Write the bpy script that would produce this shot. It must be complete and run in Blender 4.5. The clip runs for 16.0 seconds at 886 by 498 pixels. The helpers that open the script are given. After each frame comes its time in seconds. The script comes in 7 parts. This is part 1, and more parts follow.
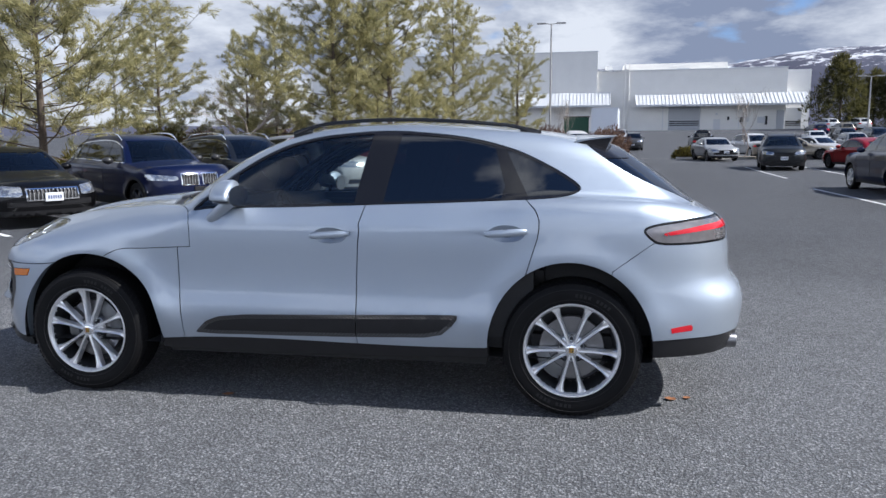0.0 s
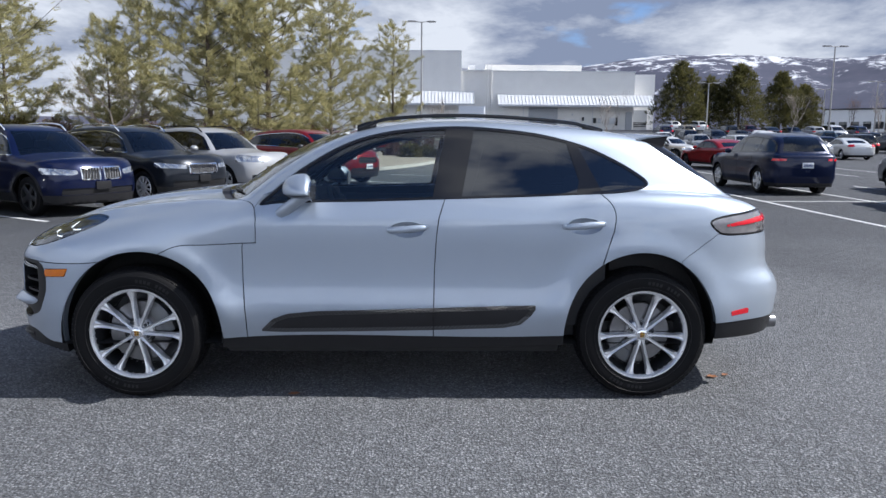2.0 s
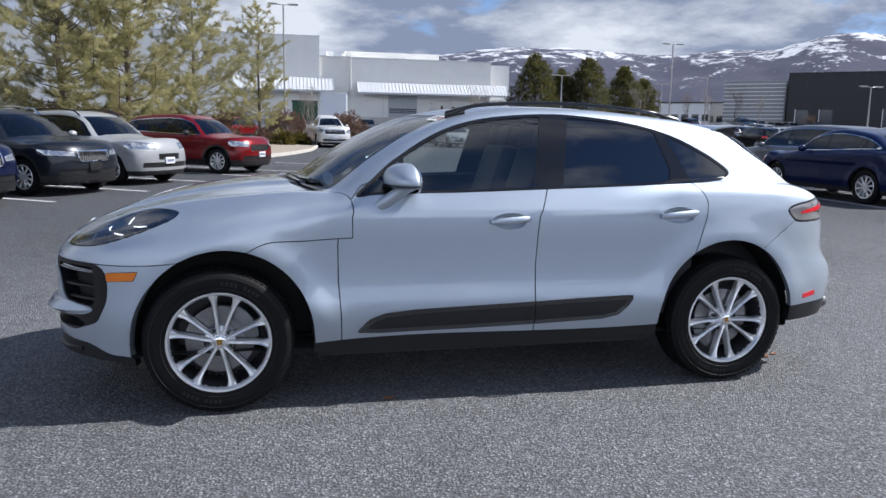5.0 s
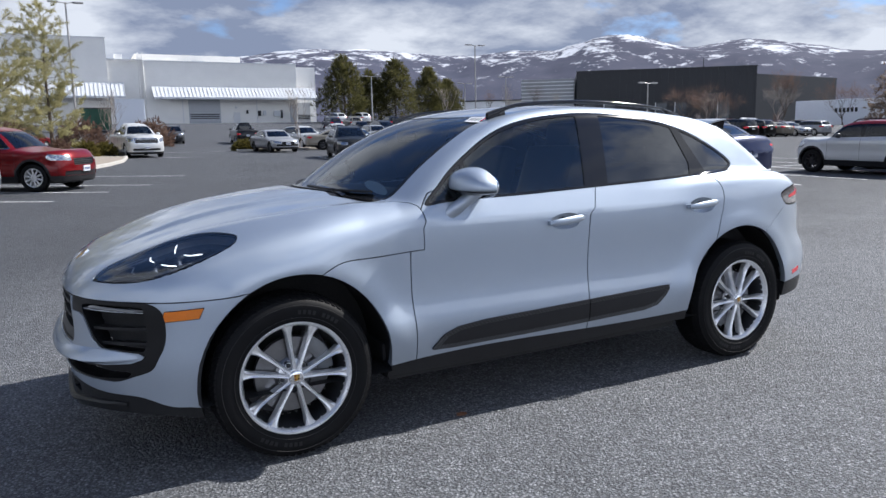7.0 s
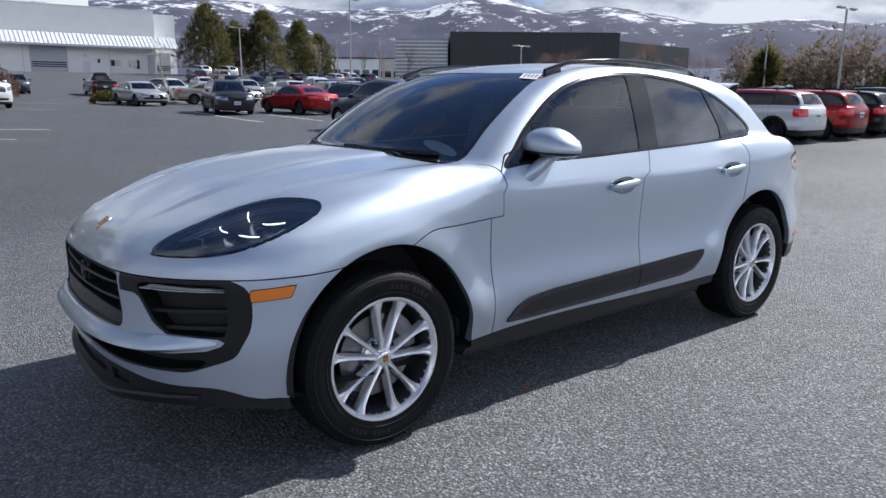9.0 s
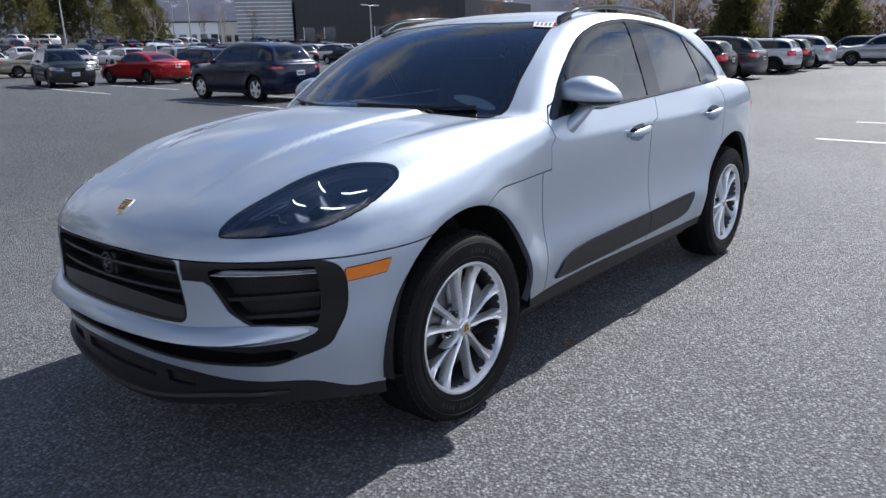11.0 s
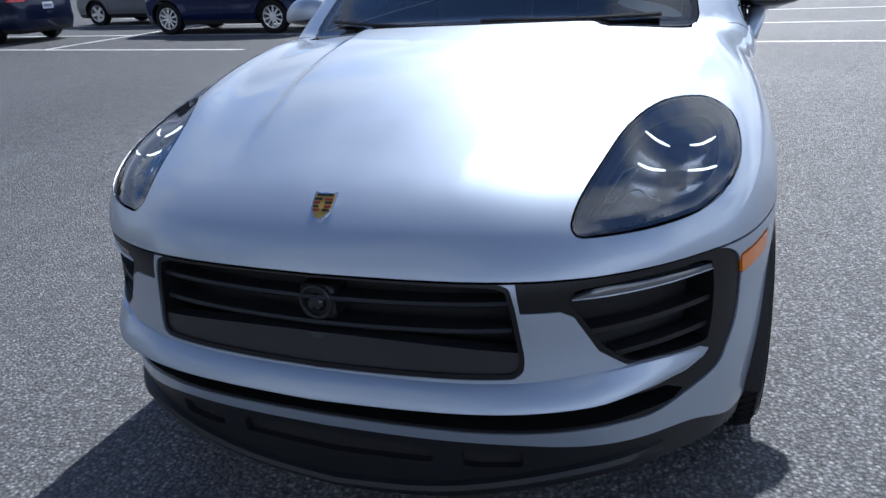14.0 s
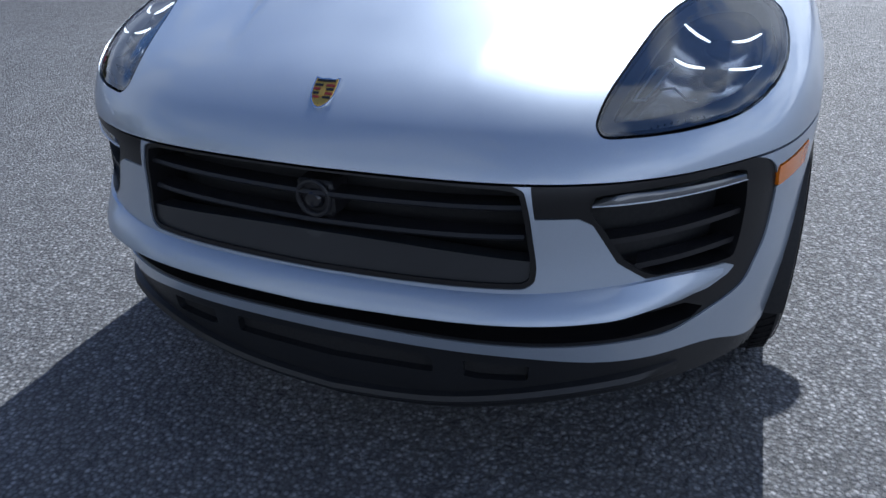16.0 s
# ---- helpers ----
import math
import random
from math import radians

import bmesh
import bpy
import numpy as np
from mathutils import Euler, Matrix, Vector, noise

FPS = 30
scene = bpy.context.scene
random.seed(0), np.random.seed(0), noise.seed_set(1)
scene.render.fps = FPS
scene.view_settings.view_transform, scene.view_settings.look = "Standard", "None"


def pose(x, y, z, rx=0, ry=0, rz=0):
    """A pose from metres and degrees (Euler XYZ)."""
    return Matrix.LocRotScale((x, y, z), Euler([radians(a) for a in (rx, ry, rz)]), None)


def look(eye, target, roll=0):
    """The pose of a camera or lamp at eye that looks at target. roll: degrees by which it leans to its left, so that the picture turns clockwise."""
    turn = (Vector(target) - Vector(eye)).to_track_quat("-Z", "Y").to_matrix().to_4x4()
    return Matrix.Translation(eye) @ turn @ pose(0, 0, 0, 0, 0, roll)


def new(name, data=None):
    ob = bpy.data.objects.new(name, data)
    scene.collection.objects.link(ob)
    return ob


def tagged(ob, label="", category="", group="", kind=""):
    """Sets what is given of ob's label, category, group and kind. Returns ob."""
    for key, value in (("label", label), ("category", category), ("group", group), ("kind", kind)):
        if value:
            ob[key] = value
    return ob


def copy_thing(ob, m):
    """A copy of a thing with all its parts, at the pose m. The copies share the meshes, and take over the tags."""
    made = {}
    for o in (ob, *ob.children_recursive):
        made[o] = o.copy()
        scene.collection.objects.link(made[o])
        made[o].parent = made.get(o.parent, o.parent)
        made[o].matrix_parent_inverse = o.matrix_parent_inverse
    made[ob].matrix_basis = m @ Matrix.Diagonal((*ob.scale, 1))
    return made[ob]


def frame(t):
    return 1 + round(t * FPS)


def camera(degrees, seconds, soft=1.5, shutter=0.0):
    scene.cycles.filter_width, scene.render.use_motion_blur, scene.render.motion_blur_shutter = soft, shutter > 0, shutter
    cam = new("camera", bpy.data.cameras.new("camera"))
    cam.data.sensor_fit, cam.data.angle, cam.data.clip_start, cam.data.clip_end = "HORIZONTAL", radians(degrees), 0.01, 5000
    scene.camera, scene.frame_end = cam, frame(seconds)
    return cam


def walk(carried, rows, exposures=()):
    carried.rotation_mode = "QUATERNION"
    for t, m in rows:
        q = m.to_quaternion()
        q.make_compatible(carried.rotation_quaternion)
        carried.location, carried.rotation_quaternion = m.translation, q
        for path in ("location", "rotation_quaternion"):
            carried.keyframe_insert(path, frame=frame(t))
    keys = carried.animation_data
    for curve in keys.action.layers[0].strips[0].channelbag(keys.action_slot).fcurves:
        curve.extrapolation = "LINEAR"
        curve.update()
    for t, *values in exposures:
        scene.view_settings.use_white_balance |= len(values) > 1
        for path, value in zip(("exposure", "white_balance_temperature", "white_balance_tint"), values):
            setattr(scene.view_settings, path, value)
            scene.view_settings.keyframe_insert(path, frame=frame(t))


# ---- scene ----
cam = camera(63.4, 16.0)
PATH = [
    (0, (1.356, -4.642, 1.393), (1.023, -2.688, 1.127), -0.2),
    (0.5, (1.023, -4.728, 1.386), (0.805, -2.758, 1.121), -0.3),
    (1, (0.677, -4.849, 1.403), (0.567, -2.87, 1.132), -0.1),
    (1.5, (0.431, -4.829, 1.387), (0.421, -2.848, 1.112), 0.3),
    (2, (0.184, -4.819, 1.385), (0.234, -2.839, 1.11), 0.5),
    (2.5, (-0.098, -4.856, 1.386), (0.005, -2.878, 1.107), 0.8),
    (3, (-0.257, -4.782, 1.369), (-0.099, -2.81, 1.076), 1.1),
    (3.2, (-0.314, -4.753, 1.363), (-0.135, -2.783, 1.069), 1.1),
    (5.3, (-1.332, -4.429, 1.37), (-0.807, -2.522, 1.071), 0.8),
    (5.5, (-1.489, -4.385, 1.371), (-0.908, -2.492, 1.088), 0.6),
    (6, (-1.789, -4.328, 1.382), (-1.102, -2.468, 1.116), -0.2),
    (6.5, (-2.019, -4.118, 1.371), (-1.198, -2.314, 1.102), -0.7),
    (7, (-2.254, -3.901, 1.38), (-1.322, -2.157, 1.08), -1.2),
    (7.5, (-2.538, -3.714, 1.4), (-1.509, -2.028, 1.083), -1.3),
    (8, (-2.654, -3.491, 1.37), (-1.536, -1.865, 1.04), -1.1),
    (8.5, (-2.754, -3.308, 1.369), (-1.584, -1.729, 1.001), -0.7),
    (8.7, (-2.819, -3.243, 1.377), (-1.631, -1.683, 0.982), -0.2),
    (10.8, (-3.32, -2.618, 1.344), (-1.857, -1.341, 0.866), -1.4),
    (11, (-3.385, -2.480, 1.344), (-1.902, -1.241, 0.828), -1.7),
    (11.5, (-3.522, -2.157, 1.358), (-1.946, -1.044, 0.83), -2.2),
    (12, (-3.525, -1.818, 1.349), (-1.878, -0.831, 0.788), -2.6),
    (12.5, (-3.587, -1.477, 1.346), (-1.898, -0.593, 0.742), -3.0),
    (13, (-3.585, -1.212, 1.339), (-1.862, -0.427, 0.696), -3.4),
    (13.5, (-3.477, -0.977, 1.331), (-1.737, -0.268, 0.646), -3.5),
    (14, (-3.469, -0.756, 1.33), (-1.73, -0.095, 0.595), -3.9),
    (14.5, (-3.485, -0.637, 1.343), (-1.752, -0.019, 0.56), -3.7),
    (15, (-3.477, -0.612, 1.34), (-1.751, -0.021, 0.521), -3.2),
    (15.5, (-3.456, -0.616, 1.337), (-1.745, -0.028, 0.484), -2.7),
    (16, (-3.381, -0.714, 1.26), (-1.747, -0.066, 0.305), -1.8),
]
walk(cam, [(t, look(eye, target, roll)) for t, eye, target, roll in PATH], [(0, 0.78, 6300, 10), (8, 0.78, 6330, 10), (11, 0.80, 6330, 10), (13.5, 0.80, 6020, 9), (16, 0.80, 5870, 9)])

# ---- world and light ----
SUN_DIR = Vector((0.72, -0.012, 0.69)).normalized()
sun_el = math.asin(SUN_DIR.z)
sun_az = math.atan2(SUN_DIR.x, SUN_DIR.y)
sun_data = bpy.data.lights.new("sun", "SUN")
sun_data.energy, sun_data.angle, sun_data.color = 4.4, radians(0.53), (1.0, 0.965, 0.915)
sun = new("sun", sun_data)
sun.matrix_world = look((0, 0, 60), Vector((0, 0, 60)) - SUN_DIR)

world = bpy.data.worlds.new("sky")
scene.world = world
world.use_nodes = True


def wnode(kind, **values):
    n = world.node_tree.nodes.new(kind)
    for key, v in values.items():
        n.inputs[key].default_value = v
    return n


def wlink(a, b):
    world.node_tree.links.new(a, b)


world.node_tree.nodes.clear()
w_out, w_bg = wnode("ShaderNodeOutputWorld"), wnode("ShaderNodeBackground")
w_bg.inputs["Strength"].default_value = 0.10
w_sky = wnode("ShaderNodeTexSky")
w_sky.sky_type, w_sky.sun_disc = "NISHITA", False
w_sky.sun_elevation, w_sky.sun_rotation = sun_el, sun_az
w_sky.altitude, w_sky.dust_density, w_sky.ozone_density = 1400, 0.3, 2.0
# broken cloud: the dome's direction flattened to a cloud deck
w_tc, w_sep = wnode("ShaderNodeTexCoord"), wnode("ShaderNodeSeparateXYZ")
wlink(w_tc.outputs["Generated"], w_sep.inputs[0])
w_up = wnode("ShaderNodeMath"); w_up.operation = "ADD"; w_up.inputs[1].default_value = 0.24
wlink(w_sep.outputs["Z"], w_up.inputs[0])
w_lim = wnode("ShaderNodeMath"); w_lim.operation = "MAXIMUM"; w_lim.inputs[1].default_value = 0.05
wlink(w_up.outputs[0], w_lim.inputs[0])
w_dx, w_dy = wnode("ShaderNodeMath"), wnode("ShaderNodeMath")
w_dx.operation = w_dy.operation = "DIVIDE"
wlink(w_sep.outputs["X"], w_dx.inputs[0]); wlink(w_lim.outputs[0], w_dx.inputs[1])
wlink(w_sep.outputs["Y"], w_dy.inputs[0]); wlink(w_lim.outputs[0], w_dy.inputs[1])
w_pos = wnode("ShaderNodeCombineXYZ")
wlink(w_dx.outputs[0], w_pos.inputs["X"]); wlink(w_dy.outputs[0], w_pos.inputs["Y"])
w_noise = wnode("ShaderNodeTexNoise", Scale=1.3, Detail=12.0, Roughness=0.56, Distortion=0.12)
w_noise2 = wnode("ShaderNodeTexNoise", Scale=1.5, Detail=12.0, Roughness=0.60, Distortion=0.1)
w_map = wnode("ShaderNodeMapping"); w_map.inputs["Location"].default_value = (3.7, 1.9, 0)
wlink(w_pos.outputs[0], w_noise.inputs["Vector"])
wlink(w_pos.outputs[0], w_map.inputs["Vector"]); wlink(w_map.outputs[0], w_noise2.inputs["Vector"])
w_mask = wnode("ShaderNodeValToRGB")
w_mask.color_ramp.elements[0].position, w_mask.color_ramp.elements[1].position = 0.44, 0.51
# closed towards the horizon, broken overhead
w_low = wnode("ShaderNodeMapRange")
w_low.interpolation_type = "SMOOTHSTEP"
for key, v in (("From Min", 0.16), ("From Max", 0.78), ("To Min", 0.085), ("To Max", -0.08)):
    w_low.inputs[key].default_value = v
wlink(w_sep.outputs["Z"], w_low.inputs["Value"])
w_cloud = wnode("ShaderNodeMath"); w_cloud.operation = "ADD"
wlink(w_noise.outputs["Fac"], w_cloud.inputs[0]); wlink(w_low.outputs[0], w_cloud.inputs[1])
wlink(w_cloud.outputs[0], w_mask.inputs["Fac"])
w_tone = wnode("ShaderNodeValToRGB")
w_tone.color_ramp.elements[0].position, w_tone.color_ramp.elements[0].color = 0.41, (1.5, 1.8, 2.55, 1)
w_tone.color_ramp.elements[1].position, w_tone.color_ramp.elements[1].color = 0.60, (4.5, 4.75, 5.25, 1)
# a dark rain cloud hangs over the mountains behind the halls
w_dot = wnode("ShaderNodeVectorMath"); w_dot.operation = "DOT_PRODUCT"
w_dot.inputs[1].default_value = (0.454, 0.891, 0.0)
wlink(w_tc.outputs["Generated"], w_dot.inputs[0])
w_rain = wnode("ShaderNodeMapRange")
w_rain.interpolation_type = "SMOOTHSTEP"
for key, v in (("From Min", 0.82), ("From Max", 0.98), ("To Min", 0.05), ("To Max", -0.06)):
    w_rain.inputs[key].default_value = v
wlink(w_dot.outputs["Value"], w_rain.inputs["Value"])
w_heavy = wnode("ShaderNodeMath"); w_heavy.operation = "ADD"
wlink(w_noise2.outputs["Fac"], w_heavy.inputs[0]); wlink(w_rain.outputs[0], w_heavy.inputs[1])
wlink(w_heavy.outputs[0], w_tone.inputs["Fac"])
w_mix = wnode("ShaderNodeMix"); w_mix.data_type = "RGBA"
wlink(w_mask.outputs["Color"], w_mix.inputs["Factor"])
# the deck is thinner and bluer overhead than towards the horizon
w_high = wnode("ShaderNodeMapRange")
w_high.interpolation_type = "SMOOTHSTEP"
for key, v in (("From Min", 0.20), ("From Max", 0.70), ("To Min", 1.0), ("To Max", 0.6)):
    w_high.inputs[key].default_value = v
wlink(w_sep.outputs["Z"], w_high.inputs["Value"])
w_lit = wnode("ShaderNodeVectorMath"); w_lit.operation = "SCALE"
# white sunlit cloud fills the side of the sky away from the halls
w_bank = wnode("ShaderNodeMapRange")
w_bank.interpolation_type = "SMOOTHSTEP"
for key, v in (("From Min", 0.35), ("From Max", -0.75), ("To Min", 1.0), ("To Max", 2.0)):
    w_bank.inputs[key].default_value = v
wlink(w_sep.outputs["Y"], w_bank.inputs["Value"])
w_gain = wnode("ShaderNodeMath"); w_gain.operation = "MULTIPLY"
wlink(w_high.outputs[0], w_gain.inputs[0]); wlink(w_bank.outputs[0], w_gain.inputs[1])
wlink(w_tone.outputs["Color"], w_lit.inputs[0]); wlink(w_gain.outputs[0], w_lit.inputs["Scale"])
w_blue = wnode("ShaderNodeVectorMath"); w_blue.operation = "MULTIPLY"
w_blue.inputs[1].default_value = (0.62, 0.68, 0.80)
wlink(w_sky.outputs["Color"], w_blue.inputs[0])
wlink(w_blue.outputs[0], w_mix.inputs["A"]); wlink(w_lit.outputs[0], w_mix.inputs["B"])
wlink(w_mix.outputs["Result"], w_bg.inputs["Color"]); wlink(w_bg.outputs[0], w_out.inputs["Surface"])


# ---- materials ----
class Nodes:
    """A node material under construction."""

    def __init__(self, name):
        self.mat = bpy.data.materials.new(name)
        self.mat.use_nodes = True
        self.tree = self.mat.node_tree
        self.bsdf = self.tree.nodes["Principled BSDF"]

    def add(self, kind, **values):
        n = self.tree.nodes.new(kind)
        for key, v in values.items():
            n.inputs[key].default_value = v
        return n

    def link(self, a, b):
        self.tree.links.new(a, b)

    def coords(self, scale=1.0, stretch=(1, 1, 1)):
        tc, mp = self.add("ShaderNodeTexCoord"), self.add("ShaderNodeMapping")
        mp.inputs["Scale"].default_value = [scale * s for s in stretch]
        self.link(tc.outputs["Object"], mp.inputs["Vector"])
        return mp.outputs[0]

    def noise(self, scale, detail=4.0, rough=0.55, stretch=(1, 1, 1)):
        n = self.add("ShaderNodeTexNoise", Scale=scale, Detail=detail, Roughness=rough)
        self.link(self.coords(1.0, stretch), n.inputs["Vector"])
        return n.outputs["Fac"]

    def ramp(self, fac, *stops):
        r = self.add("ShaderNodeValToRGB")
        el = r.color_ramp.elements
        while len(el) < len(stops):
            el.new(0.5)
        for e, (p, c) in zip(el, stops):
            e.position, e.color = p, (*c, 1) if len(c) == 3 else c
        self.link(fac, r.inputs["Fac"])
        return r.outputs["Color"]

    def mix(self, fac, a, b, blend="MIX"):
        m = self.add("ShaderNodeMix")
        m.data_type, m.blend_type = "RGBA", blend
        for v, key in ((fac, "Factor"), (a, "A"), (b, "B")):
            if isinstance(v, (int, float)):
                m.inputs[key].default_value = v
            elif isinstance(v, tuple):
                m.inputs[key].default_value = (*v, 1)
            else:
                self.link(v, m.inputs[key])
        return m.outputs["Result"]

    def bump(self, height, strength, distance=0.01):
        b = self.add("ShaderNodeBump", Strength=strength, Distance=distance)
        self.link(height, b.inputs["Height"])
        self.link(b.outputs[0], self.bsdf.inputs["Normal"])

    def set(self, **values):
        names = dict(rough="Roughness", metal="Metallic", coat="Coat Weight", coat_rough="Coat Roughness", spec="Specular IOR Level", color="Base Color", trans="Transmission Weight", ior="IOR")
        for key, v in values.items():
            sock = self.bsdf.inputs[names[key]]
            if isinstance(v, tuple):
                sock.default_value = (*v, 1)
            elif isinstance(v, (int, float)):
                sock.default_value = v
            else:
                self.link(v, sock)
        return self


def simple(name, color, rough=0.5, metal=0.0, var=0.12, scale=8.0, bump=0.0, bscale=200.0, coat=0.0, spec=0.5):
    """A material with a slow and a fine variation of its colour and gloss."""
    n = Nodes(name)
    slow, fine = n.noise(scale, 3), n.noise(scale * 14, 3)
    lo, hi = tuple(c * (1 - var) for c in color), tuple(min(1, c * (1 + var)) for c in color)
    c1 = n.ramp(slow, (0.3, lo), (0.7, hi))
    c2 = n.mix(0.35, c1, n.ramp(fine, (0.3, lo), (0.7, hi)))
    r = n.ramp(fine, (0.2, (rough * 0.85,) * 3), (0.8, (min(1, rough * 1.15),) * 3))
    n.set(color=c2, rough=r, metal=metal, coat=coat, spec=spec)
    if bump:
        n.bump(n.noise(bscale, 3), bump, 0.002)
    return n.mat


def car_paint(name, color, metal=0.75, rough=0.36, by_object=False, coat=1.0, coat_ior=1.5):
    """Clear-coated paint with fine flakes; by_object takes the colour from the object."""
    n = Nodes(name)
    if by_object:
        base = n.add("ShaderNodeObjectInfo").outputs["Color"]
    else:
        base = color
    flake = n.noise(900, 2)
    dust = n.noise(5, 5)
    k = n.ramp(flake, (0.35, (0.90,) * 3), (0.65, (1.0,) * 3))
    n.set(color=n.mix(1.0, base, k, "MULTIPLY"), metal=metal, rough=n.ramp(dust, (0.3, (rough * 0.92,) * 3), (0.8, (rough * 1.1,) * 3)), coat=coat, coat_rough=0.02)
    n.bsdf.inputs["Coat IOR"].default_value = coat_ior
    return n.mat


def pane(name, tint, rough=0.0, base_gloss=0.0):
    """Thin glass: tinted see-through with mirror gloss by Fresnel."""
    n = Nodes(name)
    n.tree.nodes.remove(n.bsdf)
    out = n.tree.nodes["Material Output"]
    tr, gl, fr, mx = n.add("ShaderNodeBsdfTransparent"), n.add("ShaderNodeBsdfGlossy"), n.add("ShaderNodeFresnel"), n.add("ShaderNodeMixShader")
    tr.inputs["Color"].default_value = (*tint, 1)
    gl.inputs["Roughness"].default_value = rough
    gl.inputs["Color"].default_value = (0.95, 0.97, 1, 1)
    fr.inputs["IOR"].default_value = 1.52 + base_gloss
    n.link(fr.outputs[0], mx.inputs[0]); n.link(tr.outputs[0], mx.inputs[1]); n.link(gl.outputs[0], mx.inputs[2])
    n.link(mx.outputs[0], out.inputs["Surface"])
    return n.mat


SILVER = car_paint("silver_metallic_paint", (0.42, 0.482, 0.568), 0.78, 0.50, coat_ior=1.58)
GLOSS_BLACK = simple("gloss_black_trim", (0.012, 0.012, 0.014), 0.08, var=0.1)
MATT_BLACK = simple("matt_black_plastic", (0.014, 0.014, 0.016), 0.42, var=0.15, bump=0.15, bscale=500, spec=0.35)
SATIN_BLACK = simple("satin_black_trim", (0.009, 0.009, 0.010), 0.35, var=0.1, spec=0.3)
DARK_IN = simple("dark_inner_shell", (0.008, 0.008, 0.009), 0.7)
CARPET = simple("dark_interior_trim", (0.018, 0.018, 0.02), 0.65)
SEAT_MAT = simple("grey_seat_leather", (0.05, 0.05, 0.055), 0.42, bump=0.1, bscale=120)
RUBBER = simple("tyre_rubber", (0.006, 0.006, 0.0068), 0.6, var=0.2, scale=12, bump=0.25, bscale=260, spec=0.16)
ALLOY = simple("silver_alloy", (0.80, 0.805, 0.815), 0.30, metal=0.72, var=0.03, coat=0.4)
ALLOY_DARK = simple("dark_alloy", (0.07, 0.072, 0.078), 0.35, metal=0.7)
DISC = simple("brake_disc_steel", (0.24, 0.24, 0.25), 0.32, metal=1.0, scale=30)
CALIPER = simple("grey_caliper", (0.16, 0.165, 0.17), 0.45, metal=0.5)
CHROME = simple("bright_chrome", (0.82, 0.83, 0.85), 0.07, metal=1.0, var=0.02)
GOLD = simple("gold_emblem_enamel", (0.58, 0.36, 0.08), 0.3, metal=0.7)
EMB_RED = simple("red_emblem_enamel", (0.16, 0.012, 0.012), 0.3)
AMBER = simple("amber_lens", (0.75, 0.19, 0.008), 0.18, coat=0.8)
RED_LENS = simple("red_lens", (0.62, 0.010, 0.022), 0.14, coat=0.4)
CLEAR = pane("clear_lens", (0.93, 0.95, 0.97), 0.0, 0.55)
GLASS = pane("windscreen_glass", (0.80, 0.88, 0.85), 0.0, 0.45)
TINTED = pane("privacy_glass", (0.045, 0.05, 0.052), 0.0, 0.45)
SIDE_GLASS = pane("front_side_glass", (0.84, 0.90, 0.88), 0.0, 0.30)
WHITE_PLASTIC = simple("white_plate", (0.75, 0.76, 0.78), 0.4)
LAMP_IN = simple("lamp_reflector", (0.35, 0.37, 0.40), 0.14, metal=1.0)
LAMP_DARK = simple("lamp_dark_housing", (0.26, 0.28, 0.33), 0.24, metal=0.95)
LAMP_TRIM = simple("lamp_grey_surround", (0.22, 0.23, 0.255), 0.35, metal=0.3)
LED = simple("led_light_guide", (0.85, 0.87, 0.9), 0.2)
LED.node_tree.nodes["Principled BSDF"].inputs["Emission Color"].default_value = (0.9, 0.95, 1, 1)
LED.node_tree.nodes["Principled BSDF"].inputs["Emission Strength"].default_value = 1.3
GUIDE = simple("clear_light_guide", (0.75, 0.77, 0.8), 0.15)
TAIL_CLEAR = simple("smoked_clear_tail_lens", (0.24, 0.23, 0.24), 0.14, metal=0.5, var=0.2, scale=20, coat=1.0)
PLATE_GREY = simple("satin_dark_grey_plate", (0.018, 0.0195, 0.022), 0.38)
LIP_GREY = simple("dark_grey_lip_plastic", (0.012, 0.0125, 0.014), 0.40, var=0.15, bump=0.15, bscale=500, spec=0.35)
DRL_GREY = simple("grey_light_strip", (0.10, 0.105, 0.11), 0.15, metal=0.3, coat=1.0)


# ---- mesh tools ----
def link_mesh(name, mesh, parent=None, label=""):
    ob = new(name, mesh)
    if parent:
        ob.parent = parent
    return tagged(ob, label)


def mesh_arrays(name, verts, faces, material=None, normals=None, smooth=True):
    me = bpy.data.meshes.new(name)
    me.from_pydata([tuple(map(float, v)) for v in verts], [], [tuple(map(int, f)) for f in faces])
    if smooth:
        me.polygons.foreach_set("use_smooth", [True] * len(me.polygons))
    if normals is not None:
        me.normals_split_custom_set_from_vertices([tuple(map(float, n)) for n in normals])
    if material:
        me.materials.append(material)
    me.update()
    return me


def part(name, bm, material, parent, label="", smooth=True):
    """Links a bmesh as one mesh object under a thing or part."""
    me = bpy.data.meshes.new(name)
    bmesh.ops.recalc_face_normals(bm, faces=bm.faces)
    bm.to_mesh(me)
    bm.free()
    if smooth:
        me.polygons.foreach_set("use_smooth", [True] * len(me.polygons))
        me.set_sharp_from_angle(angle=radians(38))
    me.materials.append(material)
    return link_mesh(name, me, parent, label)


def thing(name, m, label, category, group="", kind=""):
    e = new(name)
    e.empty_display_size = 0.2
    e.matrix_basis = m
    return tagged(e, label, category, group, kind)


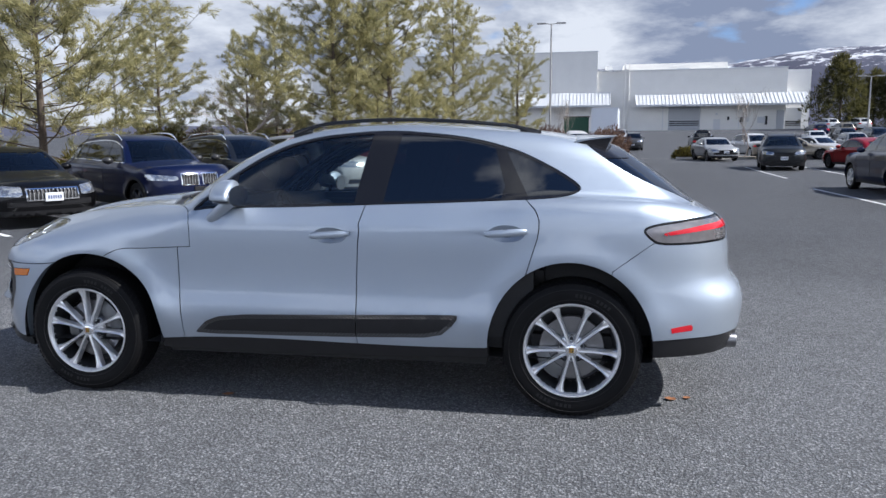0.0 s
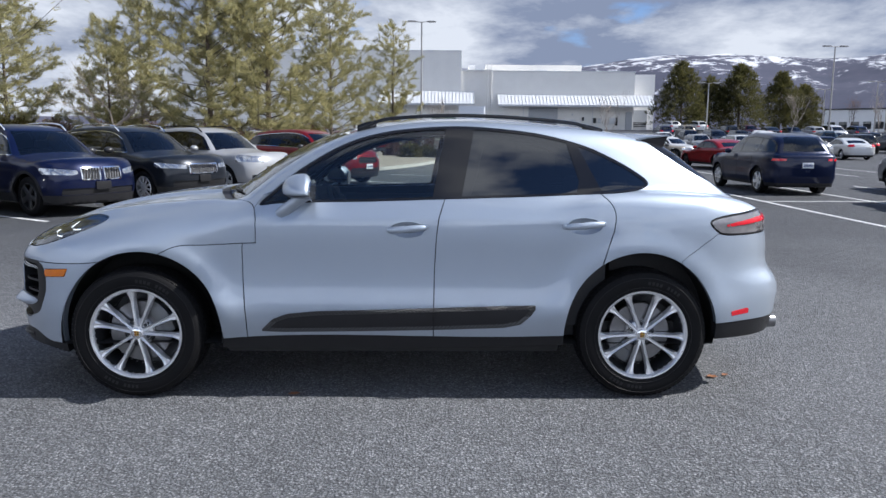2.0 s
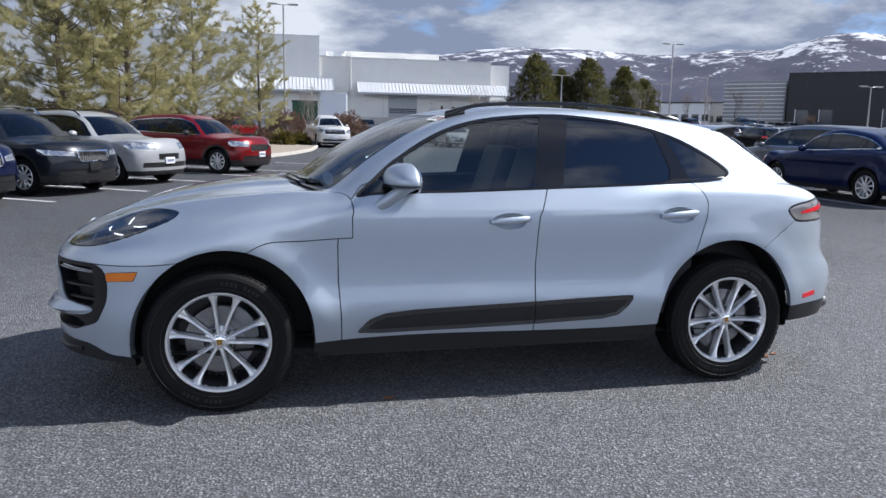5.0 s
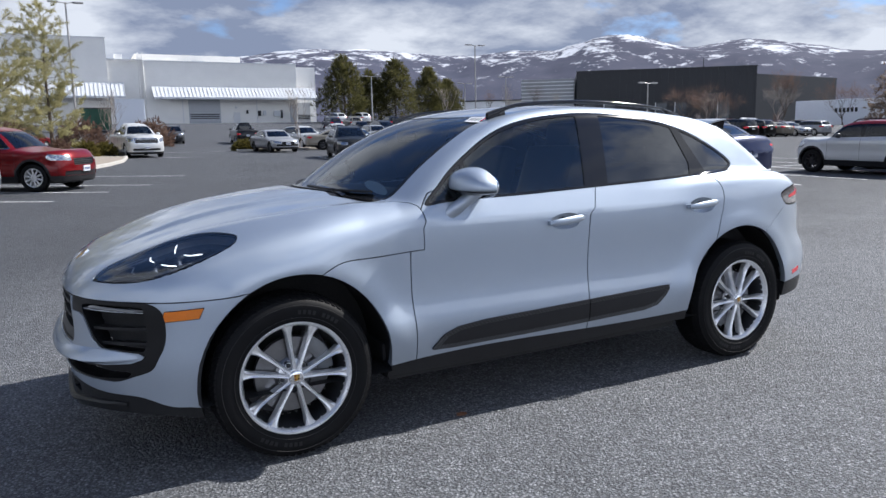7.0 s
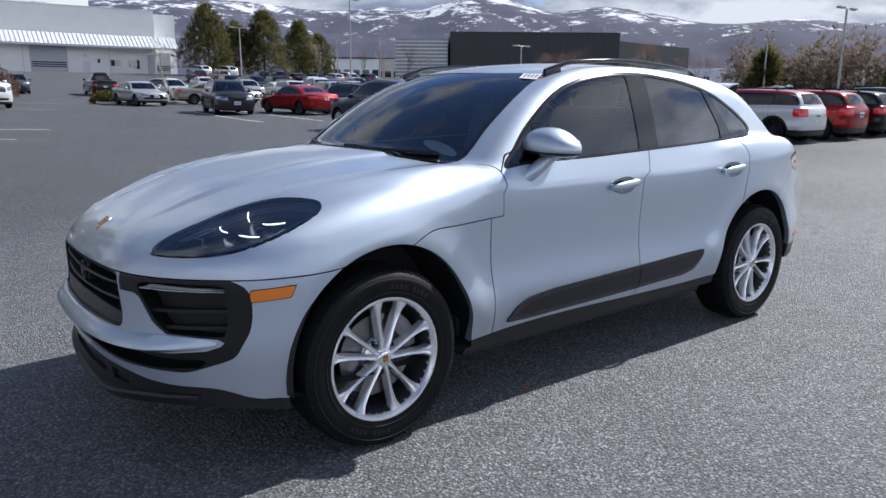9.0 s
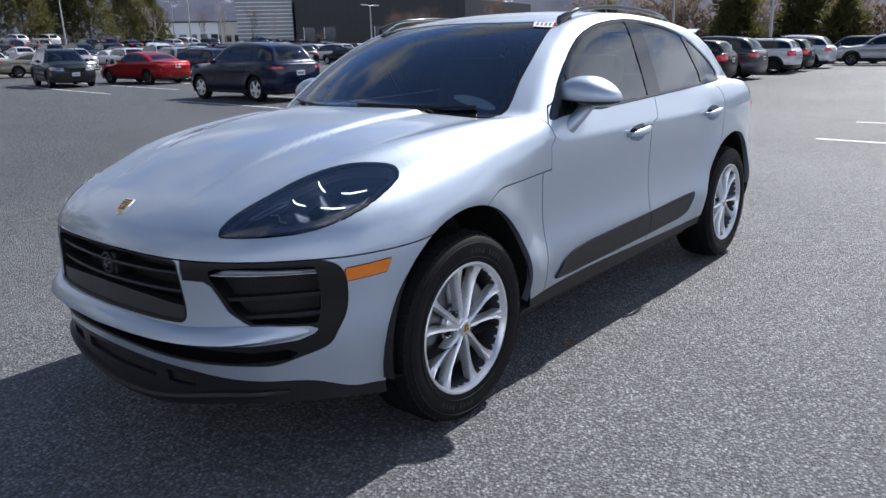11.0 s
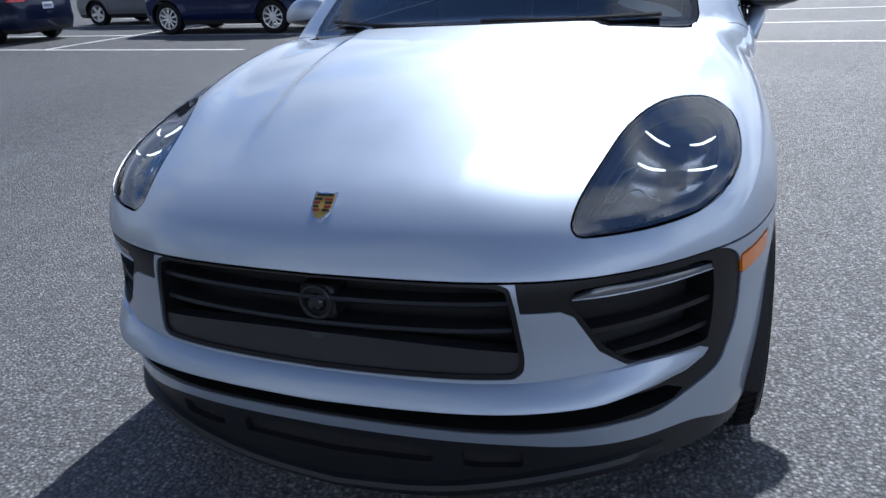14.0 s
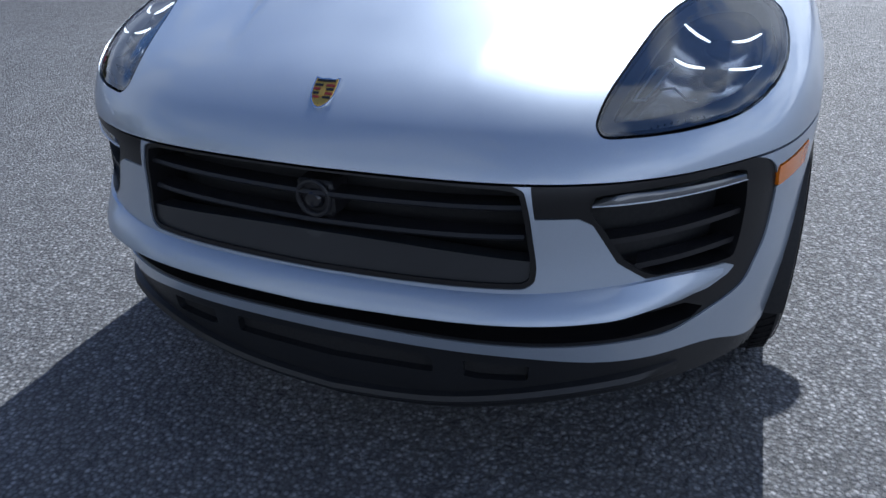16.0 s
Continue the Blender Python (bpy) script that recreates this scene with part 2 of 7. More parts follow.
def box(bm, lo, hi, bevel=0.0, m=None, segments=2):
    """A box between two corners, with rounded edges."""
    geo = bmesh.ops.create_cube(bm, size=1.0)["verts"]
    c, s = (Vector(lo) + Vector(hi)) / 2, Vector(hi) - Vector(lo)
    for v in geo:
        v.co = Vector((v.co.x * s.x, v.co.y * s.y, v.co.z * s.z)) + c
    if bevel:
        edges = list({e for v in geo for e in v.link_edges})
        res = bmesh.ops.bevel(bm, geom=edges, offset=bevel, segments=segments, profile=0.7, affect="EDGES")
        geo = list({v for f in res["faces"] for v in f.verts} | {v for v in geo if v.is_valid})
    if m is not None:
        bmesh.ops.transform(bm, matrix=m, verts=geo)
    return geo


def tube(bm, path, radii, sides=10, cap=True):
    """A round tube along points, with a radius for each."""
    path = [Vector(p) for p in path]
    rings, side = [], None
    for i, p in enumerate(path):
        d = (path[min(i + 1, len(path) - 1)] - path[max(i - 1, 0)]).normalized()
        if side is None:
            side = d.orthogonal().normalized()
        side = (side - d * side.dot(d)).normalized()
        up = d.cross(side)
        r = radii[i] if hasattr(radii, "__len__") else radii
        rings.append([bm.verts.new(p + (side * math.cos(a) + up * math.sin(a)) * r) for a in [2 * math.pi * k / sides for k in range(sides)]])
    for a, b in zip(rings, rings[1:]):
        for k in range(sides):
            bm.faces.new((a[k], a[(k + 1) % sides], b[(k + 1) % sides], b[k]))
    if cap:
        bm.faces.new(rings[0]); bm.faces.new(rings[-1][::-1])
    return [v for r in rings for v in r]


def lathe(bm, profile, sides=48, axis="y", close=False):
    """Turns (radius, along) points about an axis."""
    rings = []
    for r, a in profile:
        ring = []
        for k in range(sides):
            t = 2 * math.pi * k / sides
            p = (r * math.cos(t), a, r * math.sin(t)) if axis == "y" else (r * math.cos(t), r * math.sin(t), a)
            ring.append(bm.verts.new(p))
        rings.append(ring)
    pairs = list(zip(rings, rings[1:])) + ([(rings[-1], rings[0])] if close else [])
    for a, b in pairs:
        for k in range(sides):
            bm.faces.new((a[k], a[(k + 1) % sides], b[(k + 1) % sides], b[k]))
    return rings


def spline(*pts):
    """Natural cubic spline through (x, y) points, straight beyond its ends."""
    p = np.array(pts, float)
    x, y = p[:, 0], p[:, 1]
    n, h = len(x), np.diff(x)
    a, r = np.eye(n), np.zeros(n)
    for i in range(1, n - 1):
        a[i, i - 1:i + 2] = h[i - 1], 2 * (h[i - 1] + h[i]), h[i]
        r[i] = 6 * ((y[i + 1] - y[i]) / h[i] - (y[i] - y[i - 1]) / h[i - 1])
    m = np.linalg.solve(a, r)
    s0 = (y[1] - y[0]) / h[0] - h[0] * m[1] / 6
    s1 = (y[-1] - y[-2]) / h[-1] + h[-1] * m[-2] / 6

    def f(v):
        v = np.asarray(v, float)
        i = np.clip(np.searchsorted(x, v) - 1, 0, n - 2)
        u = np.clip(v, x[0], x[-1])
        d, e, k = x[i + 1] - u, u - x[i], h[i]
        w = (m[i] * d**3 + m[i + 1] * e**3) / (6 * k) + (y[i] / k - m[i] * k / 6) * d + (y[i + 1] / k - m[i + 1] * k / 6) * e
        return w + np.minimum(v - x[0], 0) * s0 + np.maximum(v - x[-1], 0) * s1
    return f


def smax(a, b, k):
    h = np.maximum(k - np.abs(a - b), 0) / k
    return np.maximum(a, b) + h * h * k * 0.25


def smin(a, b, k):
    return -smax(-a, -b, k)


def step(a, b, v):
    t = np.clip((np.asarray(v, float) - a) / (b - a), 0, 1)
    return t * t * (3 - 2 * t)


class Skin:
    """A triangle skin of a smooth solid: vertices, normals, triangles."""

    def __init__(self, v, n, t):
        self.v, self.n, self.t = np.asarray(v, float), np.asarray(n, float), np.asarray(t, int).reshape(-1, 3)
        self.detail = 0.0

    @property
    def x(self):
        return self.v[:, 0]

    @property
    def y(self):
        return self.v[:, 1]

    @property
    def z(self):
        return self.v[:, 2]

    def used(self):
        ids, inv = np.unique(self.t, return_inverse=True)
        k = Skin(self.v[ids], self.n[ids], inv.reshape(-1, 3))
        k.detail = self.detail
        return k

    def refine(self, field):
        """Quarters the triangles near the line field = 0 until they are smaller than the skin's detail."""
        k = self
        for _ in range(3):
            a, b, c = (k.v[k.t[:, i]] for i in range(3))
            size = np.sqrt(np.maximum(np.maximum(((a - b) ** 2).sum(1), ((b - c) ** 2).sum(1)), ((c - a) ** 2).sum(1)))
            f = np.abs(np.asarray(field(k), float))[k.t].min(1)
            pick = (size > self.detail) & (f < size * 1.1)
            if not pick.any():
                break
            old = k.t[pick]
            e = np.sort(np.vstack((old[:, [0, 1]], old[:, [1, 2]], old[:, [2, 0]])), 1)
            e, inv = np.unique(e, axis=0, return_inverse=True)
            inv = inv.reshape(-1)
            p, q = (k.v[e[:, 0]] + k.v[e[:, 1]]) / 2, k.n[e[:, 0]] + k.n[e[:, 1]]
            q /= np.linalg.norm(q, axis=1)[:, None] + 1e-12
            m, n = len(k.v), len(old)
            ab, bc, ca = m + inv[:n], m + inv[n:2 * n], m + inv[2 * n:]
            new_t = np.vstack((np.stack((old[:, 0], ab, ca), 1), np.stack((ab, old[:, 1], bc), 1), np.stack((ca, bc, old[:, 2]), 1), np.stack((ab, bc, ca), 1)))
            k = Skin(np.vstack((k.v, p)), np.vstack((k.n, q)), np.vstack((k.t[~pick], new_t)))
        k.detail = self.detail
        return k

    def split(self, field):
        """The skin where field(skin) < 0 and the skin where it is > 0, cut along the line where it is 0."""
        if not len(self.t):
            return self, self
        if self.detail:
            fine = self.refine(field)
            fine.detail = 0.0
            a, b = fine.split(field)
            a.detail = b.detail = self.detail
            return a, b
        f = np.asarray(field(self), float)
        f = np.where(np.abs(f) < 1e-7, 1e-7, f)
        s = f < 0
        c = s[self.t].sum(1)
        cross = self.t[(c == 1) | (c == 2)]
        edges = {}
        for tri in cross:
            for a, b in ((tri[0], tri[1]), (tri[1], tri[2]), (tri[2], tri[0])):
                if s[a] != s[b]:
                    edges.setdefault((min(a, b), max(a, b)), len(edges))
        v, n = self.v, self.n
        if edges:
            e = np.array(list(edges))
            lo, hi = np.zeros(len(e)), np.ones(len(e))
            fa = f[e[:, 0]]
            w = fa / (fa - f[e[:, 1]])
            for _ in range(7):
                p = v[e[:, 0]] * (1 - w[:, None]) + v[e[:, 1]] * w[:, None]
                q = n[e[:, 0]] * (1 - w[:, None]) + n[e[:, 1]] * w[:, None]
                g = np.asarray(field(Skin(p, q, [])), float)
                same = (g < 0) == (fa < 0)
                lo, hi = np.where(same, w, lo), np.where(same, hi, w)
                w = (lo + hi) / 2
            p = v[e[:, 0]] * (1 - w[:, None]) + v[e[:, 1]] * w[:, None]
            q = n[e[:, 0]] * (1 - w[:, None]) + n[e[:, 1]] * w[:, None]
            q /= np.linalg.norm(q, axis=1)[:, None] + 1e-12
            v, n = np.vstack((v, p)), np.vstack((n, q))
        base = len(self.v)
        inner, outer = [], []
        for tri in cross:
            for k in range(3):
                a, b, d = tri[k], tri[(k + 1) % 3], tri[(k + 2) % 3]
                if s[a] != s[b] and s[a] != s[d]:
                    ab = base + edges[(min(a, b), max(a, b))]
                    ad = base + edges[(min(a, d), max(a, d))]
                    one, two = (inner, outer) if s[a] else (outer, inner)
                    one.append((a, ab, ad))
                    two += [(ab, b, d), (ab, d, ad)]
        t_in = np.vstack((self.t[c == 3], np.array(inner, int).reshape(-1, 3)))
        t_out = np.vstack((self.t[c == 0], np.array(outer, int).reshape(-1, 3)))
        return Skin(v, n, t_in).used(), Skin(v, n, t_out).used()

    def cut(self, field, gap=0.0):
        """Like split, with a gap of that width left open between the two."""
        if not gap:
            return self.split(field)
        a = self.split(lambda k: field(k) + gap / 2)[0]
        b = self.split(lambda k: field(k) - gap / 2)[1]
        return a, b

    def offset(self, d):
        k = Skin(self.v + self.n * d, self.n, self.t)
        k.detail = self.detail
        return k

    def edge_loops(self):
        e = np.vstack((self.t[:, [0, 1]], self.t[:, [1, 2]], self.t[:, [2, 0]]))
        key = np.sort(e, 1)
        _, first, count = np.unique(key, axis=0, return_index=True, return_counts=True)
        return e[first[count == 1]]

    def mesh(self, name, material, depth=0.0, lift=0.0):
        """A mesh of the skin; depth turns its edges inwards by that much."""
        k = self.offset(lift) if lift else self
        v, n, t = k.v, k.n, [tuple(q) for q in k.t]
        if depth and len(k.t):
            e = k.edge_loops()
            m = len(v)
            pa, pb = v[e[:, 0]], v[e[:, 1]]
            na, nb = n[e[:, 0]], n[e[:, 1]]
            out = np.cross(pb - pa, na)
            out /= np.linalg.norm(out, axis=1)[:, None] + 1e-12
            v = np.vstack((v, pa, pb, pa - na * depth, pb - nb * depth))
            n = np.vstack((n, out, out, out, out))
            q = len(e)
            for i in range(q):
                t.append((m + i, m + 2 * q + i, m + 3 * q + i, m + q + i))
        return mesh_arrays(name, v, t, material, n)

    def add(self, name, material, parent, depth=0.0, lift=0.0, label=""):
        if not len(self.t):
            return None
        return link_mesh(name, self.mesh(name, material, depth, lift), parent, label)


def outline(points, flat=False):
    """The signed distance to a closed outline in a plane, negative inside; flat keeps its corners."""
    p = np.array(points, float)
    if not flat:
        q = []
        for i in range(len(p)):
            a, b, c, d = p[i - 1], p[i], p[(i + 1) % len(p)], p[(i + 2) % len(p)]
            for u in (0, .25, .5, .75):
                q.append(.5 * (2 * b + (c - a) * u + (2 * a - 5 * b + 4 * c - d) * u * u + (3 * b - a - 3 * c + d) * u**3))
        p = np.array(q)
    a, b = p, np.roll(p, -1, 0)

    def f(u, w):
        u, w = np.asarray(u, float), np.asarray(w, float)
        best, odd = np.full(u.shape, 1e9), np.zeros(u.shape, bool)
        for (ax, ay), (bx, by) in zip(a, b):
            dx, dy = bx - ax, by - ay
            t = np.clip(((u - ax) * dx + (w - ay) * dy) / (dx * dx + dy * dy + 1e-15), 0, 1)
            best = np.minimum(best, (u - ax - t * dx) ** 2 + (w - ay - t * dy) ** 2)
            if ay != by:
                odd ^= ((ay > w) != (by > w)) & (u < (bx - ax) * (w - ay) / (by - ay) + ax)
        return np.where(odd, -1, 1) * np.sqrt(best)
    return f


def skin_of(solid, x0, x1, z0, stations, around, fan, low=-40.0):
    """Skin of a closed solid (negative inside): rays from an axis at height z0 from x0 to x1, fanned out at both ends."""
    axis = [(x0, math.radians(90 * (1 - k / fan))) for k in range(fan)]
    axis += [(x, 0.0) for x in np.linspace(x0, x1, stations)]
    axis += [(x1, -math.radians(90 * k / fan)) for k in range(1, fan + 1)]
    o = np.array([(a[0], 0, z0) for a in axis])[:, None, :] * np.ones((1, around, 1))
    d = []
    for _, a in axis:
        lowest = low + (-90.0 - low) * min(1.0, abs(math.sin(a)) * 2.2)
        d.append([(-math.sin(a), -math.cos(a) * math.cos(t), math.cos(a) * math.sin(t)) for t in np.radians(np.linspace(lowest, 180 - lowest, around))])
    d = np.array(d)
    lo, hi = np.full(d.shape[:2], 0.02), np.full(d.shape[:2], 3.2)
    for _ in range(26):
        m = (lo + hi) / 2
        p = o + d * m[..., None]
        inside = solid(p[..., 0], p[..., 1], p[..., 2]) < 0
        lo, hi = np.where(inside, m, lo), np.where(inside, hi, m)
    p = (o + d * ((lo + hi) / 2)[..., None]).reshape(-1, 3)
    h = 0.004
    g = np.stack([solid(p[:, 0] + h * i, p[:, 1] + h * j, p[:, 2] + h * k) - solid(p[:, 0] - h * i, p[:, 1] - h * j, p[:, 2] - h * k) for i, j, k in ((1, 0, 0), (0, 1, 0), (0, 0, 1))], 1)
    g /= np.linalg.norm(g, axis=1)[:, None] + 1e-12
    rows, tris = len(axis), []
    closed = [abs(math.sin(a)) * 2.2 >= 1 for _, a in axis]
    for i in range(rows - 1):
        for j in range(around - 1):
            a = i * around + j
            b, c, e = a + 1, a + around, a + around + 1
            if j == around - 2:
                b = i * around if closed[i] else b
                e = (i + 1) * around if closed[i + 1] else e
            tris += [(a, c, e), (a, e, b)]
    return Skin(p, g, tris)


# ---- the silver SUV ----
plan_w = spline((-2.4, .80), (-2.1, .872), (-1.84, .905), (-1.4, .938), (-1.0, .925), (-.7, .912), (0, .915), (.6, .93), (1.0, .95), (1.4, .966), (1.8, .945), (2.1, .885), (2.4, .80))
side_in = spline((.15, .085), (.26, .05), (.36, .018), (.45, .002), (.52, .001), (.60, .014), (.70, .022), (.82, .0215), (.92, .0195), (1.0, .025), (1.08, .045), (1.16, .085), (1.3, .16))
hood_c = spline((-2.36, .70), (-2.283, .790), (-2.226, .836), (-2.133, .893), (-2.022, .940), (-1.84, 1.003), (-1.659, 1.052), (-1.444, 1.092), (-1.231, 1.118), (-1.0, 1.135), (-.7, 1.15), (0, 1.17))
belt = spline((-1.2, 1.075), (-.75, 1.09), (0, 1.108), (.8, 1.14), (1.3, 1.165), (1.7, 1.15), (1.95, 1.125), (2.1, 1.095), (2.3, 1.02), (2.45, .95))
nose = spline((0, -2.288), (.25, -2.276), (.42, -2.248), (.56, -2.19), (.68, -2.10), (.78, -1.99), (.86, -1.87), (.93, -1.70), (1.0, -1.5))
nose_z = spline((.12, .04), (.2, .018), (.27, .008), (.35, .002), (.44, -.008), (.52, -.008), (.6, 0), (.72, .002), (.8, .02), (.9, .09), (1.0, .22))
tail = spline((.15, 2.20), (.295, 2.28), (.367, 2.315), (.511, 2.345), (.618, 2.345), (.66, 2.325), (.70, 2.295), (.758, 2.268), (.85, 2.262), (.95, 2.25), (1.037, 2.225), (1.10, 2.15), (1.16, 2.02), (1.3, 1.75))
tail_y = spline((0, .05), (.3, .03), (.45, 0), (.6, -.04), (.72, -.10), (.82, -.19), (.9, -.33), (.97, -.55))
roof_c = spline((-1.5, .80), (-1.2, 1.005), (-1.0, 1.150), (-.82, 1.275), (-.62, 1.393), (-.42, 1.480), (-.2, 1.536), (.05, 1.568), (.35, 1.582), (.65, 1.576), (1.0, 1.55), (1.3, 1.515), (1.5, 1.478), (1.66, 1.43), (1.83, 1.325), (2.0, 1.2), (2.15, 1.09), (2.4, .9))
green_w = spline((-1.2, .84), (-.9, .862), (-.6, .877), (0, .89), (.6, .895), (1.0, .885), (1.3, .862), (1.6, .815), (2.0, .735), (2.3, .66))
ridge_y = spline((-2.3, .262), (-2.118, .277), (-1.942, .301), (-1.728, .328), (-1.45, .365), (-1.0, .43))
crest_y = spline((-2.3, .44), (-2.085, .454), (-1.937, .482), (-1.709, .563), (-1.344, .663), (-.9, .72))


def suv_solid(x, y, z):
    """Inside (< 0) and outside of the SUV's body."""
    y = np.abs(y)
    rf, rr = np.hypot(x + 1.375, z - .365), np.hypot(x - 1.39, z - .365)
    flare = (.014 * np.exp(-((rf - .47) / .075) ** 2) + .012 * np.exp(-((rr - .475) / .08) ** 2)) * step(.3, .5, z)
    doors = step(1.25, .95, np.abs(x + .1))
    w = plan_w(x) - side_in(z) * (.70 + .30 * doors) + flare
    hood = hood_c(x - .5 * (nose(y) - nose(0))) - .052 * (y / .8) ** 2.6 - .004
    hood = hood + .016 * (1 - step(-.021, .021, y - ridge_y(x))) * step(-2.15, -1.75, x) + .019 * np.exp(-((y - crest_y(x) - .055) / .066) ** 2) * step(-2.1, -1.7, x)
    mix = step(-1.05, -.72, x)
    top = hood * (1 - mix) + belt(x) * mix
    f1 = smax(y - w, (z - top) * .92, .13 - .05 * mix)
    f1 = smax(f1, (nose(y) + nose_z(z) - x) * .8, .07)
    f1 = smax(f1, (x - tail(z) - tail_y(y)) * .85, .06)
    f1 = np.maximum(f1, under_z(x, y) - .04 - z)
    s = (y / .68) ** 2
    h2 = roof_c(x - .14 * s * step(.3, -.4, x) + .10 * s * step(1.2, 1.7, x)) - .040 * s
    g = green_w(x) - .40 * (z - 1.1) - .17 * (z - 1.1) ** 2
    f2 = np.maximum(smax(y - g, (z - h2) * .8, .07), 1.0 - z)
    return smin(f1, f2, .025)


bottom_z = spline((-2.4, .185), (-2.0, .20), (-1.75, .25), (-1.0, .272), (.95, .298), (1.7, .335), (2.4, .36))
lip_low = spline((0, .185), (.25, .208), (.39, .238), (.54, .264), (.67, .270), (.95, .268))
strip_low = spline((0, .378), (.3, .377), (.42, .374), (.56, .357), (.68, .349), (.77, .338), (.83, .308), (.95, .30))


def under_z(x, y):
    """Lowest edge of the body."""
    q = step(-1.72, -1.95, x)
    return bottom_z(x) * (1 - q) + lip_low(np.abs(y)) * q


def trim_z(x, y):
    """Upper edge of the black lower trim."""
    q = step(-1.84, -1.90, x)
    return lower_z(x) * (1 - q) + strip_low(np.abs(y)) * q


FRONT_AXLE, REAR_AXLE, HUB_Z = -1.4035, 1.4035, .365

lower_z = spline((-2.4, .335), (-2.0, .325), (-1.8, .295), (-.95, .328), (.95, .358), (1.75, .43), (2.4, .455))
bonnet_z = spline((-2.4, .748), (-2.1, .748), (-1.95, .748), (-1.65, .757), (-1.4, .79), (-1.269, .807))
wing_z = spline((-1.35, .775), (-1.269, .807), (-1.187, .845), (-1.068, .856), (-.822, .866), (-.6, .87))
cowl_x = spline((0, -1.10), (.3, -1.06), (.55, -.965), (.715, -.88), (.8, -.825), (.87, -.76), (1.0, -.74))
tailgate_z = spline((1.38, 1.52), (1.47, 1.433), (1.588, 1.344), (1.755, 1.249), (1.955, 1.164), (2.1, 1.09))
DLO = outline([(-.728, 1.079), (-.616, 1.087), (-.412, 1.094), (-.162, 1.099), (.149, 1.11), (.46, 1.121), (.771, 1.132), (1.081, 1.146), (1.268, 1.156), (1.395, 1.176), (1.434, 1.213), (1.347, 1.281), (1.222, 1.349), (1.096, 1.405), (.938, 1.452), (.779, 1.483), (.619, 1.501), (.458, 1.513), (.297, 1.513), (.137, 1.502), (-.024, 1.482), (-.183, 1.443), (-.308, 1.391), (-.431, 1.321), (-.552, 1.239), (-.641, 1.162)])
SCREEN = outline([(-.19, .555), (-.34, .61), (-.502, .652), (-.661, .682), (-.86, .712), (-.95, .56), (-1.035, .28), (-1.062, 0), (-1.035, -.28), (-.95, -.56), (-.86, -.712), (-.661, -.682), (-.502, -.652), (-.34, -.61), (-.19, -.555), (-.285, -.3), (-.315, 0), (-.285, .3)])
FRONT_DOOR = outline([(-.70, 1.13), (-.745, 1.072), (-.79, 1.009), (-.813, .931), (-.821, .835), (-.819, .644), (-.806, .456), (-.80, .2), (.233, .2), (.233, .344), (.234, .527), (.236, .715), (.246, .906), (.26, 1.018), (.292, 1.117), (.30, 1.2), (-.5, 1.2)], True)
REAR_DOOR = outline([(.30, 1.2), (.292, 1.117), (.26, 1.018), (.246, .906), (.236, .715), (.234, .527), (.233, .344), (.233, .2), (1.05, .2), (1.08, .55), (1.12, .66), (1.163, .769), (1.194, .872), (1.218, .949), (1.226, 1.0), (1.226, 1.045), (1.214, 1.08), (1.197, 1.107), (1.15, 1.153), (1.05, 1.2)], True)
HEADLIGHT = outline([(-2.150, .515), (-2.117, .511), (-2.015, .534), (-1.846, .580), (-1.712, .643), (-1.62, .715), (-1.590, .765), (-1.632, .812), (-1.763, .822), (-1.88, .796), (-1.989, .737), (-2.085, .643), (-2.145, .548)])
TAIL_LAMP = outline([(1.752, 1.0), (1.801, 1.027), (1.93, 1.047), (2.059, 1.060), (2.2, 1.055), (2.22, 1.0), (2.22, .94), (2.1, .932), (1.856, .928), (1.786, .955)])
REAR_BUMPER = outline([(1.60, .79), (1.80, .935), (2.6, .935), (2.6, .05), (1.5, .05)], True)
GRILLE = outline([(0, .752), (.30, .750), (.395, .744), (.416, .715), (.43, .633), (.437, .575), (.424, .546), (.36, .538), (0, .534), (-.36, .538), (-.424, .546), (-.437, .575), (-.43, .633), (-.416, .715), (-.395, .744), (-.30, .750)])
intake_edge = spline((.40, -2.10), (.43, -2.05), (.453, -1.998), (.50, -1.957), (.555, -1.93), (.65, -1.915), (.70, -1.922), (.738, -1.95), (.76, -1.985))
_INTAKE = outline([(.420, .747), (.514, .749), (.70, .749), (.92, .749), (.92, .400), (.60, .404), (.3, .405), (-.05, .408), (-.05, .458), (.3, .466), (.453, .470), (.64, .476), (.735, .490), (.768, .508), (.778, .522), (.76, .534), (.676, .541), (.625, .545), (.572, .588), (.527, .670), (.503, .684), (.43, .684)], True)


def INTAKE(k):
    """Black surround of the side intakes and the long lower slot."""
    return smax(_INTAKE(np.abs(k.y), k.z), k.x - intake_edge(k.z), .03)


DUCT = outline([(.525, .722), (.60, .730), (.70, .731), (.765, .729), (.777, .70), (.782, .63), (.778, .555), (.76, .541), (.68, .547), (.635, .551), (.585, .592), (.545, .66), (.525, .69)])
SLOT = outline([(-.05, .416), (.3, .414), (.6, .413), (.715, .424), (.735, .445), (.70, .468), (.60, .466), (.3, .457), (-.05, .449)], True)
LIP_SLOT = outline([(-.1, .300), (.235, .309), (.235, .351), (-.1, .362)], True)
LIP_SLOT_B = outline([(.300, .306), (.428, .312), (.430, .350), (.300, .351)], True)
BLADE = outline([(-.728, .378), (-.66, .445), (-.58, .475), (-.421, .490), (-.104, .500), (.234, .512), (.589, .526), (.795, .533), (.812, .527), (.771, .472), (.716, .424), (.623, .404), (.234, .388), (-.171, .378), (-.6, .372)], True)


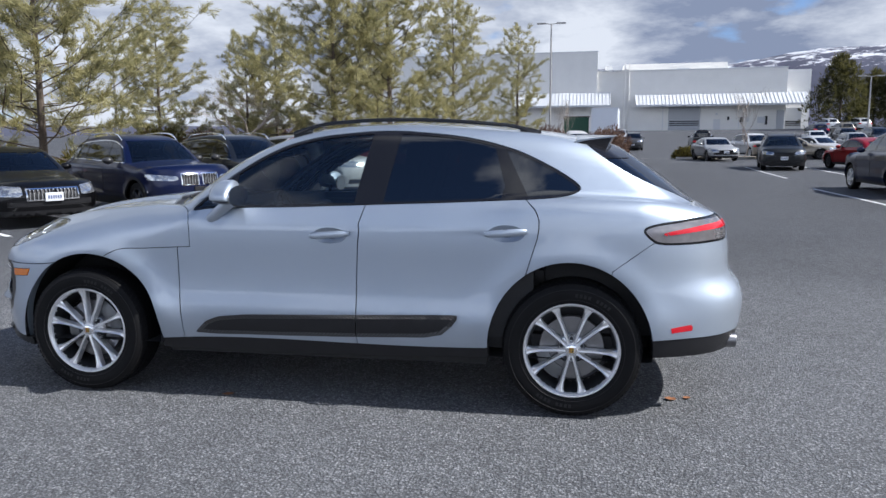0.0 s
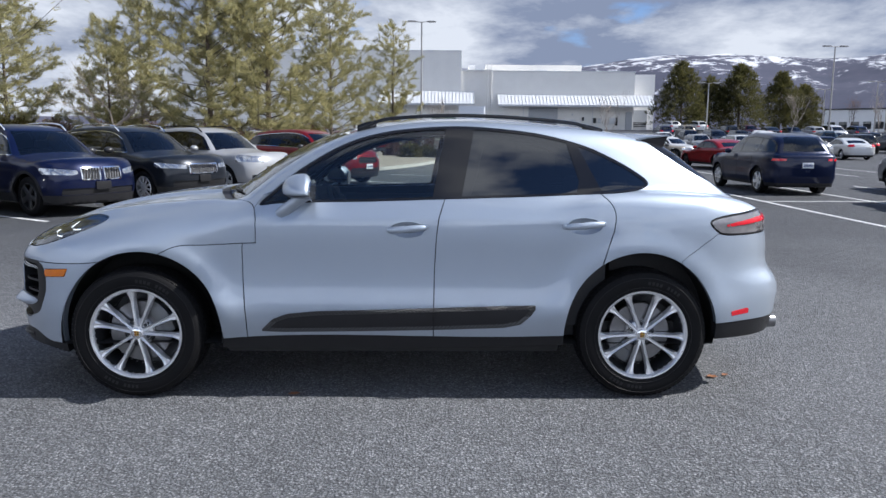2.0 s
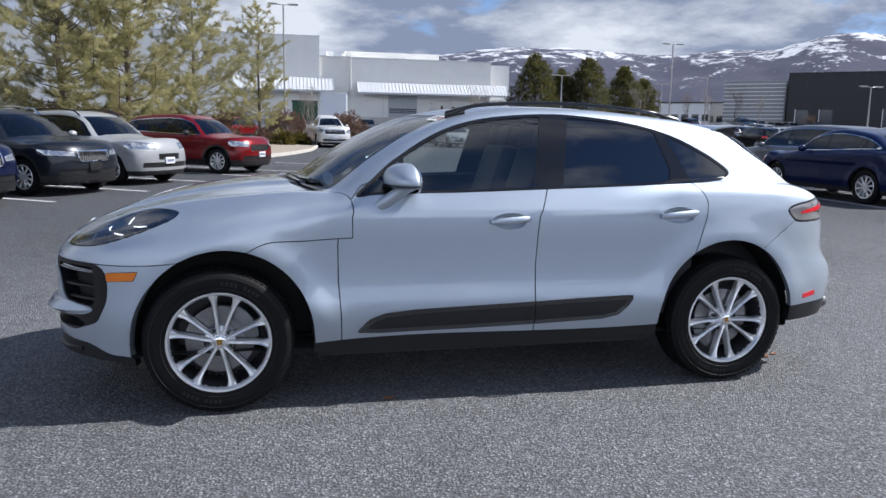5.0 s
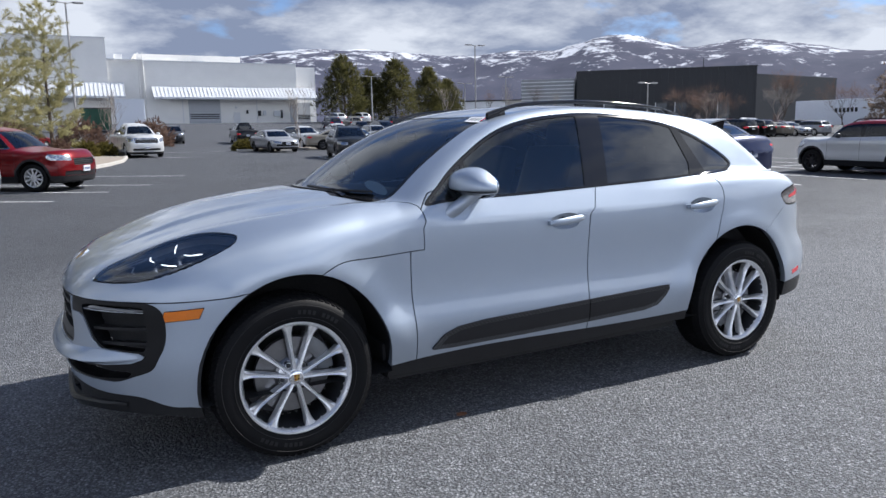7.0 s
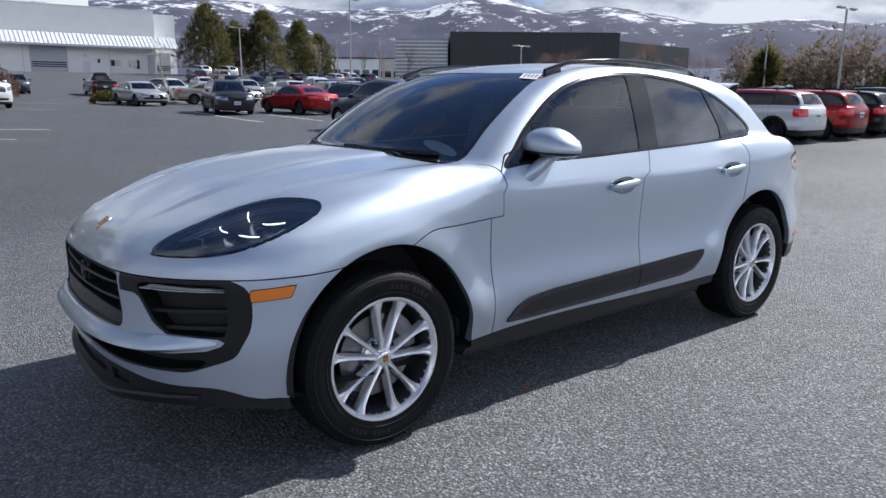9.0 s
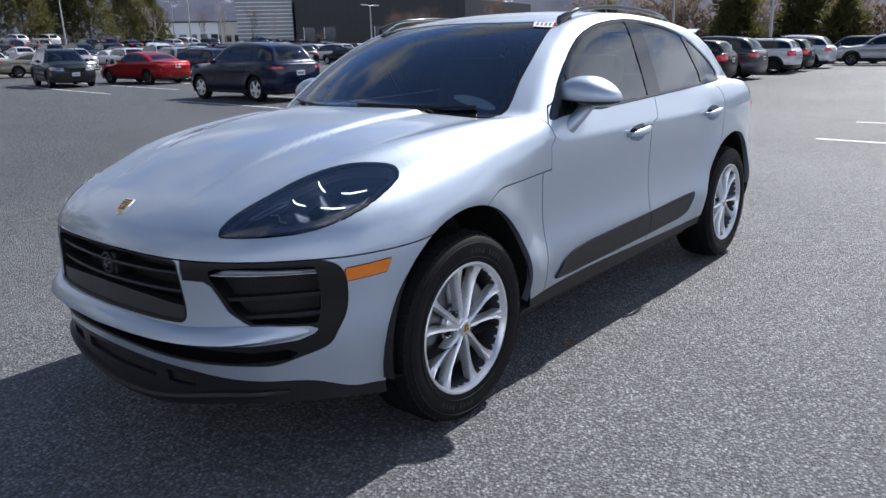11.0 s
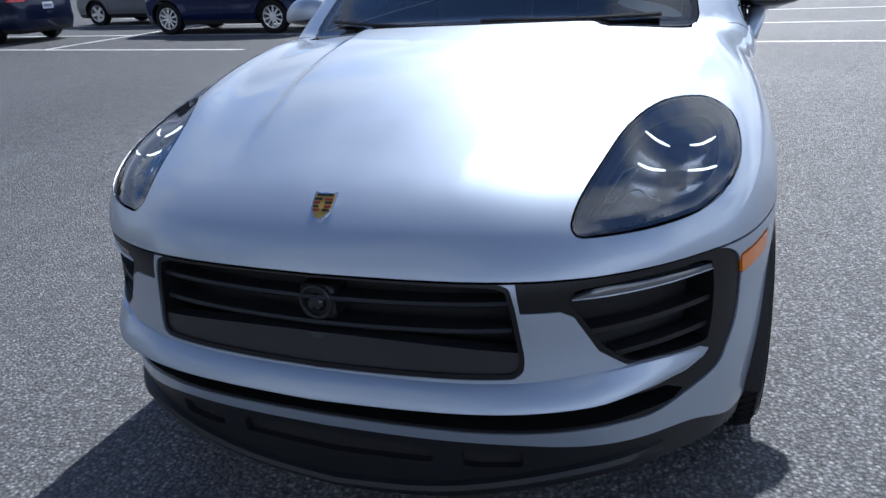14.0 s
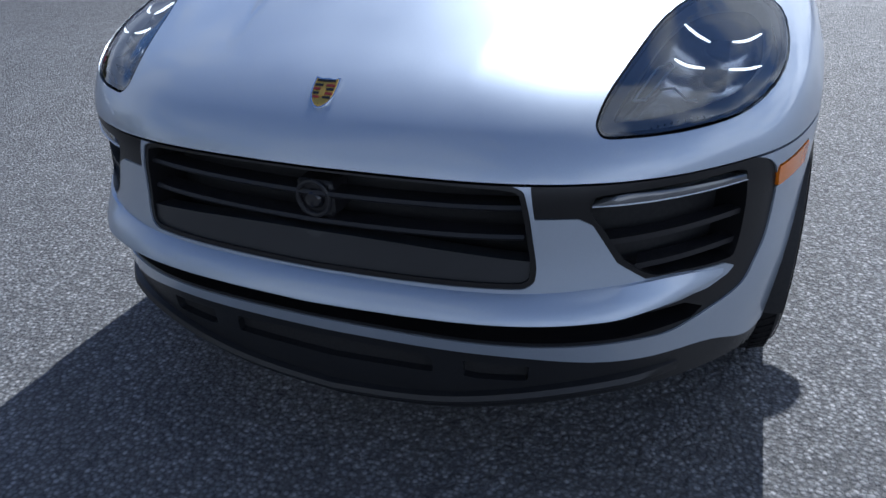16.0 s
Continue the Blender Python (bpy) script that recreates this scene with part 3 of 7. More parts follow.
def arches(k):
    f = np.sqrt(((k.x + 1.375) / .435) ** 2 + ((k.z - .365) / .457) ** 2)
    r = np.sqrt(((k.x - 1.388) / .428) ** 2 + ((k.z - .365) / .468) ** 2)
    return (np.minimum(f, r) - 1) * .43


def left_of(k):
    return k.y


def build_suv():
    suv = thing("suv", pose(0, 0, 0), "silver metallic luxury SUV parked alone on grey asphalt", "car")
    skin = skin_of(suv_solid, -1.50, 1.80, .62, 120, 165, 46, -38)
    skin.detail = .016
    skin = skin.split(lambda k: under_z(k.x, k.y) - k.z)[0]
    shell = skin.offset(-.022)
    shell.detail = 0.0
    for cutter in (arches, lambda k: np.maximum(DLO(k.x, k.z) - .004, .6 - np.abs(k.y)), lambda k: np.maximum(SCREEN(k.x, k.y) - .004, 1.05 - k.z),
                   lambda k: np.where(k.x < -1.8, np.minimum(GRILLE(k.y, k.z), INTAKE(k)), 1.0),
                   lambda k: np.maximum(HEADLIGHT(k.x, np.abs(k.y)), .75 - k.z)):
        shell = shell.split(cutter)[1]
    shell.add("inner_shell", DARK_IN, suv)
    skin = skin.split(arches)[1]
    # wheel housings
    for ax, rx, rz in ((-1.375, .435, .457), (1.388, .428, .468)):
        for side in (-1, 1):
            bm = bmesh.new()
            prof = [(1.0, .932), (1.02, .89), (1.02, .60), (.3, .58), (0, .58)]
            rings = lathe(bm, [(r, a) for r, a in prof], 48)
            for v in bm.verts:
                v.co = Vector((ax + v.co.x * rx, side * (v.co.y - (.02 if v.co.y > .9 else 0)), max(.365 + v.co.z * rz, .31)))
            part("wheel_housing", bm, DARK_IN, suv)
    # lower black edge
    low, skin = skin.cut(lambda k: k.z - trim_z(k.x, k.y), .003)
    front, rest = low.split(lambda k: k.x + 1.45)
    sill, rear = rest.split(lambda k: k.x - 1.45)
    slot, front = front.split(lambda k: np.where(k.x < -1.9, np.minimum(LIP_SLOT(np.abs(k.y), k.z), LIP_SLOT_B(np.abs(k.y), k.z)), 1.0))
    front.add("front_lip", LIP_GREY, suv, .05, -.004, "matt black lower front lip")
    for lo, hi in ((-1, -.27), (-.27, .27), (.27, 1)):
        slot.split(lambda k: np.maximum(lo - k.y, k.y - hi))[0].add("lip_vent", DARK_IN, suv, 0, -.05)
    for s in (-1, 1):
        half = sill.split(lambda k: s * k.y)[1]
        half.add("sill", MATT_BLACK, suv, .05, -.006)
    rear.add("rear_diffuser", MATT_BLACK, suv, .05, -.004)
    # front bumper and its openings
    bump, skin = skin.cut(lambda k: np.maximum(k.z - bonnet_z(k.x), k.x + 1.30), .005)
    grille, bump = bump.split(lambda k: np.where(k.x < -1.8, GRILLE(k.y, k.z), 1.0))
    intake, bump = bump.split(lambda k: np.where(k.x < -1.5, INTAKE(k), 1.0))
    marker = outline([(-1.918, .712), (-1.768, .722), (-1.789, .678), (-1.925, .668)], True)
    lamp, bump = bump.cut(lambda k: np.maximum(marker(k.x, k.z), .7 - np.abs(k.y)), .003)
    bumper = bump.add("front_bumper", SILVER, suv, .03)
    for s in (-1, 1):
        lamp.split(lambda k: s * k.y)[1].add("side_marker", AMBER, bumper, .02, .003, "amber side marker lamp")
    fascia, rest = intake.split(lambda k: -np.minimum(DUCT(np.abs(k.y), k.z), SLOT(np.abs(k.y), k.z)))
    fascia.add("intake_frame", SATIN_BLACK, bumper, .07, -.004, "gloss black air intake surround")
    rest.add("intake_floor", DARK_IN, bumper, .0, -.075)
    for s in (-1, 1):
        for z, d in ((.628, .53), (.566, .60)):
            bm = bmesh.new()
            pts = [(float(nose(y)) + .022, s * y, z + (y - .65) * .05) for y in np.linspace(d, .785, 9)]
            ring = []
            for p in pts:
                ring.append([bm.verts.new((p[0] + dx, p[1], p[2] + dz)) for dx, dz in ((0, .006), (0, -.006), (.05, -.012), (.05, .004))])
            for a, b in zip(ring, ring[1:]):
                for k in range(4):
                    bm.faces.new((a[k], a[(k + 1) % 4], b[(k + 1) % 4], b[k]))
            part("intake_slat", bm, MATT_BLACK, bumper)
        # daytime light strip with a fine pale line
        for nm, mat, y0, zc, th, out in (("daytime_light", DRL_GREY, .522, .714, .011, .010), ("light_line", GUIDE, .522, .7045, .0008, .006)):
            bm = bmesh.new()
            ring = []
            for y in np.linspace(y0, .775, 14):
                xx = float(nose(y)) + out
                t = th * min(1, .12 + (y - y0) / .05) * (1 - .45 * (y - y0) / .25)
                ring.append([bm.verts.new((xx + dx, s * y, zc + (t - th) * (.9 if th > .005 else 0) + dz)) for dx, dz in ((.004, t), (0, t * .5), (0, -t), (.035, -t), (.035, t))])
            for a, b in zip(ring, ring[1:]):
                for k in range(5):
                    bm.faces.new((a[k], a[(k + 1) % 5], b[(k + 1) % 5], b[k]))
            for e in (ring[0], ring[-1]):
                bm.faces.new(e)
            strip = part(nm, bm, mat, bumper, "slim grey daytime running light") if mat is DRL_GREY else part(nm, bm, mat, strip)
    make_blade(bumper)
    make_splitter(suv)
    # grille: dark back, slats, lower plate and camera
    back = grille.offset(-.10)
    back.add("grille_back", DARK_IN, suv)
    rim = grille.split(lambda k: GRILLE(k.y, k.z) + .010)[1]
    g = rim.add("grille", SATIN_BLACK, suv, .09, -.004, "black front grille with horizontal slats")
    plate = grille.split(lambda k: np.maximum(k.z - (.612 - .016 * (k.y / .4) ** 2), GRILLE(k.y, k.z) + .006))[0]
    plate.add("grille_plate", PLATE_GREY, g, .04, -.010)
    for z in (.690, .630):
        bm = bmesh.new()
        ring = []
        for y in np.linspace(-.41, .41, 25):
            xx = float(nose(abs(y))) + .020
            ring.append([bm.verts.new((xx + dx, y, z + dz + .008 * (y / .4) ** 2)) for dx, dz in ((0, .006), (-.005, 0), (0, -.006), (.045, -.010), (.045, .006))])
        for a, b in zip(ring, ring[1:]):
            for k in range(5):
                bm.faces.new((a[k], a[(k + 1) % 5], b[(k + 1) % 5], b[k]))
        part("slat", bm, MATT_BLACK, g)
    # front camera in a rounded bezel
    bm = bmesh.new()
    box(bm, (-2.262, -.040, .635), (-2.19, .040, .715), .018, None, 3)
    cam_box = part("camera_housing", bm, MATT_BLACK, g)
    bm = bmesh.new()
    path = [(-2.266, .034 * math.sin(a), .678 + .036 * math.cos(a)) for a in np.linspace(0, 2 * math.pi, 25)]
    tube(bm, path, .0055, 8)
    part("camera_bezel", bm, MATT_BLACK, cam_box)
    bm = bmesh.new()
    lathe(bm, [(.0, 0), (.014, .002), (.021, .010), (.023, .02), (.023, .03)], 24)
    bmesh.ops.transform(bm, matrix=pose(-2.276, 0, .676, 0, 0, -90), verts=bm.verts)
    part("camera_lens", bm, GLOSS_BLACK, cam_box)
    # glass house
    frame_all, skin = skin.cut(lambda k: np.maximum(DLO(k.x, k.z), .6 - np.abs(k.y)), .004)
    screen, skin = skin.cut(lambda k: np.maximum(SCREEN(k.x, k.y), 1.05 - k.z), .004)
    scr_in, scr_edge = screen.split(lambda k: SCREEN(k.x, k.y) + .022)
    scr_in.add("windscreen", GLASS, suv, 0, -.003, "clear front windscreen reflecting the sky")
    scr_edge.add("windscreen_seal", GLOSS_BLACK, suv, .01, -.003)
    cowl, skin = skin.split(lambda k: np.maximum(np.maximum(SCREEN(k.x, k.y) - .05, k.x + .80), np.maximum(1.03 - k.z, np.abs(k.y) - .70)))
    cowl.add("cowl_panel", MATT_BLACK, suv, .02, -.012)
    # tailgate glass and spoiler
    gate, skin = skin.cut(lambda k: np.maximum(np.maximum(tailgate_z(k.x) - k.z, 1.415 - k.x), 1.115 - k.z), .004)
    spoil, gate = gate.split(lambda k: np.maximum(k.x - 1.70, 1.36 - k.z))
    spoil.add("roof_spoiler", GLOSS_BLACK, suv, .03, .004, "gloss black roof spoiler")
    gate.add("rear_window", TINTED, suv, .01)
    make_spoiler(suv)
    # lamps
    head, skin = skin.cut(lambda k: np.maximum(HEADLIGHT(k.x, np.abs(k.y)), .76 - k.z), .004)
    tails, skin = skin.cut(lambda k: np.maximum(TAIL_LAMP(k.x, k.z), .45 - np.abs(k.y)), .005)
    for s in (-1, 1):
        h = head.split(lambda k: s * k.y)[1]
        inner, ring = h.split(lambda k: HEADLIGHT(k.x, np.abs(k.y)) + .007)
        inner, band = inner.split(lambda k: HEADLIGHT(k.x, np.abs(k.y)) + .026)
        lampo = ring.add("headlight", GLOSS_BLACK, suv, .06, -.002, "swept clear headlight with four light bars")
        h.add("lens", CLEAR, lampo, 0, -.001)
        band.add("lamp_surround", LAMP_TRIM, lampo, .03, -.014, "grey lamp surround")
        inner.add("lamp_bowl", LAMP_DARK, lampo, 0, -.042)
        make_lamp_innards(lampo, s)
        # tail lamp
        tl = tails.split(lambda k: s * k.y)[1]
        ring_in, ring_o = tl.split(lambda k: TAIL_LAMP(k.x, k.z) + .010)
        t_o = ring_o.add("tail_light", GLOSS_BLACK, suv, .03, -.001, "wraparound tail light with a red bar")
        bar, bowl = ring_in.split(lambda k: outline([(1.845, .984), (1.92, 1.000), (2.06, 1.022), (2.25, 1.036), (2.25, 1.002), (2.06, .994), (1.92, .979), (1.86, .972)], True)(k.x, k.z))
        bowl.add("lens", TAIL_CLEAR, t_o, .01, -.001)
        bar.add("red_bar", RED_LENS, t_o, .015, .002, "glossy red light bar")
    # windows
    f_split = lambda k: (k.x - (.221 + (k.z - 1.108) * .198))
    r_split = lambda k: (k.x - (.382 + (k.z - 1.118) * .20))
    r_edge = lambda k: (k.x - np.interp(k.z, (1.10, 1.142, 1.218, 1.443, 1.5), (1.005, 1.02, 1.042, .975, .95)))
    q_edge = lambda k: (k.x - (1.17 - (k.z - 1.153) * .505))
    sail = lambda k: (k.x + .495 - (k.z - 1.1) * .05)
    inset = lambda k: DLO(k.x, k.z) + .013
    for s in (-1, 1):
        win = frame_all.split(lambda k: s * k.y)[1]
        holes = []
        for name, lo, hi, mat in (("front_quarter_pane", None, lambda k: sail(k) + .012, SIDE_GLASS), ("front_door_window", lambda k: -sail(k) + .012, f_split, SIDE_GLASS), ("rear_door_window", lambda k: -r_split(k), r_edge, TINTED), ("rear_quarter_pane", lambda k: -q_edge(k), None, TINTED)):
            def inside(k, lo=lo, hi=hi):
                v = inset(k)
                if lo is not None:
                    v = np.maximum(v, lo(k))
                if hi is not None:
                    v = np.maximum(v, hi(k))
                return v
            glass, win = win.split(inside)
            holes.append((name, glass, mat))
        frame_ob = win.add("window_frame", GLOSS_BLACK, suv, .012, -.002)
        for name, glass, mat in holes:
            glass.add(name, mat, frame_ob, 0, -.006)
    # panels
    hood, skin = skin.cut(lambda k: np.maximum(k.x - cowl_x(np.abs(k.y)), np.where(k.x < -1.269, -1.0, wing_z(k.x) - k.z)), .005)
    hood_ob = hood.add("bonnet", SILVER, suv, .02, 0, "clamshell bonnet with two creases")
    for name, poly in (("front_door", FRONT_DOOR), ("rear_door", REAR_DOOR)):
        both, skin = skin.cut(lambda k: np.maximum(poly(k.x, k.z), .6 - np.abs(k.y)), .0055)
        for s in (-1, 1):
            half = both.split(lambda k: s * k.y)[1]
            blade = half.split(lambda k: BLADE(k.x, k.z))[0]
            hx = .088 if name == "front_door" else 1.056
            hz = .952 if name == "front_door" else .98
            bowl, half = half.split(lambda k: (np.hypot((k.x - hx) / .098, (k.z - hz + .006) / .045) - 1) * .05)
            door = half.add(name, SILVER, suv, .02)
            bowl = bowl.refine(lambda k: 0 * k.x)
            u, w = (bowl.x - hx) / .098, (bowl.z - hz + .006) / .045
            bowl.n = bowl.n - np.stack((u / .098, 0 * u, w / .045), 1) * .056
            bowl.n /= np.linalg.norm(bowl.n, axis=1)[:, None]
            bowl.v = bowl.v - np.stack((0 * u, s * .028 * np.maximum(0, 1 - u * u - w * w), 0 * u), 1)
            bowl.add("handle_scoop", SILVER, door)
            outer, insert = blade.split(lambda k: -BLADE(k.x, k.z) - .022)
            insert, outer = outer, insert
            blade.add("side_blade", MATT_BLACK, door, .014, .009, "black textured side blade")
            insert.add("blade_insert", BLADE_MAT, door, .0, .0098)
            make_handle(door, hx, hz, s)
    wing, skin = skin.cut(lambda k: np.maximum(k.x + .70, k.z - .90), .003)
    for s in (-1, 1):
        wing.split(lambda k: s * k.y)[1].add("front_wing", SILVER, suv, .03)
    rb, skin = skin.cut(lambda k: REAR_BUMPER(k.x, k.z), .003)
    refl = outline([(1.90, .500), (2.015, .518), (2.010, .486), (1.905, .474)], True)
    lamp, rb = rb.split(lambda k: np.maximum(refl(k.x, k.z), .5 - np.abs(k.y)))
    rb_ob = rb.add("rear_bumper", SILVER, suv, .03)
    for s in (-1, 1):
        lamp.split(lambda k: s * k.y)[1].add("rear_reflector", RED_LENS, rb_ob, .01, .002, "red rear reflector")
    skin.add("body_side", SILVER, suv, .03)
    # exhaust tips
    for s in (-1, 1):
        for dy in (0, .09):
            bm = bmesh.new()
            lathe(bm, [(.038, 0), (.040, .004), (.040, .12), (.034, .12), (.034, .004), (.038, 0)], 24)
            bmesh.ops.transform(bm, matrix=pose(2.272, s * (.575 + dy), .388, 0, 0, 90), verts=bm.verts)
            part("exhaust_tip", bm, DISC, suv)
    # floor of the body
    bm = bmesh.new()
    box(bm, (-1.9, -.66, .235), (1.75, .66, .32), .03)
    box(bm, (-.93, -.84, .24), (.95, .84, .33), .02)
    part("underbody", bm, DARK_IN, suv)
    return suv


def make_handle(door, hx, hz, s):
    y0 = plan_w(hx) - side_in(hz)
    y0 = float(y0)
    bm = bmesh.new()
    ring = []
    for q in np.linspace(-1, 1, 17):
        w = max(.002, (1 - abs(q) ** 3.2)) ** .5
        xx = hx + q * .118
        out = y0 + .014 + .022 * (1 - q * q) ** .6
        ring.append([bm.verts.new((xx, s * (out + .011 * w * math.cos(a)), hz + .010 * q + .0195 * w * math.sin(a))) for a in [2 * math.pi * k / 12 for k in range(12)]])
    for a, b in zip(ring, ring[1:]):
        for k in range(12):
            bm.faces.new((a[k], a[(k + 1) % 12], b[(k + 1) % 12], b[k]))
    bm.faces.new(ring[0]); bm.faces.new(ring[-1])
    for q in (-.85, .85):
        box(bm, (hx + q * .112 - .02, min(s * (y0 - .01), s * (y0 + .025)), hz + .01 * q - .012), (hx + q * .112 + .02, max(s * (y0 - .01), s * (y0 + .025)), hz + .01 * q + .012), .006)
    part("door_handle", bm, SILVER, door)


def on_surface(x, y, drop=0.0):
    """Point of the body's upper surface over a place in plan, sunk by drop."""
    lo, hi = .6, 1.7
    for _ in range(26):
        mid = (lo + hi) / 2
        if suv_solid(np.array(x), np.array(abs(y)), np.array(mid)) < 0:
            lo = mid
        else:
            hi = mid
    return (x, y, lo - drop)


def on_nose(y, z, out):
    """Points of the front face at given heights, moved outwards."""
    y, z, out = (np.asarray(v, float) for v in (y, z, out))
    lo, hi = np.full(y.shape, -2.45), np.full(y.shape, -1.2)
    for _ in range(26):
        mid = (lo + hi) / 2
        free = suv_solid(mid, np.abs(y), z) > 0
        lo, hi = np.where(free, mid, lo), np.where(free, hi, mid)
    d = (nose(np.abs(y) + .01) - nose(np.abs(y) - .01)) / .02 * np.sign(y)
    k = out / np.sqrt(1 + d * d)
    return np.stack((lo - k, y + d * k, z), -1)


def make_blade(bumper):
    """Bright horizontal blade below the grille, tapering out into both intakes."""
    bm = bmesh.new()
    top = spline((0, .531), (.40, .533), (.47, .536), (.62, .546), (.70, .541), (.77, .522))
    low = spline((0, .463), (.45, .472), (.64, .480), (.72, .493), (.77, .513))
    ys = np.linspace(-.758, .758, 75)[:, None]
    prof = np.array(((0, -.012), (.05, .008), (.35, .026), (.62, .040), (.74, .042), (.90, .028), (1.0, -.012)))
    a, b = low(np.abs(ys)), top(np.abs(ys))
    k = np.clip((.765 - np.abs(ys)) / .20, 0, 1)
    o = np.where(prof[:, 1] > 0, prof[:, 1] * k, prof[:, 1])
    ring = [[bm.verts.new(q) for q in row] for row in on_nose(ys + 0 * o, b + (a - b) * prof[:, 0], o)]
    for a, b in zip(ring, ring[1:]):
        for k in range(len(a) - 1):
            bm.faces.new((a[k], a[k + 1], b[k + 1], b[k]))
    part("bumper_blade", bm, SILVER, bumper, "projecting silver blade below the grille")


def make_splitter(suv):
    """Thin ridge that runs along the foot of the front lip."""
    bm = bmesh.new()
    ys = np.linspace(-.70, .70, 61)[:, None]
    prof = np.array(((.052, -.012), (.046, .010), (.036, .017), (.026, .013), (.020, -.012)))
    z = lip_low(np.abs(ys)) + prof[:, 0]
    o = np.where(prof[:, 1] > 0, prof[:, 1] * np.minimum(1.0, (.715 - np.abs(ys)) / .1), prof[:, 1])
    ring = [[bm.verts.new(q) for q in row] for row in on_nose(ys + 0 * o, z, o)]
    for a, b in zip(ring, ring[1:]):
        for k in range(len(a) - 1):
            bm.faces.new((a[k], a[k + 1], b[k + 1], b[k]))
    part("lip_splitter", bm, LIP_GREY, suv, "dark grey ridge along the front lip")


def make_lamp_innards(lampo, s):
    """Two projectors, four light bars, a signal guide and a ribbed reflector behind the lens."""
    for cx, cy in ((-1.80, .690), (-1.895, .690)):
        p = Vector(on_surface(cx, s * cy, .045))
        bm = bmesh.new()
        box(bm, (-.020, -.022, -.03), (.020, .022, .012), .008, pose(*p, 0, -28, 0), 2)
        part("projector", bm, GLOSS_BLACK, lampo)
    bars = (((-1.817, .620), (-1.830, .645), (-1.836, .672)), ((-1.806, .714), (-1.783, .741), (-1.738, .768)), ((-1.926, .613), (-1.932, .637), (-1.922, .668)), ((-1.898, .712), (-1.874, .744), (-1.845, .770)))
    for bar in bars:
        fx, fy = spline(*[(i, q[0]) for i, q in enumerate(bar)]), spline(*[(i, q[1]) for i, q in enumerate(bar)])
        bm = bmesh.new()
        tube(bm, [on_surface(float(fx(t)), s * float(fy(t)), .014) for t in np.linspace(0, 2, 9)], [.0016, .0026, .003, .003, .003, .003, .003, .0026, .0016], 6)
        part("light_bar", bm, LED, lampo, "white light guide bar")
    bm = bmesh.new()
    loop = ((-2.062, .559), (-2.052, .578), (-1.945, .613), (-1.940, .606), (-1.966, .586), (-2.062, .559))
    tube(bm, [on_surface(x, s * y, .016) for x, y in loop], .0026, 5, False)
    part("signal_guide", bm, GUIDE, lampo)
    bm = bmesh.new()
    zig = ((-2.012, .600), (-1.996, .622), (-2.010, .646), (-2.002, .664))
    tube(bm, [on_surface(x, s * y, .02) for x, y in zig], .0026, 5)
    part("signal_guide", bm, GUIDE, lampo)
    for k in range(15):
        q = k / 14
        bm = bmesh.new()
        a = (-2.062 + .082 * q, .585 + .130 * q)
        b = (-2.112 + .125 * q, .575 + .148 * q)
        tube(bm, [on_surface(a[0], s * a[1], .030), on_surface(b[0], s * b[1], .022)], .0030, 5)
        part("reflector_rib", bm, LAMP_IN, lampo)
    bm = bmesh.new()
    fx = spline((0, -2.129), (1, -2.081), (2, -2.0), (3, -1.924), (4, -1.86), (5, -1.78), (6, -1.70))
    fy = spline((0, .547), (1, .632), (2, .718), (3, .772), (4, .790), (5, .800), (6, .790))
    tube(bm, [on_surface(float(fx(t)), s * float(fy(t)), .012) for t in np.linspace(0, 6, 25)], .0022, 5)
    part("rim_line", bm, LAMP_IN, lampo)


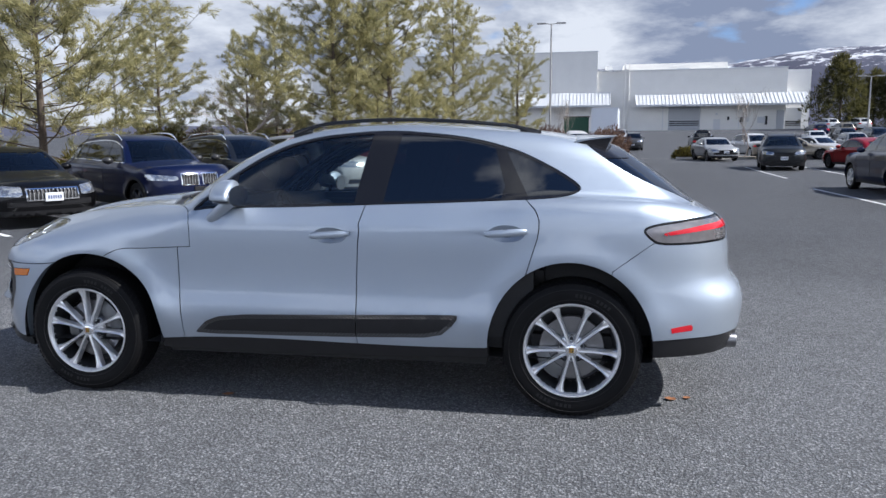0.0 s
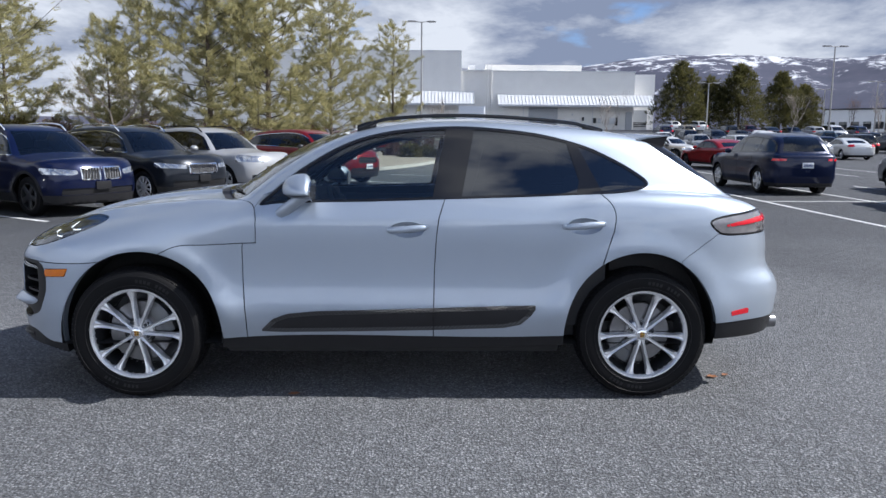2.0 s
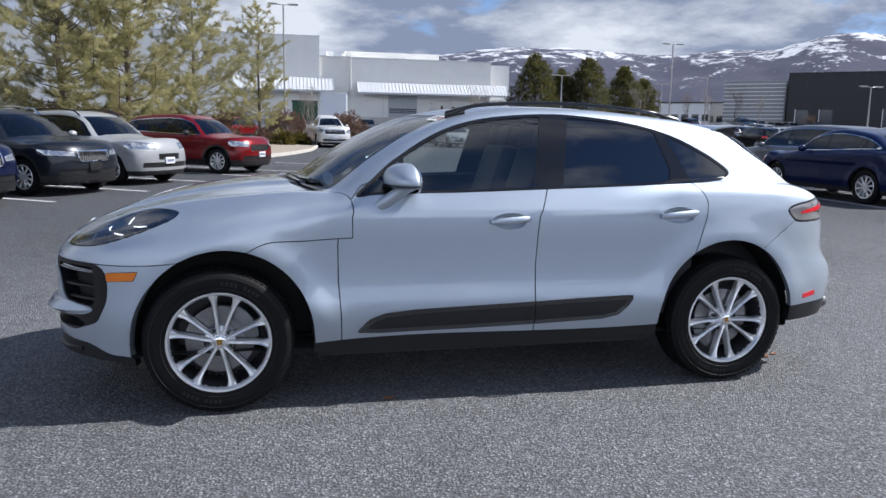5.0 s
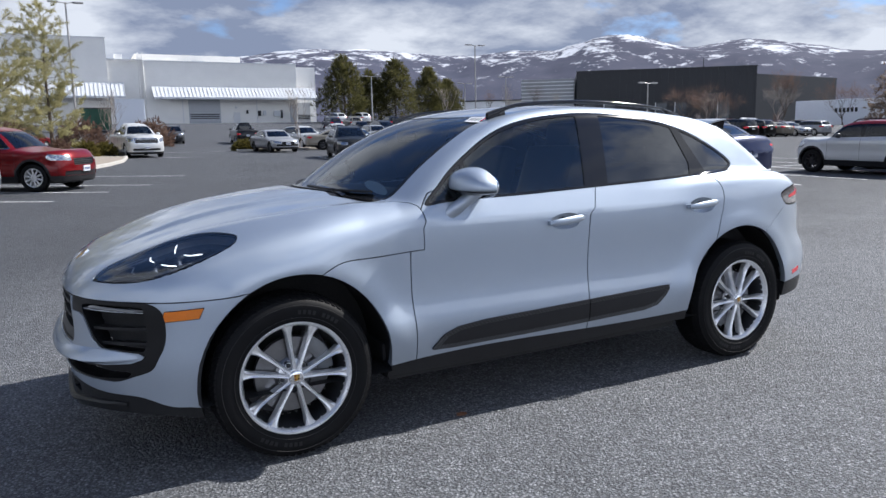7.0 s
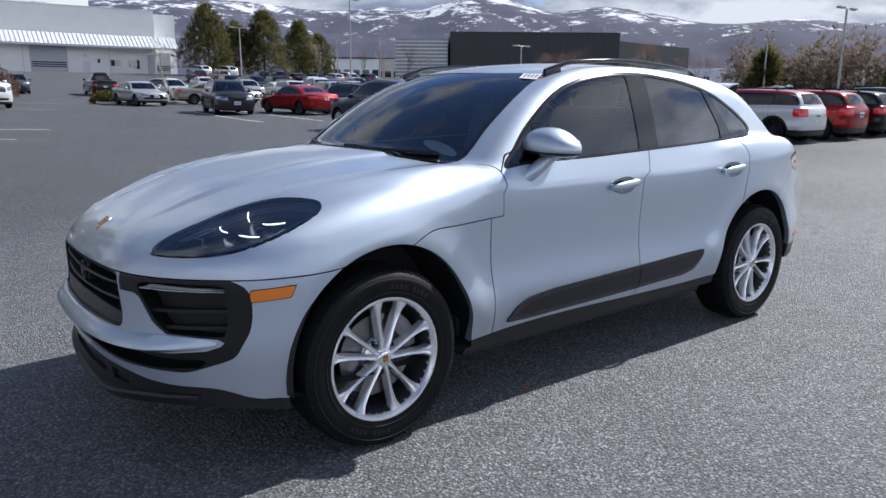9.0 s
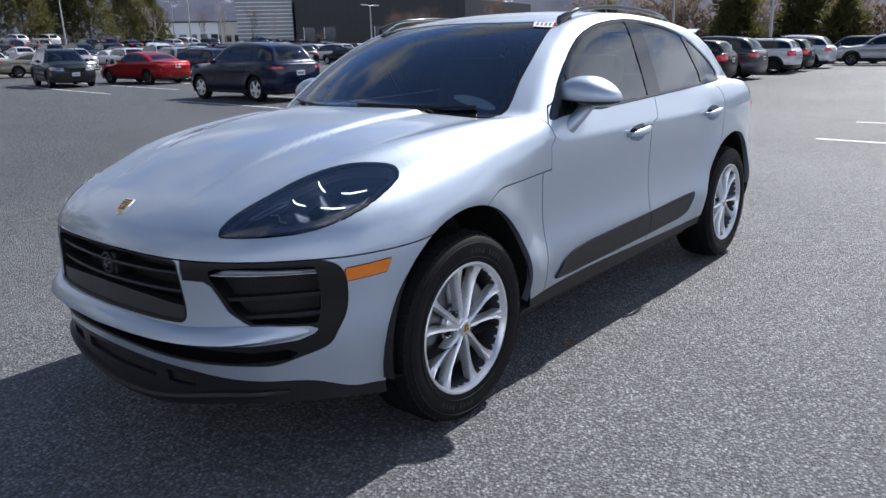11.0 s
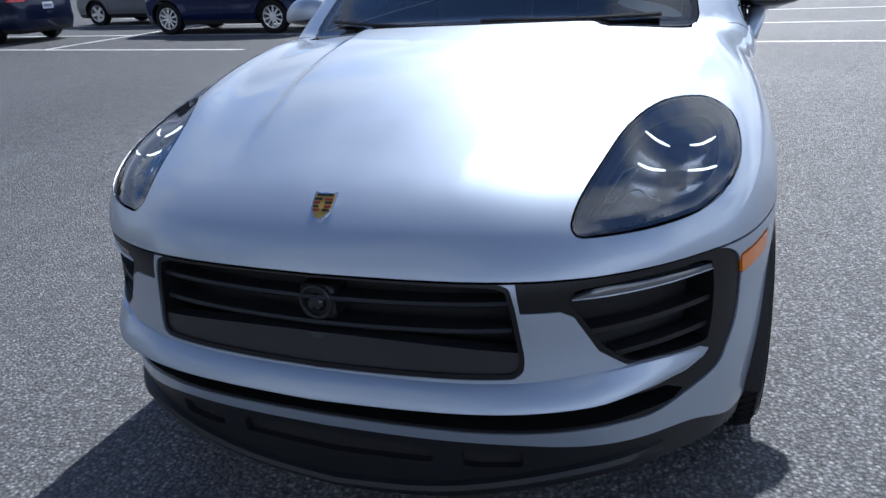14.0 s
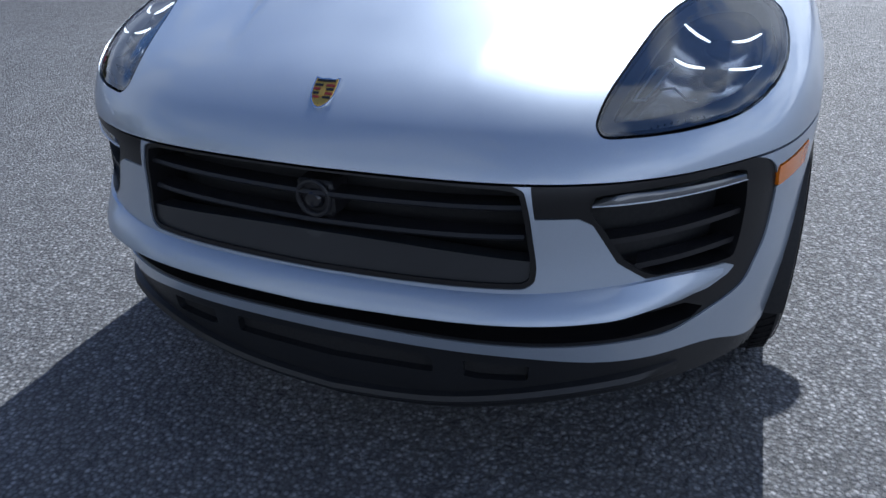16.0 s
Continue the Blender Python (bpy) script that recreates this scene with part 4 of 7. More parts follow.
def make_mirror(suv, s):
    """Door mirror: tapered shell, black band with the signal strip, arm and foot."""
    def shell(p):
        o = p.y * s
        x = p.x * (.118 if p.x < 0 else .045) * (1 - .10 * max(0, o))
        z = p.z * (.090 * (1 - .30 * max(0, o) ** 1.5) if p.z > 0 else .044 * (1 - .25 * max(0, o)))
        return Vector((-.47 + x + .020 * o, s * .926 + p.y * .136, 1.158 + z - .010 * o))
    bm = bmesh.new()
    bmesh.ops.create_uvsphere(bm, u_segments=44, v_segments=26, radius=1)
    for v in bm.verts:
        v.co = shell(Vector([math.copysign(abs(c) ** .86, c) for c in v.co]))
    m = part("side_mirror", bm, SILVER, suv, "silver door mirror with a black band")
    bm = bmesh.new()
    lathe(bm, [(0, 0), (.95, 0), (1, .05), (1, .3), (.0, .3)], 36)
    for v in bm.verts:
        v.co = Vector((-.427 + .022 * v.co.y + .15 * (v.co.x * s * .0), s * .926 + v.co.x * .118, 1.158 + v.co.z * .060))
    part("mirror_glass", bm, CHROME, m)
    bm = bmesh.new()
    rows = []
    for a in np.radians(np.linspace(0, 360, 61)):
        col = []
        for e in (-.995, -.94, -.80, -.62, -.42, -.26):
            c = math.sqrt(1 - e * e)
            d = Vector((-math.sin(a - math.radians(0)) * c, -math.cos(a) * c * -s, e))
            d = Vector([math.copysign(abs(q) ** .86, q) for q in d])
            g = shell(d)
            mid = shell(Vector((0, 0, 0)))
            col.append(bm.verts.new(mid + (g - mid) * 1.015))
        rows.append(col)
    for a, b in zip(rows, rows[1:]):
        for k in range(5):
            bm.faces.new((a[k], a[k + 1], b[k + 1], b[k]))
    part("mirror_band", bm, GLOSS_BLACK, m)
    bm = bmesh.new()
    path = [(-.605, s * .862, 1.005), (-.59, s * .885, 1.030), (-.545, s * .905, 1.075), (-.50, s * .915, 1.115), (-.47, s * .92, 1.14)]
    tube(bm, path, [.030, .033, .030, .030, .034], 14)
    for v in bm.verts:
        v.co.x = -.54 + (v.co.x + .54) * 1.2
    part("mirror_arm", bm, SILVER, m)
    bm = bmesh.new()
    bmesh.ops.create_uvsphere(bm, u_segments=20, v_segments=10, radius=1)
    for v in bm.verts:
        v.co = Vector((-.60 + v.co.x * .052, s * .868 + v.co.y * .022, 1.006 + v.co.z * .030 - v.co.x * .01))
    part("mirror_foot", bm, GLOSS_BLACK, m)


def spoke_mesh(rim_r, hub_r):
    """One forked light-alloy spoke pointing up (z), face towards -y."""
    bm = bmesh.new()
    rows = []
    for q, half, yf in ((0, .013, .002), (.10, .0105, .0), (.35, .0095, .004), (.6, .0110, .006), (.8, .0145, .002), (.92, .021, -.004), (1.0, .032, -.006)):
        r = hub_r + (rim_r - hub_r) * q
        c = .45 * half
        rows.append([bm.verts.new(p) for p in ((-half, .035 + yf, r), (-half * .95, .002 + yf, r), (-half * .55, -.006 + yf, r), (0, -.001 + yf, r), (half * .55, -.006 + yf, r), (half * .95, .002 + yf, r), (half, .035 + yf, r))])
    for a, b in zip(rows, rows[1:]):
        for k in range(6):
            bm.faces.new((a[k], a[k + 1], b[k + 1], b[k]))
        bm.faces.new((a[6], a[0], b[0], b[6]))
    bm.faces.new(rows[0]); bm.faces.new(rows[-1])
    return bm


def make_wheel(suv, x, s, turn):
    """Nineteen-inch ten-spoke wheel, its outer face towards side s."""
    wheel = new("wheel")
    wheel.parent = suv
    wheel.empty_display_size = .1
    wheel.matrix_basis = pose(x, s * (.827 if x < 0 else .832), HUB_Z, 0, 0, 0 if s < 0 else 180)
    tagged(wheel, "silver ten-spoke alloy wheel with black tyre")
    R = .365
    bm = bmesh.new()
    prof = [(.242, -.095), (.250, -.110), (.262, -.114), (.300, -.1195), (.318, -.119), (.335, -.113), (.347, -.104), (.356, -.093), (.3615, -.078), (.364, -.05), (.365, -.02), (.365, .02), (.364, .05), (.3615, .078), (.356, .093), (.340, .112), (.300, .118), (.262, .114), (.242, .095)]
    lathe(bm, prof, 72)
    tyre = part("tyre", bm, RUBBER, wheel, "black tyre with fine tread")
    # tread blocks across the shoulder and crown
    bm = bmesh.new()
    for k in range(72):
        a = 2 * math.pi * k / 72
        for y0, y1, r0, sk in ((-.104, -.066, .3515, .02), (-.058, -.022, .3645, -.02), (-.015, .015, .3655, .02), (.022, .058, .3645, -.02), (.066, .104, .3515, .02)):
            q = []
            for yy, da in ((y0, -.030), (y1, -.030), (y1, .030), (y0, .030)):
                rr = .3665 - max(0, abs(yy) - .06) ** 2 * 6.5
                q.append((rr, a + da + sk * (1 if yy > (y0 + y1) / 2 else -1), yy))
            lo = [bm.verts.new((math.cos(t) * (r - .007), yy, math.sin(t) * (r - .007))) for r, t, yy in q]
            hi = [bm.verts.new((math.cos(t) * r, yy, math.sin(t) * r)) for r, t, yy in q]
            bm.faces.new(hi)
            for i in range(4):
                bm.faces.new((lo[i], lo[(i + 1) % 4], hi[(i + 1) % 4], hi[i]))
    part("tread", bm, RUBBER, tyre, smooth=False)
    # raised ring lines on the sidewall
    bm = bmesh.new()
    for r in (.272, .326):
        pts = [(r * math.cos(2 * math.pi * k / 72), -.1195 if r > .3 else -.1165, r * math.sin(2 * math.pi * k / 72)) for k in range(73)]
        tube(bm, pts, .0016, 5, False)
    for c in (.9, 4.1):
        for k in range(9):
            a = c + k * .075
            if k == 4:
                continue
            q = [(r, a + d) for r, d in ((.287, -.024), (.287, .024), (.306, .024), (.306, -.024))]
            vs = [bm.verts.new((r * math.cos(t), -.1205, r * math.sin(t))) for r, t in q]
            bm.faces.new(vs)
    part("sidewall_relief", bm, RUBBER_MARK, tyre)
    bm = bmesh.new()
    lathe(bm, [(.252, -.098), (.2545, -.108), (.250, -.113), (.243, -.112), (.236, -.104), (.232, -.092), (.226, -.06), (.218, -.02), (.214, .06), (.228, .095), (.246, .098)], 72)
    rim = part("rim", bm, ALLOY, wheel)
    proto = None
    for k in range(10):
        a = turn + k // 2 * 72 + (14.5 if k % 2 else -14.5)
        if proto is None:
            ob = part("spoke", spoke_mesh(.240, .034), ALLOY, rim)
            proto = ob
        else:
            ob = new("spoke", proto.data)
            ob.parent = rim
        ob.matrix_basis = pose(0, -.088, 0) @ Matrix.Rotation(radians(a), 4, "Y")
    bm = bmesh.new()
    lathe(bm, [(.0, -.090), (.034, -.090), (.040, -.086), (.044, -.070), (.068, -.066), (.074, -.060), (.076, -.03), (.06, .0), (0, .0)], 40)
    hub = part("hub", bm, ALLOY, rim)
    bm = bmesh.new()
    lathe(bm, [(0, -.1005), (.026, -.100), (.031, -.097), (.033, -.092), (.033, -.08)], 32)
    part("centre_cap", bm, CHROME, rim)
    for dx, dz, w, h, mat in ((0, .001, .019, .022, GOLD), (-.007, .008, .006, .007, EMB_RED), (.007, -.006, .006, .007, GLOSS_BLACK), (.007, .008, .006, .006, GLOSS_BLACK), (-.007, -.006, .006, .006, EMB_RED)):
        bm = bmesh.new()
        d = .1015 if mat is GOLD else .1025
        box(bm, (dx - w / 2 * 1.3, -d, dz - h / 2 * 1.3), (dx + w / 2 * 1.3, -.098, dz + h / 2 * 1.3), .002)
        part("cap_emblem", bm, mat, rim)
    for k in range(5):
        bm = bmesh.new()
        a = radians(turn + k * 72 + 36)
        lathe(bm, [(0, -.094), (.009, -.094), (.010, -.091), (.010, -.07), (.0165, -.093), (.018, -.095), (.018, -.06)], 14)
        bmesh.ops.translate(bm, vec=(.057 * math.sin(a), .018, .057 * math.cos(a)), verts=bm.verts)
        part("lug_bolt", bm, ALLOY_DARK, rim)
    bm = bmesh.new()
    lathe(bm, [(.075, -.012), (.168, -.012), (.170, -.009), (.170, .012), (.168, .015), (.075, .015)], 56, close=True)
    for v in bm.verts:
        v.co.y -= .02
    part("brake_disc", bm, DISC, wheel)
    bm = bmesh.new()
    lathe(bm, [(0, -.055), (.07, -.055), (.082, -.045), (.085, -.01)], 32)
    part("disc_bell", bm, DISC, wheel)
    bm = bmesh.new()
    fw = x < 0
    ring = []
    for k in range(11):
        a = radians((-35 if fw else 145) + (k - 5) * 6.6)
        q = 1 - .25 * abs(k - 5) ** 2 / 25
        ring.append([bm.verts.new((math.cos(a) * r, y, -math.sin(a) * r)) for r, y in ((.118, -.055 * q), (.150, -.062 * q), (.188, -.050 * q), (.194, .0), (.188, .03), (.118, .03))])
    for a, b in zip(ring, ring[1:]):
        for k in range(6):
            bm.faces.new((a[k], a[(k + 1) % 6], b[(k + 1) % 6], b[k]))
    bm.faces.new(ring[0]); bm.faces.new(ring[-1])
    part("brake_caliper", bm, CALIPER, wheel)
    # inner barrel
    bm = bmesh.new()
    lathe(bm, [(.232, -.09), (.216, -.02), (.214, .08), (.0, .085)], 40)
    part("rim_barrel", bm, ALLOY_DARK, rim)
    return wheel


def make_interior(suv):
    bm = bmesh.new()
    box(bm, (-1.0, -.72, .88), (-.42, .72, 1.045), .07, None, 4)
    box(bm, (-.82, -.66, 1.0), (-.46, .66, 1.108), .05, None, 4)
    dash = part("dashboard", bm, CARPET, suv, "black dashboard")
    bm = bmesh.new()
    box(bm, (-.58, -.56, 1.02), (-.40, -.22, 1.085), .03, None, 3)
    part("instrument_hood", bm, CARPET, dash)
    bm = bmesh.new()
    box(bm, (-.95, -.82, .33), (1.75, .82, .42), .02)
    box(bm, (-.93, -.86, .4), (1.2, -.835, 1.04), .01)
    box(bm, (-.93, .835, .4), (1.2, .86, 1.04), .01)
    box(bm, (-.6, -.11, .4), (.4, .11, .72), .03)
    box(bm, (1.25, -.72, .4), (1.9, .72, 1.05), .03)
    part("cabin_lining", bm, CARPET, suv)
    for y in (-.37, .37):
        bm = bmesh.new()
        box(bm, (-.28, y - .25, .60), (.26, y + .25, .74), .06, None, 4)
        seat = part("front_seat", bm, SEAT_MAT, suv, "dark leather front seat")
        bm = bmesh.new()
        box(bm, (-.07, y - .25, -.32), (.07, y + .25, .34), .06, None, 4)
        bmesh.ops.transform(bm, matrix=pose(.34, 0, 1.0, 0, 18, 0), verts=bm.verts)
        part("backrest", bm, SEAT_MAT, seat)
        bm = bmesh.new()
        box(bm, (-.05, y - .13, -.02), (.05, y + .13, .17), .045, None, 4)
        bmesh.ops.transform(bm, matrix=pose(.46, 0, 1.30, 0, 12, 0), verts=bm.verts)
        part("headrest", bm, SEAT_MAT, seat)
    bm = bmesh.new()
    box(bm, (.95, -.62, .62), (1.35, .62, .76), .06, None, 3)
    box(bm, (1.22, -.62, .70), (1.38, .62, 1.20), .06, None, 3)
    for y in (-.4, 0, .4):
        box(bm, (1.30, y - .12, 1.16), (1.40, y + .12, 1.32), .04, None, 3)
    part("rear_bench", bm, SEAT_MAT, suv)
    bm = bmesh.new()
    pts = [(0, .185 * math.cos(a), .185 * math.sin(a)) for a in [2 * math.pi * k / 40 for k in range(41)]]
    tube(bm, pts, .017, 8, False)
    for a in (90, 210, 330):
        tube(bm, [(.02, 0, 0), (0, .18 * math.cos(radians(a + 120)), .18 * math.sin(radians(a + 120)))], .018, 6)
    bmesh.ops.create_uvsphere(bm, u_segments=16, v_segments=8, radius=.06)
    bmesh.ops.transform(bm, matrix=pose(-.33, -.37, .98, 0, -24, 0), verts=bm.verts)
    part("steering_wheel", bm, CARPET, suv, "dark three-spoke steering wheel")
    # pale paper lying on the dash and the sticker at the top of the screen
    bm = bmesh.new()
    vs = []
    for k in range(20):
        a = 2 * math.pi * k / 20
        vs.append(bm.verts.new(on_surface(-.845 + .024 * math.cos(a) - .012 * math.sin(a), -.56 + .105 * math.sin(a), .012)))
    bm.faces.new(vs)
    bmesh.ops.solidify(bm, geom=bm.faces[:], thickness=.002)
    part("dash_paper", bm, WHITE_PLASTIC, dash, "pale sheet of paper on the dashboard")
    c = [Vector(q) for q in ((-.23, -.476, 1.498), (-.183, -.583, 1.493), (-.262, -.614, 1.464), (-.294, -.508, 1.474))]
    c = [Vector(on_surface(q.x, q.y, -.001)) for q in c]
    up = (c[1] - c[0]).cross(c[3] - c[0]).normalized()
    up = up if up.z > 0 else -up

    def patch(u0, u1, w0, w1, lift):
        g = bmesh.new()
        at = lambda u, w: (c[0] * (1 - u) + c[1] * u) * (1 - w) + (c[3] * (1 - u) + c[2] * u) * w
        q = [at(u0, w0), at(u1, w0), at(u1, w1), at(u0, w1)]
        lo, hi = [g.verts.new(p + up * (lift - .001)) for p in q], [g.verts.new(p + up * lift) for p in q]
        g.faces.new(hi); g.faces.new(lo[::-1])
        for k in range(4):
            g.faces.new((lo[k], lo[(k + 1) % 4], hi[(k + 1) % 4], hi[k]))
        return g
    st = part("windscreen_sticker", patch(0, 1, 0, 1, .002), WHITE_PLASTIC, suv, "small white sticker with grey bars and a red corner")
    for k in range(4):
        part("print_bar", patch(.12 + .18 * k, .22 + .18 * k, .2, .75, .003), CALIPER, st)
    part("red_corner", patch(.86, .97, .1, .85, .003), RED_LENS, st)
    bm = bmesh.new()
    box(bm, (-.42, -.10, 1.375), (-.38, .10, 1.435), .02, None, 3)
    part("rear_view_mirror", bm, GLOSS_BLACK, suv)


def make_emblem(bonnet):
    """Crest-shaped shield on the bonnet in gold, black and dark red."""
    xs, m = -2.176, None
    lo, hi = .7, 1.0
    for _ in range(30):
        mid = (lo + hi) / 2
        if suv_solid(np.array(xs), np.array(0.0), np.array(mid)) < 0:
            lo = mid
        else:
            hi = mid
    m = pose(xs, .005, lo + .001, 0, -38, 0) @ pose(0, 0, 0, 0, 0, -90)

    def shield(scale, z0, z1):
        bm = bmesh.new()
        half = [(0, .036), (.014, .034), (.028, .038), (.0285, .014), (.026, -.008), (.018, -.026), (.008, -.036), (0, -.039)]
        pts = half + [(-x, y) for x, y in half[-2:0:-1]]
        a = [bm.verts.new((x * scale, y * scale, z0)) for x, y in pts]
        b = [bm.verts.new((x * scale * .96, y * scale * .96, z1)) for x, y in pts]
        bm.faces.new(b)
        for i in range(len(pts)):
            bm.faces.new((a[i], a[(i + 1) % len(pts)], b[(i + 1) % len(pts)], b[i]))
        return bm
    bm = shield(1.0, -.004, .004)
    bmesh.ops.transform(bm, matrix=m, verts=bm.verts)
    e = part("emblem", bm, CHROME, bonnet, "crest-shaped gold, black and red bonnet badge")
    bm = shield(.88, .003, .0052)
    bmesh.ops.transform(bm, matrix=m, verts=bm.verts)
    part("emblem_field", bm, GOLD, e)
    for x0, x1, y0, y1, mat in ((-.022, -.004, .004, .009, EMB_RED), (-.022, -.004, .013, .018, GLOSS_BLACK), (.004, .022, -.006, -.001, EMB_RED), (.004, .020, -.015, -.010, GLOSS_BLACK), (.003, .022, .004, .009, GLOSS_BLACK), (.003, .022, .013, .018, EMB_RED), (-.020, -.004, -.006, -.001, GLOSS_BLACK), (-.018, -.004, -.015, -.010, EMB_RED), (-.006, .006, -.010, .008, GOLD), (-.004, .004, -.006, .004, GLOSS_BLACK), (-.020, .020, .024, .029, GLOSS_BLACK)):
        bm = bmesh.new()
        box(bm, (x0, y0, .005), (x1, y1, .0066 if mat is not GOLD else .0069))
        bmesh.ops.transform(bm, matrix=m, verts=bm.verts)
        part("emblem_bar", bm, mat, e)


def make_spoiler(suv):
    """Black cheeks and a thin silver lip that carry the roof line past the tailgate glass."""
    def roof(x, y):
        u = (y / .68) ** 2
        return float(roof_c(x + .10 * u * float(step(1.2, 1.7, x)))) - .040 * u
    for nm, mat, lift, prof in (("spoiler_cheek", GLOSS_BLACK, 0.0, ((1.40, 0, -.006), (1.48, .3, -.006), (1.57, .65, -.004), (1.648, 1, -.004), (1.640, 1, -.012), (1.598, .75, -.075), (1.50, .4, -.13), (1.40, 0, -.05))), ("spoiler_lip", SILVER, 0.0, ((1.40, 0, -.012), (1.42, 0.05, .003), (1.48, .3, .004), (1.57, .65, .004), (1.655, 1, .004), (1.657, 1, 0), (1.645, 1, -.003), (1.40, 0, -.004)))):
        bm = bmesh.new()
        ring = []
        for y in np.linspace(-1, 1, 29):
            row = []
            for x, q, d in prof:
                yy = y * (.655 - .045 * q + (.002 if mat is SILVER else 0))
                tip = 1.490 - .014 * y * y
                z = roof(1.40, yy) + (tip - roof(1.40, yy)) * q + d
                row.append(bm.verts.new((x - .045 * q * y * y, yy, z)))
            ring.append(row)
        for a, b in zip(ring, ring[1:]):
            for k in range(len(a)):
                bm.faces.new((a[k], a[(k + 1) % len(a)], b[(k + 1) % len(a)], b[k]))
        bm.faces.new(ring[0]); bm.faces.new(ring[-1])
        if mat is GLOSS_BLACK:
            cheek = part(nm, bm, mat, suv, "gloss black spoiler with a silver lip")
        else:
            part(nm, bm, mat, cheek)


def make_rails(suv):
    """Slim black rails standing clear of the roof on end feet."""
    for s in (-1, 1):
        bm = bmesh.new()
        ring = []
        for x in np.linspace(-.21, 1.22, 48):
            q = (x + .21) / 1.43
            yy = s * (.600 - .03 * step(.75, 1.0, q) + .012 * math.sin(math.pi * q))
            zs = float(roof_c(x)) - .040 * (.6 / .68) ** 2
            e = min(q, 1 - q)
            lift = .034 * float(step(-.02, .13, e))
            h = .011 + .012 * (1 - step(.02, .09, e))
            ring.append([bm.verts.new((x, yy + .013 * math.cos(a), zs + lift - .006 + h * math.sin(a))) for a in [2 * math.pi * k / 10 for k in range(10)]])
        for a, b in zip(ring, ring[1:]):
            for k in range(10):
                bm.faces.new((a[k], a[(k + 1) % 10], b[(k + 1) % 10], b[k]))
        bm.faces.new(ring[0]); bm.faces.new(ring[-1])
        rail = part("roof_rail", bm, GLOSS_BLACK, suv, "slim black roof rail")
        for x0, x1 in ((-.20, -.10), (1.10, 1.21)):
            bm = bmesh.new()
            xm = (x0 + x1) / 2
            z = float(roof_c(xm)) - .040 * (.6 / .68) ** 2
            q = (xm + .21) / 1.43
            yy = s * (.600 - .03 * float(step(.75, 1.0, q)) + .012 * math.sin(math.pi * q))
            slope = (float(roof_c(x1)) - float(roof_c(x0))) / (x1 - x0)
            box(bm, (x0 - xm, -.010, -.02), (x1 - xm, .010, .012), .006, pose(xm, yy, z, 0, -math.degrees(math.atan(slope)), 0))
            part("rail_foot", bm, GLOSS_BLACK, rail)


def make_wipers(suv):
    for y0, y1 in ((-.60, -.02), (.10, .62)):
        bm = bmesh.new()
        pts = []
        for q in np.linspace(0, 1, 9):
            y = y0 + (y1 - y0) * q
            x = float(cowl_x(abs(y))) + .055 + .02 * q
            z = float(roof_c(x - .14 * (y / .68) ** 2)) - .04 * (y / .68) ** 2 + .012
            pts.append((x, y, z))
        tube(bm, pts, .007, 6)
        part("wiper", bm, MATT_BLACK, suv)


blade_nodes = Nodes("textured_blade_insert")
sep_b = blade_nodes.add("ShaderNodeSeparateXYZ")
blade_nodes.link(blade_nodes.coords(1.0), sep_b.inputs[0])


def bmath(op, a, b=None):
    m = blade_nodes.add("ShaderNodeMath")
    m.operation = op
    for i, v in enumerate((a, b)):
        if v is None:
            continue
        if isinstance(v, (int, float)):
            m.inputs[i].default_value = v
        else:
            blade_nodes.link(v, m.inputs[i])
    return m.outputs[0]


mid_line = bmath("ADD", bmath("MULTIPLY", sep_b.outputs["X"], .030), .448)
vee = bmath("ABSOLUTE", bmath("SUBTRACT", sep_b.outputs["Z"], mid_line))
saw = bmath("FRACT", bmath("DIVIDE", bmath("ADD", sep_b.outputs["X"], bmath("MULTIPLY", vee, 1.1)), .022))
blade_nodes.set(color=blade_nodes.ramp(saw, (.0, (.008, .008, .009)), (.35, (.022, .022, .024)), (.9, (.06, .061, .064))), rough=0.34)
blade_nodes.bump(saw, 0.9, 0.006)
BLADE_MAT = blade_nodes.mat
RUBBER_MARK = simple("raised_rubber_marks", (0.012, 0.012, 0.013), 0.5, spec=0.3)

def fuller_nose(suv, gain=.028):
    """Widens the body evenly towards the nose."""
    for ob in suv.children_recursive:
        if ob.type == "MESH":
            me = ob.data
            co = np.empty(len(me.vertices) * 3)
            me.vertices.foreach_get("co", co)
            co = co.reshape(-1, 3)
            co[:, 1] *= 1 + gain * step(-1.25, -2.0, co[:, 0])
            me.vertices.foreach_set("co", co.ravel())
            me.update()


suv = build_suv()
fuller_nose(suv)
for s in (-1, 1):
    make_mirror(suv, s)
make_wheel(suv, FRONT_AXLE, -1, 8)
make_wheel(suv, REAR_AXLE, -1, 36)
make_wheel(suv, FRONT_AXLE, 1, 30)
make_wheel(suv, REAR_AXLE, 1, 50)
make_interior(suv)
make_rails(suv)
make_wipers(suv)
for ob in list(suv.children):
    if ob.name.startswith("bonnet"):
        make_emblem(ob)


# ---- ground ----
_rise = spline((-60, 0), (0, 0), (6, .07), (15, .25), (25, .43), (41, .80), (66, 1.5), (85, 2.7), (108, 4.4), (125, 5.0), (160, 5.4), (300, 6), (4000, 6))


def ground_z(x, y):
    """Height of the asphalt, which falls gently from the far hall towards the SUV."""
    a = np.where(np.asarray(y) > 0, _rise(np.clip(y, 0, 4000)), 0.0)
    return a + .004 * np.maximum(0, np.asarray(x, float) - 8) * step(60, 20, np.asarray(x, float)) + .2 * step(20, 60, np.asarray(x, float))


